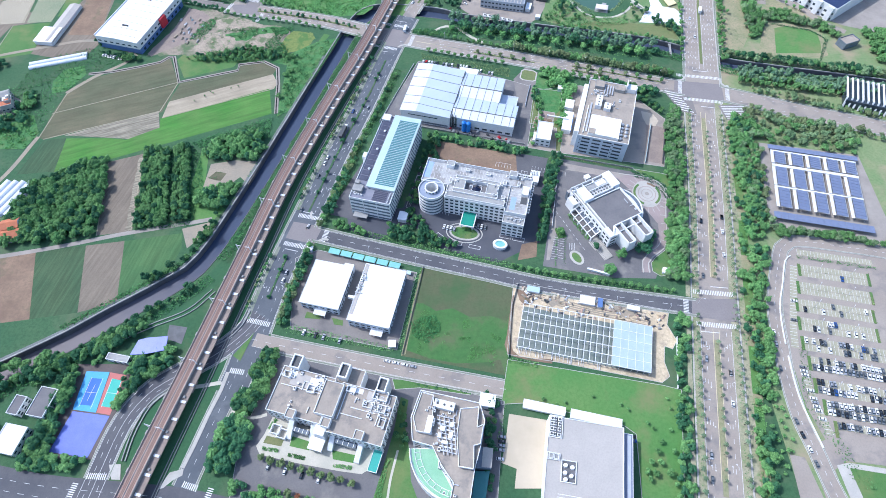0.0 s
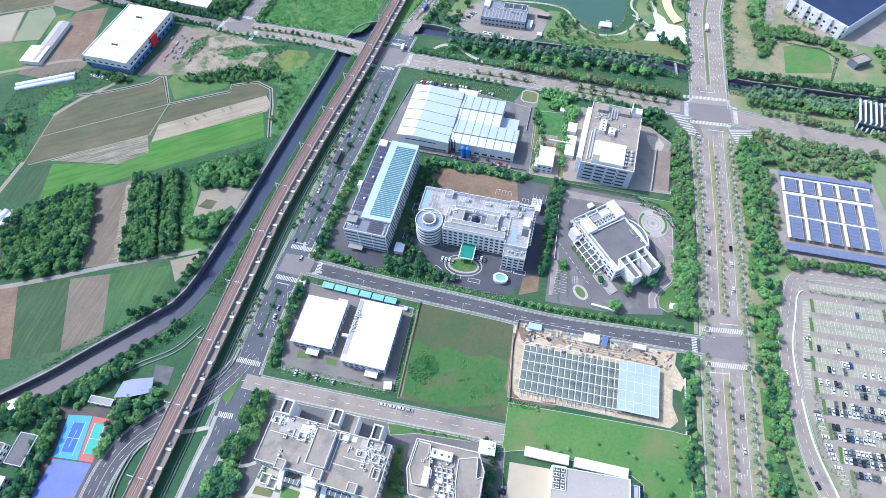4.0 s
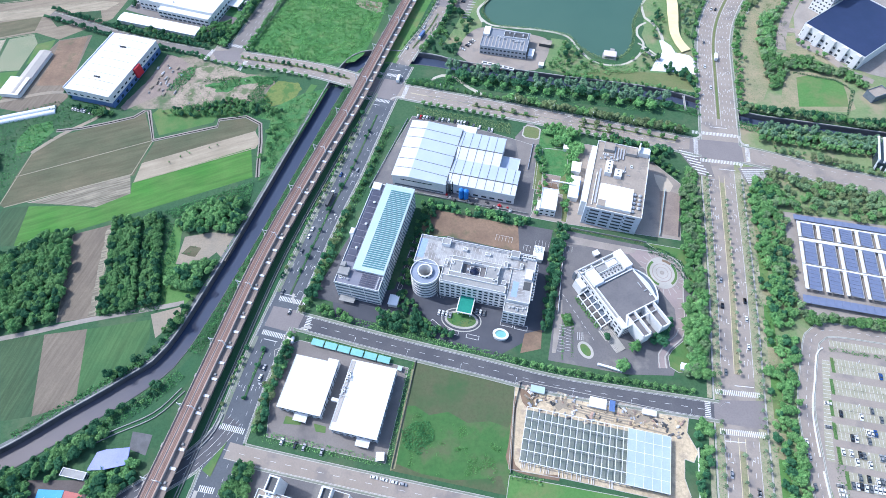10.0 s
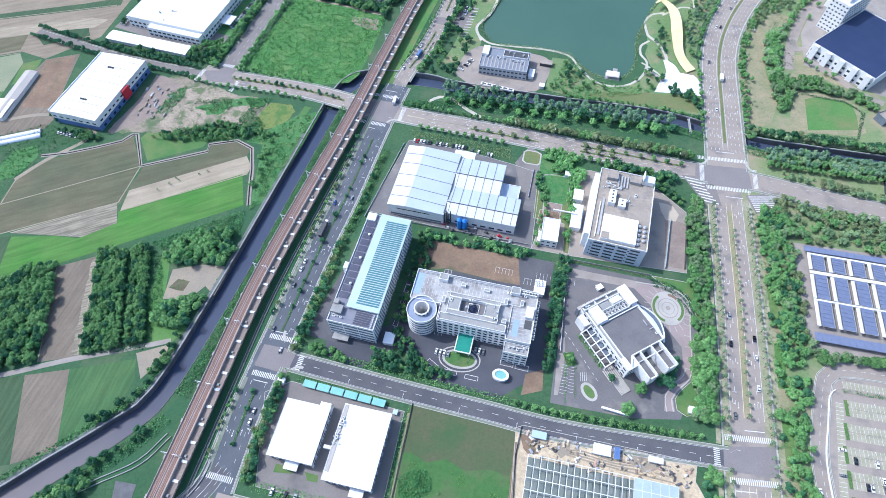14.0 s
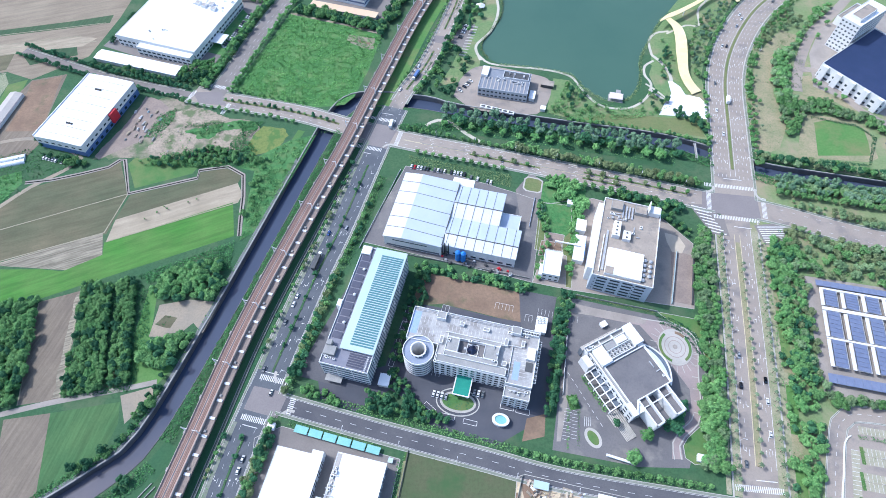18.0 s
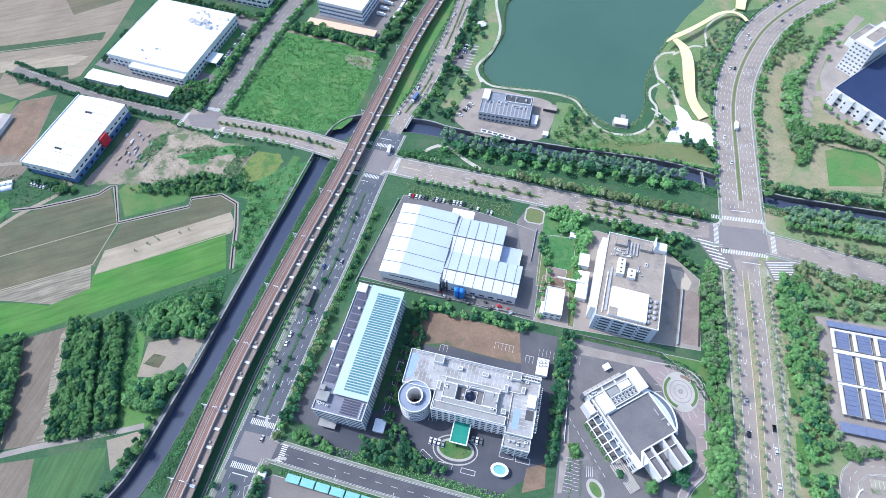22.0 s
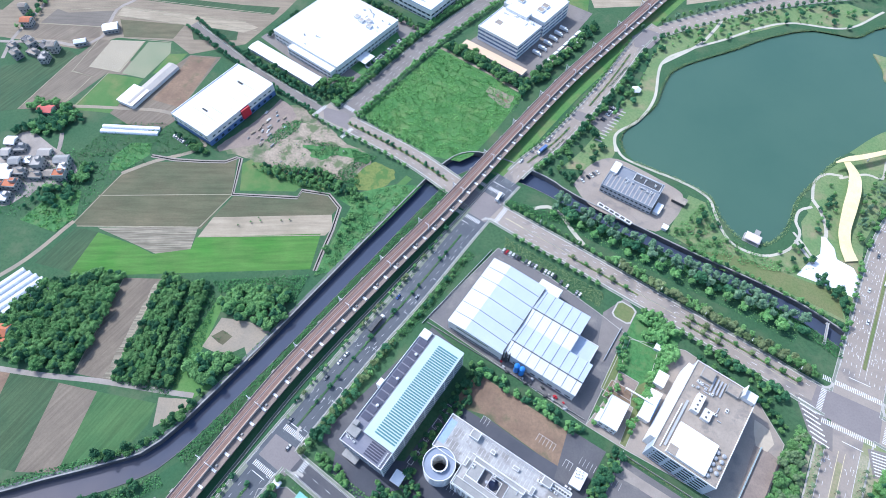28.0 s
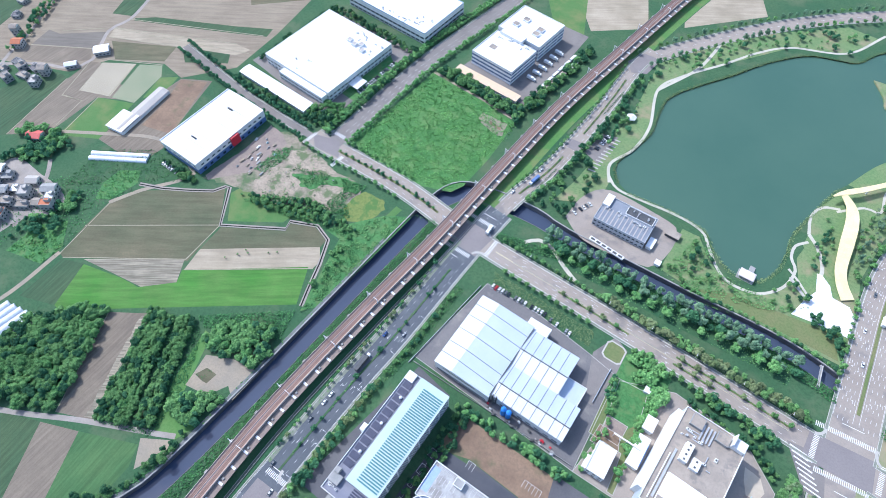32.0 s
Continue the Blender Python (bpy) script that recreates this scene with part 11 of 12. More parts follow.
for y0, y1 in ((528, 585), (612, 705)):
    run = [p for p in road_w if y0 < p.y < y1]
    put("median", add_strip(geo(), run, -0.8, 0.8, 0.0, 0.36), DRYLAWN, label="planted median of the pond road", category="median", kind="structure")
    bushes("median_hedge", band(run, -0.8, 0.8), 2.0, 1.4, 0.45, LEAFDARK, "dark hedge in the pond road median", 5, -0.2)
for p, d, a in along(offset(cut(road_w, 530, 720), -8.4), 6.0):
    tree("young", p.x, p.y, 1.15, "young trees beside the railway")
for p, d, a in along(offset(road_c, -10), 8.5) + along(offset(road_c, 10), 8.5):
    tree(("street", "grey")[int(rng.integers(2))], p.x, p.y, 0.85, "trees along the curved pond road")
wood("park_trees", mixed(("street", "dark", "young"), [(30, 600), (45, 640), (50, 690), (75, 722), (110, 752), (160, 795), (230, 815), (260, 850), (240, 862), (170, 830), (100, 775), (50, 730), (36, 690), (22, 640)], 10), "scattered trees in the pond park", 0.8)
wood("park_trees", mixed(("street", "dark"), [(95, 500), (120, 540), (142, 505), (186, 497), (205, 512), (190, 525), (170, 503), (150, 500), (120, 492)], 9), "scattered trees on the pond's south shore", 0.75)
bushes("park_bushes", [(95, 498), (122, 545), (140, 512), (186, 500), (205, 506), (186, 494), (120, 486)], 1.0, 1.9, 0.6, LEAF, "green bushes between canal and pond", 6, -0.1)
shore = [Vector(p) for p in pond_line]
east_end = max(range(len(shore)), key=lambda i: shore[i].x)
for run in (shore[:east_end], [p for p in shore[east_end:] if p.y < 634]):
    bushes("reeds", band(run, -2.4, 1.2), 1.0, 0.9, 0.5, LEAFYELLOW, "reeds and grass along the pond edge", 6)
wood("park_trees", mixed(("dark", "street"), [(205, 500), (222, 494), (236, 482), (232, 468), (222, 480), (205, 494)], 4.4), "dark trees at the edge of the plaza", 0.75)
wood("park_trees", mixed(("street", "grey", "palm"), [(236, 540), (244, 560), (258, 590), (290, 640), (300, 668), (280, 650), (250, 620), (238, 590), (234, 560)], 6), "trees between ribbon walk and avenue", 0.75)
wood("park_trees", mixed(("street", "dark"), [(212, 600), (222, 585), (218, 555), (206, 540), (204, 555), (212, 580)], 6), "small trees inside the path loop", 0.6)
wood("park_trees", mixed(("street", "dark"), [(-14, 520), (5, 560), (20, 590), (28, 588), (34, 560), (10, 520), (0, 512)], 11), "trees round the waterside yard", 0.9)
# east of the avenue
wood("tree_belt", mixed(("street", "pale", "olive"), [(339, 639), (358, 645), (359, 629), (349, 611), (333, 609), (317, 592), (304, 583), (312, 603)], 6.5), "scattered trees between avenue and event hall", 0.75)
bushes("hedge", [(306, 530), (330, 528), (342, 572), (366, 612), (345, 618), (322, 588)], 0.5, 1.2, 0.45, LEAFYELLOW, "low planting round the event hall drive", 6, 0.0)
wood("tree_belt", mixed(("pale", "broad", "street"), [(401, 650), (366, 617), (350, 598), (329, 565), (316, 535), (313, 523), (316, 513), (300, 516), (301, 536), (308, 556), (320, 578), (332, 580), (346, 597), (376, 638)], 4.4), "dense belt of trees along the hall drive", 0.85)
wood("tree_belt", [("street", x, y) for x, y in ((339, 534), (342, 529), (346, 523), (351, 516), (356, 512), (359, 533), (368, 520), (374, 513), (365, 598), (380, 617))], "scattered round trees before the event hall", 0.85)
wood("tree_belt", mixed(("street", "pale", "broad"), [(301, 518), (322, 511), (344, 509), (355, 494), (368, 492), (384, 477), (377, 467), (364, 480), (347, 490), (327, 497), (317, 497), (309, 478), (304, 467), (294, 468), (295, 488)], 4.2), "dense trees beside the hedged lawn", 0.8)
wood("tree_belt", mixed(("broad", "fresh"), [(402, 432), (440, 424), (440, 480), (405, 476)], 5.0), "trees behind the ribbed hall", 0.9)
bushes("grass_tufts", [(262, 450), (274, 515), (300, 575), (326, 595), (300, 520), (292, 450)], 0.3, 0.6, 0.4, LEAFHAZE, "tufts of grass and shrubs on dry ground", 7, 0.25)
wood("tree_belt", mixed(("street", "palm"), [(262, 480), (276, 530), (290, 560), (300, 560), (286, 520), (274, 470)], 11), "scattered trees on dry grass", 0.7)
bushes("hedge", [(313, 443.5), (351, 437.5), (351, 434.5), (313, 440.5)], 2.0, 1.6, 0.5, LEAFDARK, "clipped dark hedge round the lawn", 3)
bushes("hedge", [(322, 492.5), (357, 482), (369, 467), (352, 436), (350, 437), (365.5, 467), (356, 479.5), (322, 490)], 2.0, 1.6, 0.5, LEAFDARK, "clipped dark hedge round the lawn", 3)
bushes("verge", [(240, 60), (252, 60), (232, 110), (240, 150), (234, 150), (225, 112)], 0.4, 1.2, 0.5, LEAF, "verge bushes beside the parking lane", 5)
# north-west
wood("tree_row", [("dark", p.x, p.y) for o in (-6.4, 6.4) for p, d, a in along(offset(road_x, o), 5.0)] + [("street", p.x, p.y) for p, d, a in along(offset(cutx(road_n, -195, -112), -12), 8.0)]
     + [("street", p.x, p.y) for p, d, a in along(offset(cutx(road_n, -300, -115), 12), 7.0)], "street trees along the western road", 0.75)
wood("tree_row", [(("street", "fresh")[int(rng.integers(2))], p.x, p.y) for o in (-12, -16, 12) for p, d, a in along(offset(road_2, o), 5)], "street trees past the white plants", 0.8)
patch("plant_lawn", [(-228, 588), (-206, 580), (-190, 640), (-200, 652), (-210, 646)], LUSH, "green lawn before the white plant", "lawn", z=0.16)
wood("tree_row", mixed(("dark", "street"), [(-326, 571), (-240, 545), (-238, 540), (-326, 566)], 4.2) + mixed(("street", "fresh"), [(-238, 556), (-212, 548), (-200, 568), (-226, 574)], 5), "hedge-like trees behind the long shed", 0.8)
wood("tree_row", mixed(("dark", "broad"), [(-148, 645), (-60, 612), (-50, 622), (-128, 655)], 5) + mixed(("dark", "broad"), [(-56, 632), (-30, 690), (-18, 735), (-8, 730), (-26, 680), (-50, 610), (-60, 600)], 5.5), "dense green trees round the depot", 0.9)
wood("tree_row", mixed(("dark", "street"), [(-236, 560), (-212, 552), (-205, 540), (-218, 535), (-240, 545)], 4.5) + mixed(("dark", "street"), [(-178, 660), (-195, 590), (-205, 560), (-198, 556), (-186, 590), (-172, 650)], 5)
     + mixed(("dark",), [(-320, 600), (-285, 700), (-278, 702), (-315, 597)], 5) + mixed(("dark", "street"), [(-285, 692), (-170, 655), (-168, 664), (-280, 702)], 5), "trees round the white plant", 0.8)
wood("tree_row", mixed(("dark",), [(-330, 460), (-340, 468), (-322, 545), (-314, 548)], 4.5) + mixed(("dark", "broad"), [(-335, 455), (-300, 442), (-262, 450), (-285, 446), (-300, 450)], 4.5), "dark trees round the blue warehouse", 0.7)
wood("village_trees", mixed(("dark", "broad", "street"), [(-394, 360), (-378, 368), (-366, 388), (-372, 400), (-382, 394), (-384, 374)], 5) + mixed(("dark", "broad"), [(-462, 404), (-462, 417), (-430, 441), (-425, 430), (-427, 416), (-448, 410)], 4.5) + mixed(("dark", "broad"), [(-470, 430), (-430, 425), (-410, 440), (-440, 452), (-470, 446)], 6) + mixed(("dark",), [(-410, 340), (-370, 350), (-365, 375), (-395, 365)], 7) + mixed(("dark", "street"), [(-585, 600), (-572, 560), (-562, 520), (-554, 524), (-562, 575), (-578, 680)], 6), "dark trees among village houses", 0.85)

# ---- road markings, one mesh of paint per road ----
def dashes(g, line, o, ln, gap, w, z, start=0.0):
    for p, d, a in along(offset(line, o), ln + gap, start):
        add_box(g, p.x, p.y, z, ln, w, 0.012, a)


def solid(g, line, o, w, z):
    add_strip(g, offset(line, o), -w / 2, w / 2, z, z + 0.012)


def crossing(g, x, y, length, a, z, depth=3.6):
    """Stripes side by side over length, each depth long, turned so that the row runs at a degrees."""
    n = int(length / 1.15)
    d = Vector((math.cos(radians(a)), math.sin(radians(a))))
    for i in range(n):
        p = Vector((x, y)) + d * (-length / 2 + length * (i + 0.5) / n)
        add_box(g, p.x, p.y, z, 0.62, depth, 0.012, a)


g = geo()
for o in (-4.4, 5.4):
    dashes(g, road_w1, o, 2.6, 5.4, 0.17, 0.13)
dashes(g, road_w2, 3.3, 3, 5, 0.2, 0.13)
dashes(g, road_w2, -3.3, 3, 5, 0.2, 0.13)
dashes(g, road_ws, 0, 3, 5, 0.2, 0.13)
for line, o in ((road_w1, 9.6), (road_w2, 6.1)):
    for run in clear_runs(line, o, 0.3, line):
        solid(g, run, o, 0.18, 0.131)
        solid(g, run, -o, 0.18, 0.131)
put("road_marking", g, PAINT, label="white lane lines of the railway road", category="road marking", kind="structure")
g = geo()
for o in (-4.8, 4.8):
    dashes(g, cutx(road_n, -400, 203), o, 3, 6, 0.18, 0.138)
    dashes(g, cutx(road_n, 262, 600), o, 3, 6, 0.18, 0.138)
for o in (-8.2, 8.2):
    solid(g, cutx(road_n, -190, 203), o, 0.2, 0.139)
put("road_marking", g, PAINT, label="white lane lines of the canal road", category="road marking", kind="structure")
put("road_marking", add_strip(add_strip(geo(), cutx(road_n, -30, 200), -0.4, -0.15, 0.138, 0.15), cutx(road_n, -30, 200), 0.15, 0.4, 0.138, 0.15), YPAINT, label="yellow centre lines of the canal road", category="road marking", kind="structure")
put("median", add_strip(geo(), offset(cutx(road_n, -20, 200), 0.0), -0.15, 0.15, 0.0, 0.5), CONC, label="low concrete divider of the canal road", category="median", kind="structure")
g = geo()
for o in (-6.8, 6.8):
    dashes(g, cut(avenue, -40, 165), o, 3, 6, 0.22, 0.148)
    dashes(g, cut(avenue, 196, 380), o, 3, 6, 0.22, 0.148)
for o in (-10.1, 10.1):
    solid(g, cut(avenue, -40, 165), o, 0.22, 0.149)
    solid(g, cut(avenue, 196, 380), o, 0.22, 0.149)
for o in (-11.5, -8.2, -5.0, 5.0, 8.2, 11.5):
    dashes(g, avenue_n[4:], o, 2.6, 5, 0.24, 0.158)
for o in (-14.6, 14.6, -2.0, 2.0):
    solid(g, avenue_n[4:], o, 0.22, 0.159)
put("road_marking", g, PAINT, label="white lane lines of the avenue", category="road marking", kind="structure")
g = geo()
for o in (-2.0, 2.0):
    solid(g, cut(avenue, 60, 165), o, 0.3, 0.15)
    solid(g, cut(avenue, 198, 372), o, 0.3, 0.15)
put("road_marking", g, YPAINT, label="pale yellow edge lines of the median", category="road marking", kind="structure")
g = geo()
dashes(g, road_m, 0, 4, 6, 0.2, 0.165)
solid(g, road_m, 4.8, 0.16, 0.164)
solid(g, road_m, -4.8, 0.16, 0.164)
dashes(g, road_s, 0, 4, 6, 0.2, 0.168)
solid(g, road_s, 4.6, 0.15, 0.168)
dashes(g, road_c, 0, 4, 6, 0.2, 0.172)
dashes(g, road_2, 0, 4, 6, 0.2, 0.176)
dashes(g, road_2, 3.6, 4, 6, 0.2, 0.176)
dashes(g, road_p, 0, 2.5, 3.5, 0.22, 0.18)
solid(g, road_l, -0.6, 0.2, 0.186)
solid(g, road_l, 6.2, 0.2, 0.186)
solid(g, road_l, -6.2, 0.2, 0.186)
dashes(g, road_l, 2.9, 3, 5, 0.2, 0.186)
dashes(g, road_l, -3.6, 3, 5, 0.2, 0.186)
dashes(g, road_b, 3, 4, 5, 0.2, 0.188)
dashes(g, road_b, -3, 4, 5, 0.2, 0.188)
put("road_marking", g, PAINT, label="white lane lines of the side streets", category="road marking", kind="structure")


def arrow(g, x, y, a, z, turn=0):
    """A painted lane arrow pointing along a degrees, with a bent head when turn is set."""
    d = Vector((math.cos(radians(a)), math.sin(radians(a))))
    n = Vector((-d.y, d.x))
    add_box(g, x, y, z, 2.8, 0.22, 0.012, a)
    h = Vector((x, y)) + d * 1.7 + n * (turn * 0.7)
    e = d if not turn else (n * turn)
    w = Vector((-e.y, e.x))
    add_prism(g, [tuple(h + w * 0.5), tuple(h - w * 0.5), tuple(h + e * 1.2)], z, z + 0.012)


g = geo()
for line, lanes, step, z, flip in ((cut(avenue, 60, 165), (5.0, 8.5), 26, 0.15, 0), (cut(avenue, 200, 376), (5.0, 8.5), 30, 0.15, 0), (cut(avenue, 60, 165), (-5.0, -8.5), 26, 0.15, 180), (cut(avenue, 200, 376), (-5.0, -8.5), 30, 0.15, 180),
                                   (avenue_n[5:26], (3.6, 6.6, 9.8, 13.0), 24, 0.16, 0), (avenue_n[5:26], (-3.6, -6.6, -9.8, -13.0), 24, 0.16, 180), (cutx(road_n, -20, 198), (-6.5, -2.2), 30, 0.14, 180), (cutx(road_n, -20, 198), (2.6, 6.5), 30, 0.14, 0),
                                   (cut(road_w1, 180, 445), (2.8, 7.4), 46, 0.134, 0), (cut(road_w1, 180, 445), (-2.2, -7.0), 46, 0.134, 180)):
    for k, o in enumerate(lanes):
        for i, (p, d, a) in enumerate(along(offset(line, o), step, 8 + 2 * k)):
            arrow(g, p.x, p.y, a + flip, z, (0, 1, 0, -1)[(i + k) % 4])
put("lane_arrow", g, PAINT, label="white painted lane arrows", category="road marking", kind="structure")


def junction(name, pts, label, z):
    return put(name, add_prism(geo(), pts, 0.0, z), BOXASPHALT, label=label, category="road", kind="structure")


junction("junction", [(-7, 598), (-1.5, 607), (12, 604.8), (7, 593.4)], "broad paved driveway mouth of the car park", 0.21)
junction("junction", [(25, 728), (38, 745), (55.5, 741), (45.9, 716), (31, 713)], "pale junction asphalt at the pond", 0.212)
junction("junction", [(172, 187), (203, 186), (200, 168), (169, 173)], "smooth dark junction asphalt", 0.192)
junction("junction", [(209, 411), (250, 405), (247, 383), (204, 392)], "broad dark junction asphalt", 0.196)
junction("junction", [(-66, 492), (-34, 483), (-43, 459), (-72, 468)], "dark junction asphalt beside the viaduct", 0.2)
junction("junction", [(-118, 255), (-95, 250), (-100, 234), (-122, 240)], "dark junction asphalt at the campus street", 0.204)
junction("junction", [(-222, 530), (-196, 530), (-188, 512), (-214, 516)], "dark junction asphalt by the plant", 0.208)
g = geo()
crossing(g, 188, 191, 28, -6, 0.21)
crossing(g, 184.5, 166, 28, -6, 0.21)
crossing(g, 166.5, 180, 13, 80, 0.21)
crossing(g, 231, 415.5, 38, -9, 0.21)
crossing(g, 228.5, 384.5, 34, -9, 0.21)
crossing(g, 211.5, 400, 20, 78, 0.21)
crossing(g, 252.5, 394, 20, 78, 0.21)
crossing(g, -49, 493.5, 26, -15, 0.215)
crossing(g, -58.5, 460.5, 24, -15, 0.215)
crossing(g, -74.5, 481, 18, 75, 0.215)
crossing(g, -33.5, 470, 18, 75, 0.215)
crossing(g, -105.5, 259, 20, -14, 0.218)
crossing(g, -113, 233, 20, -14, 0.218)
crossing(g, -92.5, 241, 12, 76, 0.218)
crossing(g, -130.5, 170, 17, -14, 0.22)
crossing(g, -138.5, 134.6, 10, -10, 0.22)
crossing(g, -210, 69.4, 12, -3, 0.22)
crossing(g, -152.6, 63.6, 10, -16, 0.22)
crossing(g, -222, 60, 12, 80, 0.22)
crossing(g, -141, 57, 12, 76, 0.22)
crossing(g, -223, 524, 16, 70, 0.22)
crossing(g, -201, 537, 16, -15, 0.22)
crossing(g, -188, 508, 14, 70, 0.22)
for x, y, w, a in ((236, 423, 14, -9), (-108, 263.5, 10, -14), (-116, 229, 10, -14), (-44.5, 500, 12, -15), (-61, 455, 11, -15), (193.5, 195.5, 12, -6), (178.5, 161, 12, -6), (231, 376, 13, -10)):
    add_box(g, x, y, 0.21, w, 0.5, 0.012, a)
put("crossing_marking", g, PAINT, label="white zebra crossings and stop lines", category="road marking", kind="structure")
for x, y, a, r in ((-73, 495.5, -60, 8), (-32, 487, 195, 8), (-39.5, 456, 105, 8), (-76.5, 465, 15, 8), (212.5, 418, -55, 7), (258, 409, 190, 8), (-99.5, 262, 195, 6), (-92.5, 232.6, 100, 6)):
    arc = [Vector((x + r * math.cos(radians(a + 8 * i)), y + r * math.sin(radians(a + 8 * i)))) for i in range(-5, 6)]
    put("corner_kerb", add_strip(geo(), arc, -0.9, 0.9, -0.1, 0.26), PAVING, label="pale rounded kerb at a street corner", category="kerb", kind="structure")
g = geo()
for k in range(8):
    u = k / 7
    for (xa, ya), (xb, yb), (xc, yc), (xd, yd), w in (((197, 397.5), (206.5, 373.5), (207.5, 396), (217, 372), 1.0), ((242, 376.5), (244, 362.5), (266, 378.5), (254, 364.5), 0.8)):
        add_bar(g, (xa + (xb - xa) * u, ya + (yb - ya) * u, 0.206), (xc + (xd - xc) * u, yc + (yd - yc) * u - 2.2, 0.206), w, 0.012)
put("hatched_marking", g, PAINT, label="white hatched traffic islands at the junction", category="road marking", kind="structure")
patch("hatched_island", [(195, 399.5), (209, 398), (219, 384), (219, 368), (206, 371)], ASPHALT, "asphalt corner with white hatching", "road", z=0.194)
patch("hatched_island", [(240, 378), (268, 381), (256, 362), (243, 360)], ASPHALT, "asphalt corner with white hatching", "road", z=0.195)
# marks in the yards
g = geo()
for i in range(10):
    add_box(g, 82.6 - i * 0.42, 239 - i * 2.1, 0.16, 4.6, 0.2, 0.012, -12)
for i in range(9):
    add_box(g, 87.0 - i * 0.42, 237.5 - i * 2.1, 0.16, 3.6, 0.2, 0.012, -12)
for i in range(12):
    add_box(g, 70 + i * 2.4, 323 - i * 0.6 - 16, 0.16, 0.15, 5, 0.012, -14)
for i in range(9):
    p = Vector((85.6, 262)) + Vector((0.44, -0.898)) * (i * 4.6)
    add_box(g, p.x, p.y, 0.16, 2.4, 0.24, 0.012, -64)
for i in range(4):
    add_box(g, 91.6 + i * 1.2, 231, 0.16, 0.24, 6.0, 0.012, -6)
for i in range(4):
    add_box(g, -20 + i * 3.6 - 12 + i * 0.3, 262 + i * 14, 0.16, 0.16, 11, 0.012, -14)
put("bay_marking", g, PAINT, label="white painted bays in the yards", category="road marking", kind="structure")

# ---- cars ----
def loft(profile, half, inset):
    """A car shell: a side profile drawn to both sides, the upper part narrower."""
    v, f = [], []
    n = len(profile)
    top = max(z for _, z in profile)
    for s in (-1, 1):
        for x, z in profile:
            v.append((x, s * (half - inset * max(0.0, (z - 0.8) / max(0.1, top - 0.8))), z))
    f += [tuple(range(n)), tuple(range(2 * n - 1, n - 1, -1))]
    f += [((i + 1) % n, i, n + i, n + (i + 1) % n) for i in range(n)]
    return v, f


CAR_PAINTS = [mat("car_paint_white", (0.8, 0.8, 0.8), rough=0.25, scale=1, fine=4, spec=0.6, fine_amount=0.1), mat("car_paint_silver", (0.45, 0.46, 0.48), rough=0.3, metal=0.4, scale=1, fine=4, fine_amount=0.1),
              mat("car_paint_black", (0.02, 0.02, 0.025), rough=0.2, scale=1, fine=4, spec=0.6, fine_amount=0.1), mat("car_paint_grey", (0.15, 0.16, 0.17), rough=0.3, scale=1, fine=4, fine_amount=0.1),
              mat("car_paint_red", (0.5, 0.02, 0.03), rough=0.25, scale=1, fine=4, fine_amount=0.1), mat("car_paint_blue", (0.03, 0.08, 0.25), rough=0.25, scale=1, fine=4, fine_amount=0.1)]
PAINT_NAMES = ["white", "silver", "black", "grey", "red", "blue"]
BODY = loft([(-2.2, 0.3), (2.2, 0.3), (2.25, 0.65), (2.1, 0.85), (1.0, 0.98), (-1.9, 1.0), (-2.25, 0.85)], 0.9, 0.08)
CABIN = loft([(1.1, 0.95), (0.35, 1.45), (-1.3, 1.48), (-1.95, 1.0)], 0.82, 0.16)
ROOFP = loft([(0.3, 1.46), (0.25, 1.52), (-1.2, 1.54), (-1.3, 1.49)], 0.66, 0.0)
TYRE = add_wheel(geo(), 0.32, 0.22)
CAR = {}
CABIN_ME, TYRE_ME = data("cabin_glass", CABIN, GLASS), data("wheel", TYRE, DARKSTEEL)
for k, m in enumerate(CAR_PAINTS):
    CAR[k] = (data("body", (BODY[0] + ROOFP[0], BODY[1] + [tuple(i + len(BODY[0]) for i in f) for f in ROOFP[1]]), m),)
ch = add_box(geo(), 0, 0, 0.22, 4.0, 1.5, 0.2)
for sx in (-1.35, 1.35):
    for sy in (-0.82, 0.82):
        b = len(ch[0])
        ch[0].extend([(x + sx, y + sy, z + 0.32) for x, y, z in TYRE[0]])
        ch[1].extend([tuple(b + i for i in f) for f in TYRE[1]])
CHASSIS = data("chassis", ch, DARKSTEEL)
cq = random.Random(2)


def car(x, y, a, where, group, z=0.2, k=None):
    if k is None:
        k = cq.choices(range(6), (14, 6, 4, 4, 0.12, 0.5))[0]
    t = thing("car", x, y, z, a, PAINT_NAMES[k] + " car " + where, "car", group)
    put("body", CAR[k][0], None, t)
    put("cabin_glass", CABIN_ME, None, t)
    put("chassis", CHASSIS, None, t)
    return t


# the parking lot: back-to-back rows of bays on grass pavers
pa = -11.0
pu = Vector((math.cos(radians(pa)), math.sin(radians(pa))))
pv_ = Vector((-pu.y, pu.x))
PAIRS = [((256, 209.6), 45, 0.03, 0.03), ((250.5, 195.2), 47, 0.03, 0.06), ((245, 181.4), 48, 0.06, 0.12), ((241.9, 167.2), 48, 0.2, 0.45), ((239.3, 152.7), 100, 0.85, 0.9),
         ((239, 138.6), 100, 0.95, 0.95), ((237.4, 123.3), 100, 0.95, 0.85), ((238.5, 109.2), 100, 0.92, 0.92), ((240.5, 95.5), 100, 0.92, 0.0)]
bays = geo()
nc = 0


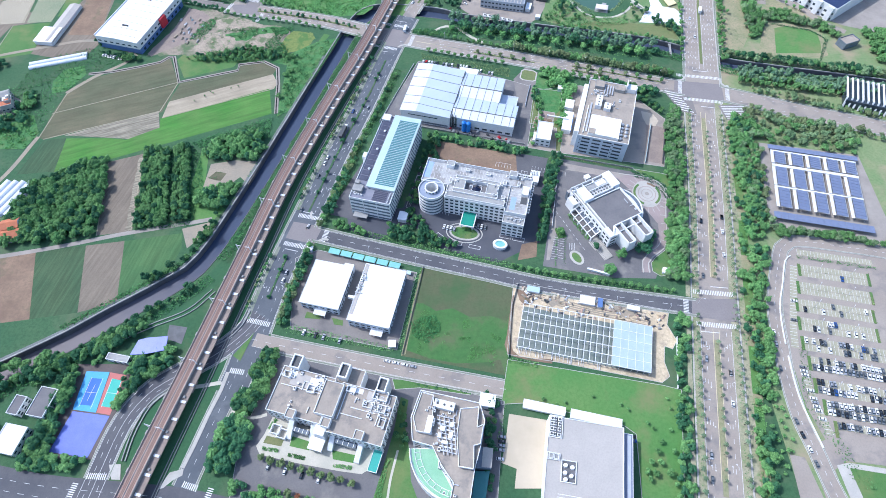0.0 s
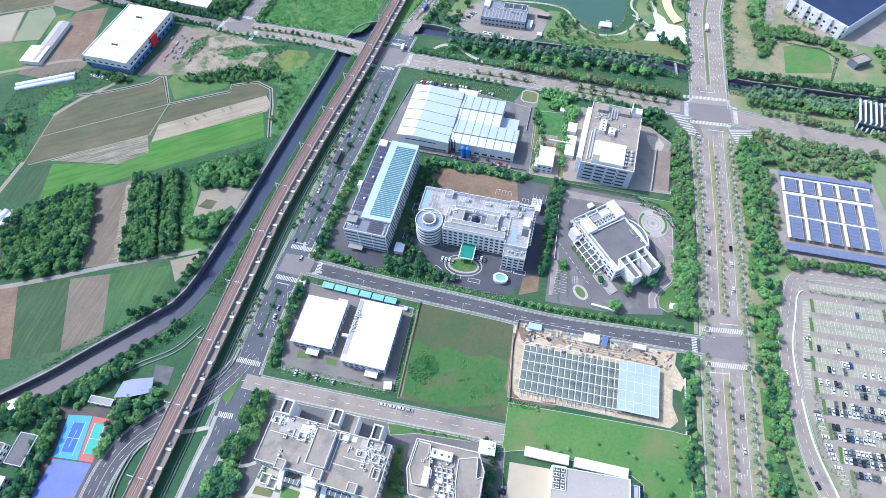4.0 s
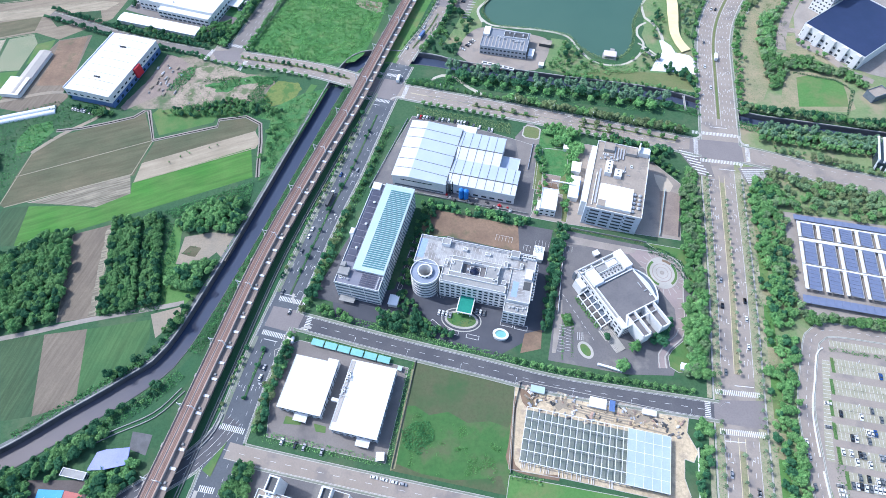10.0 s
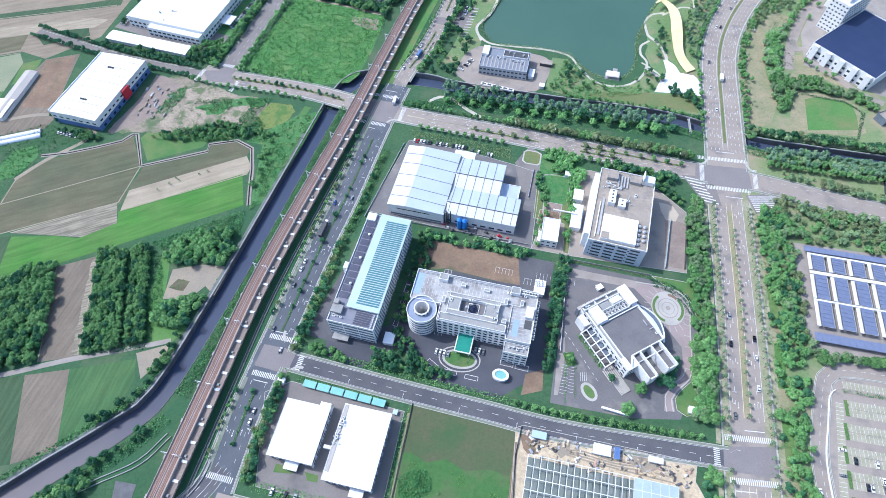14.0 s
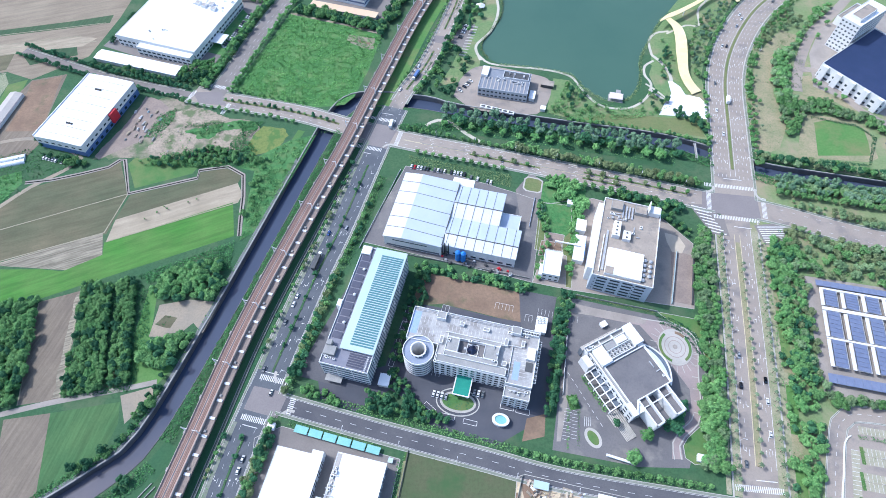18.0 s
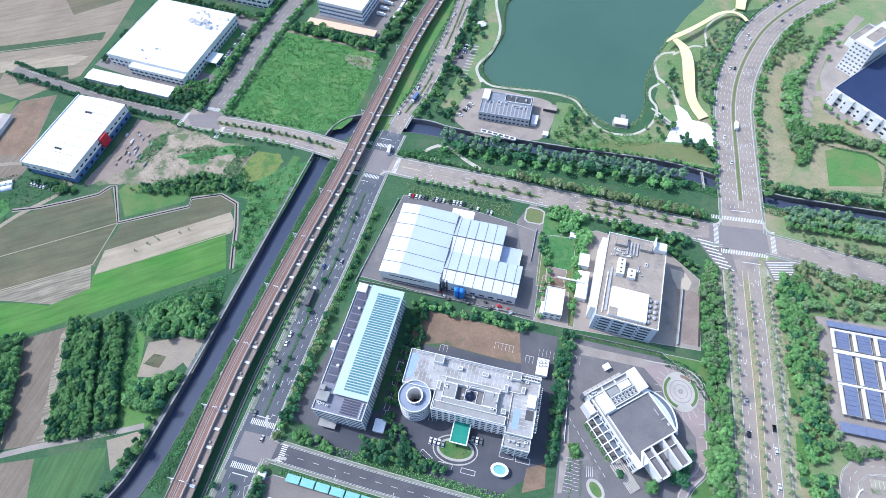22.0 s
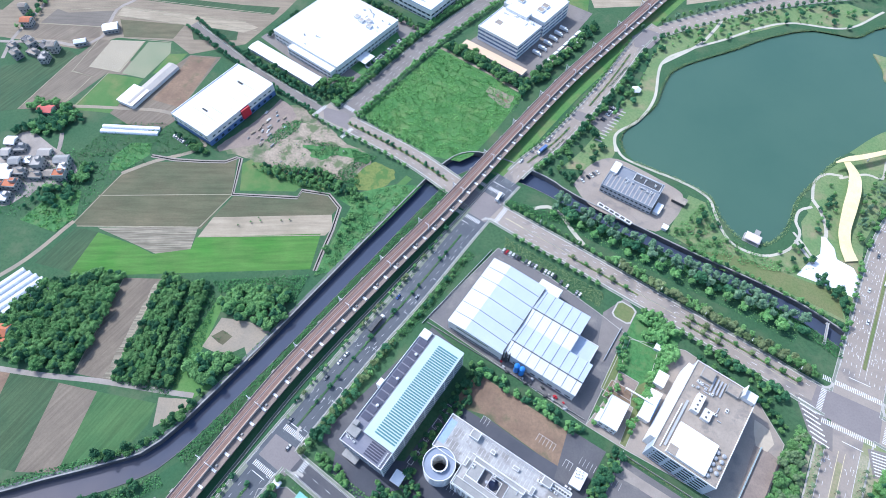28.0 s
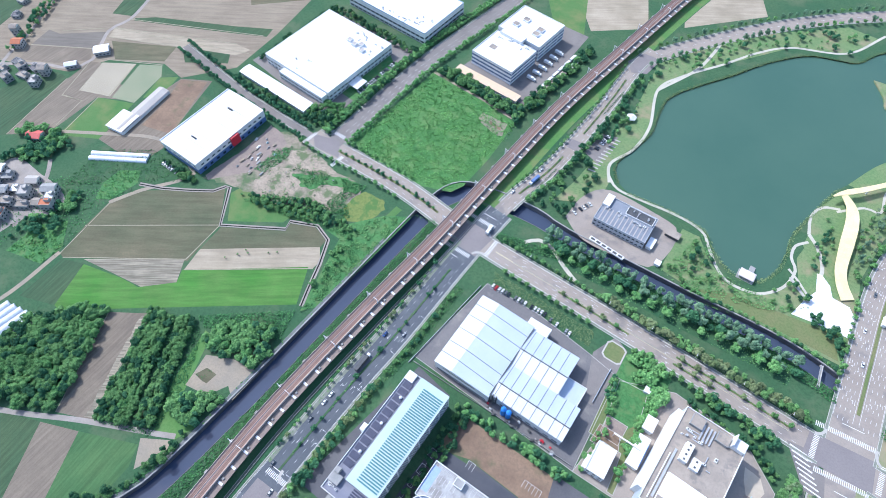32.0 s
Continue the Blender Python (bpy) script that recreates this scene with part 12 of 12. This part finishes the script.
def bay_row(start, length, side, full, ramp=False):
    """One row of marked bays beside a centre line, some of them taken."""
    global nc
    n = int(length / 2.4)
    c = Vector(start) + pu * (length / 2) + pv_ * (side * 2.6)
    put("bay_strip", add_box(geo(), c.x, c.y, 0.02, length, 4.9, 0.05, pa), PAVER, label="strip of worn grass-paver parking bays", category="parking bays", kind="structure")
    for i in range(n + 1):
        p = Vector(start) + pu * (i * 2.4) + pv_ * (side * 2.6)
        add_box(bays, p.x, p.y, 0.072, 0.14, 4.7, 0.012, pa)
        p = p + pu * 1.2
        chance = full * (0.35 + 1.1 * i / n) if ramp else full
        if i < n and i * 2.4 < 44 and cq.random() < chance and nc < 240:
            car(p.x + cq.uniform(-0.15, 0.15), p.y + pv_.y * cq.uniform(-0.4, 0.4), pa + 90 * side + cq.uniform(-2, 2), "parked in a marked bay", "cars in the parking lot", 0.08)
            nc += 1


for k, (start, length, up, down) in enumerate(PAIRS):
    bay_row(start, length, 1, up, 2 < k < 7)
    if k < 8:
        bay_row(start, length, -1, down, k < 5)
    for e, sp in ((-1.0, 2.0), (length + 1.4, 1.8)):
        c = Vector(start) + pu * e
        quad = [tuple(c + pu * (x * sp / 2) + pv_ * y) for x, y in ((-1, -5.2), (1, -5.2), (1, 5.2), (-1, 5.2))]
        put("parking_bed", add_prism(geo(), quad, 0, 0.2), LAWN, label="green planted bed at the end of a bay row", category="bed", kind="structure")
        bushes("bed_shrubs", quad, 1.3, 1.3, 0.4, LEAFYELLOW, "green shrubs in a parking bed", 3)
    c0, c1 = Vector(start), Vector(start) + pu * length
    bushes("parking_hedge", [tuple(c0 - pv_ * 0.4), tuple(c1 - pv_ * 0.5), tuple(c1 + pv_ * 0.5), tuple(c0 + pv_ * 0.5)], 0.12 if k > 1 else 0.35, 0.8, 0.35, LEAFYELLOW, "thin patchy planting between facing bays", 6)
bay_row((258, 222.5), 52, 1, 0.0)
bushes("parking_hedge", [(256, 219.5), (310, 209), (310.5, 211.5), (257, 222)], 1.3, 2.0, 0.45, LEAF, "uneven green hedge along the top row", 5)
for pts, n in ((((249.9, 213.5), (244.5, 197), (239.4, 181.4), (234, 165), (230.2, 150)), 25), (((230.4, 137), (230.2, 123), (230.6, 109.5), (233, 92)), 18)):
    col = curve_pts(pts, 3)
    put("bay_strip", add_strip(geo(), col, -4.4, 0.4, 0.02, 0.068), PAVER, label="strip of grass-paver bays beside a white wall", category="parking bays", kind="structure")
    for i, (p, d, a) in enumerate(along(offset(col, -2.0), 2.6)):
        add_box(bays, p.x, p.y, 0.072, 4.6, 0.2, 0.012, pa)
        if cq.random() < (0.08 if n == 25 else 0.5) and nc < 220:
            car(p.x - 0.3, p.y - 1.3, pa, "parked beside the white wall", "cars in the parking lot", 0.08)
            nc += 1
for pts in (((252.5, 221), (247.5, 217), (240, 199), (232.6, 181.5), (229, 166), (226.9, 151.9)), ((226, 143.7), (224.2, 125), (224.4, 109.5), (228, 84.5))):
    put("parking_wall", add_strip(geo(), curve_pts(pts, 3), 0.2, 0.9, 0, 0.9), WHITE, label="low white wall beside the parking lane", category="wall", kind="structure")
put("bay_marking", bays, PAINT, label="white painted parking bays", category="road marking", kind="structure")
lamp = geo()
add_cyl(lamp, 0, 0, 0, 0.1, 8.5, 8, 0.07)
add_box(lamp, 0.9, 0, 8.3, 2.0, 0.22, 0.16)
lamp_pole, lamp_head = data("pole", lamp, STEEL), data("lamp_head", add_box(geo(), 1.9, 0, 8.2, 0.9, 0.4, 0.2), WHITE)


def street_lamp(x, y, a, group="street lamps"):
    t = thing("street_lamp", x, y, 0, a, "pale steel street lamp on a slender pole", "street lamp", group)
    put("pole", lamp_pole, None, t)
    put("lamp_head", lamp_head, None, t)


for start, length, *_ in PAIRS:
    for i in range(2):
        p = Vector(start) + pu * (10 + i * 22)
        street_lamp(p.x, p.y, pa + 60, "parking lamps")
for line, o, st in ((cut(road_w, 180, 500), 11.2, 34), (road_w2, 8.4, 34), (cutx(road_n, -20, 200), -9.8, 34), (cut(avenue, 60, 370), -11.6, 36), (avenue_n[6:30], -16, 34), (avenue_n[6:30], 16, 34), (road_m, 6.4, 36)):
    for p, d, a in along(offset(line, o), st, 10):
        street_lamp(p.x, p.y, a + (90 if o > 0 else -90))
# cars parked along the lane and in yards
for i in range(14):
    p, d, a = along(offset(cut(road_p, 62, 190)[::-1], -3.4), 8.6, 2)[i] if i < len(along(offset(cut(road_p, 62, 190)[::-1], -3.4), 8.6, 2)) else (None, None, None)
    if p is not None and cq.random() < 0.6:
        car(p.x, p.y, a, "parked beside the lane", "cars beside the lane", 0.18)
ROWS = [((-24, 439.5), (2.7, -0.55), 76, 18, 0.8, "behind the factory"), ((27, 427), (2.6, -0.9), 76, 8, 0.6, "behind the factory"), ((-98, 162), (2.8, -0.7), 76, 10, 0.35, "in the warehouse yard"), ((-2, 249), (2.6, -0.7), 76, 5, 0.5, "before the office"),
        ((24, 249.5), (2.6, -0.65), 76, 5, 0.7, "before the office"), ((-40, 141), (5.8, -1.3), -12.5, 5, 0.6, "along the service street"), ((106, 72), (0.3, 2.6), -8, 9, 0.5, "beside the grey hall"), ((113, 89), (0, 2.7), -8, 2, 1.0, "beside the grey hall"),
        ((-108, 74.6), (2.6, -0.62), 76, 20, 0.3, "in the research car park"), ((31, 76), (0.4, 2.6), -5, 8, 0.8, "beside the sand lot"), ((-72, 282), (0.65, 2.6), 76, 12, 0.3, "beside the long office"), ((20, 528), (2.0, 2.6), -35, 6, 0.7, "by the waterside building"),
        ((-206, 592), (0.8, 2.6), -18, 22, 0.7, "along the plant yard"), ((-222, 556), (-2.6, 0.8), 72, 9, 0.6, "before the white plant"), ((-100, 640), (2.6, -0.8), 72, 14, 0.5, "beside the orange shed"), ((-328, 452), (2.8, -0.8), 74, 9, 0.8, "before the blue warehouse"),
        ((62, 288), (2.6, -0.6), 76, 3, 0.6, "beside the bare lot"), ((76, 250), (0.6, 2.6), -14, 8, 0.3, "in the yard bays"), ((-318, 600), (1.0, 2.7), -18, 20, 0.7, "behind the white plant"), ((20.6, 600), (0.95, 2.6), -18, 9, 0.9, "in the pond car park")]
nr = 0
for (x0, y0), (dx, dy), a, n, full, where in ROWS:
    for i in range(n):
        if cq.random() < full and nr < 130:
            car(x0 + dx * i, y0 + dy * i, a, "parked " + where, "cars " + where, 0.17)
            nr += 1
# traffic standing on the roads
for line, o, n, flip in ((cut(avenue, 60, 160), -7.5, 3, 180), (cut(avenue, 60, 160), 7.5, 4, 0), (cut(avenue, 200, 370), -7.5, 4, 180), (cut(avenue, 200, 370), 8, 4, 0), (avenue_n[7:], -9, 6, 180), (avenue_n[7:], -5, 5, 180), (avenue_n[7:], 6, 6, 0),
                         (cut(road_w, 190, 440), -5.5, 5, 180), (cut(road_w, 190, 440), 5.5, 5, 0), (cut(road_w, 520, 700), -5, 3, 180), (cutx(road_n, 0, 190), -4, 5, 180), (cutx(road_n, 0, 190), 4, 4, 0), (cutx(road_m, -60, 150), -2.4, 2, 180), (cutx(road_m, -60, 150), 2.4, 2, 0)):
    spots_ = along(offset(line, o), 7)
    for i in range(n):
        p, d, a = spots_[cq.randrange(len(spots_))]
        if nr < 165:
            car(p.x, p.y, a + flip, "driving in its lane", "cars on the roads", 0.2)
            nr += 1
for x, y, a, lb, w in ((-88, 348, 75, "long dark lorry on the railway road", 13), (-20, 548, 245, "blue lorry on the railway road", 9), (-40, 486, 80, "white lorry at the junction", 7), (256, 512, 75, "white lorry on the avenue", 7)):
    t = thing("lorry", x, y, 0.2, a, lb, "lorry")
    part("cargo_box", add_box(geo(), -1, 0, 0.9, w, 2.5, 2.9), WHITE if "white" in lb else (BLUEWALL if "blue" in lb else DARKSTEEL), t)
    part("cab", add_box(geo(), w / 2 + 0.4, 0, 0.5, 2.0, 2.4, 2.5, 0, 0.94), WHITE, t)
    for sx in (w / 2, -w / 2 + 1, -w / 2 + 2.3):
        for sy in (-1.1, 1.1):
            put("wheel", TYRE_ME, None, t).matrix_basis = pose(sx, sy, 0.45)
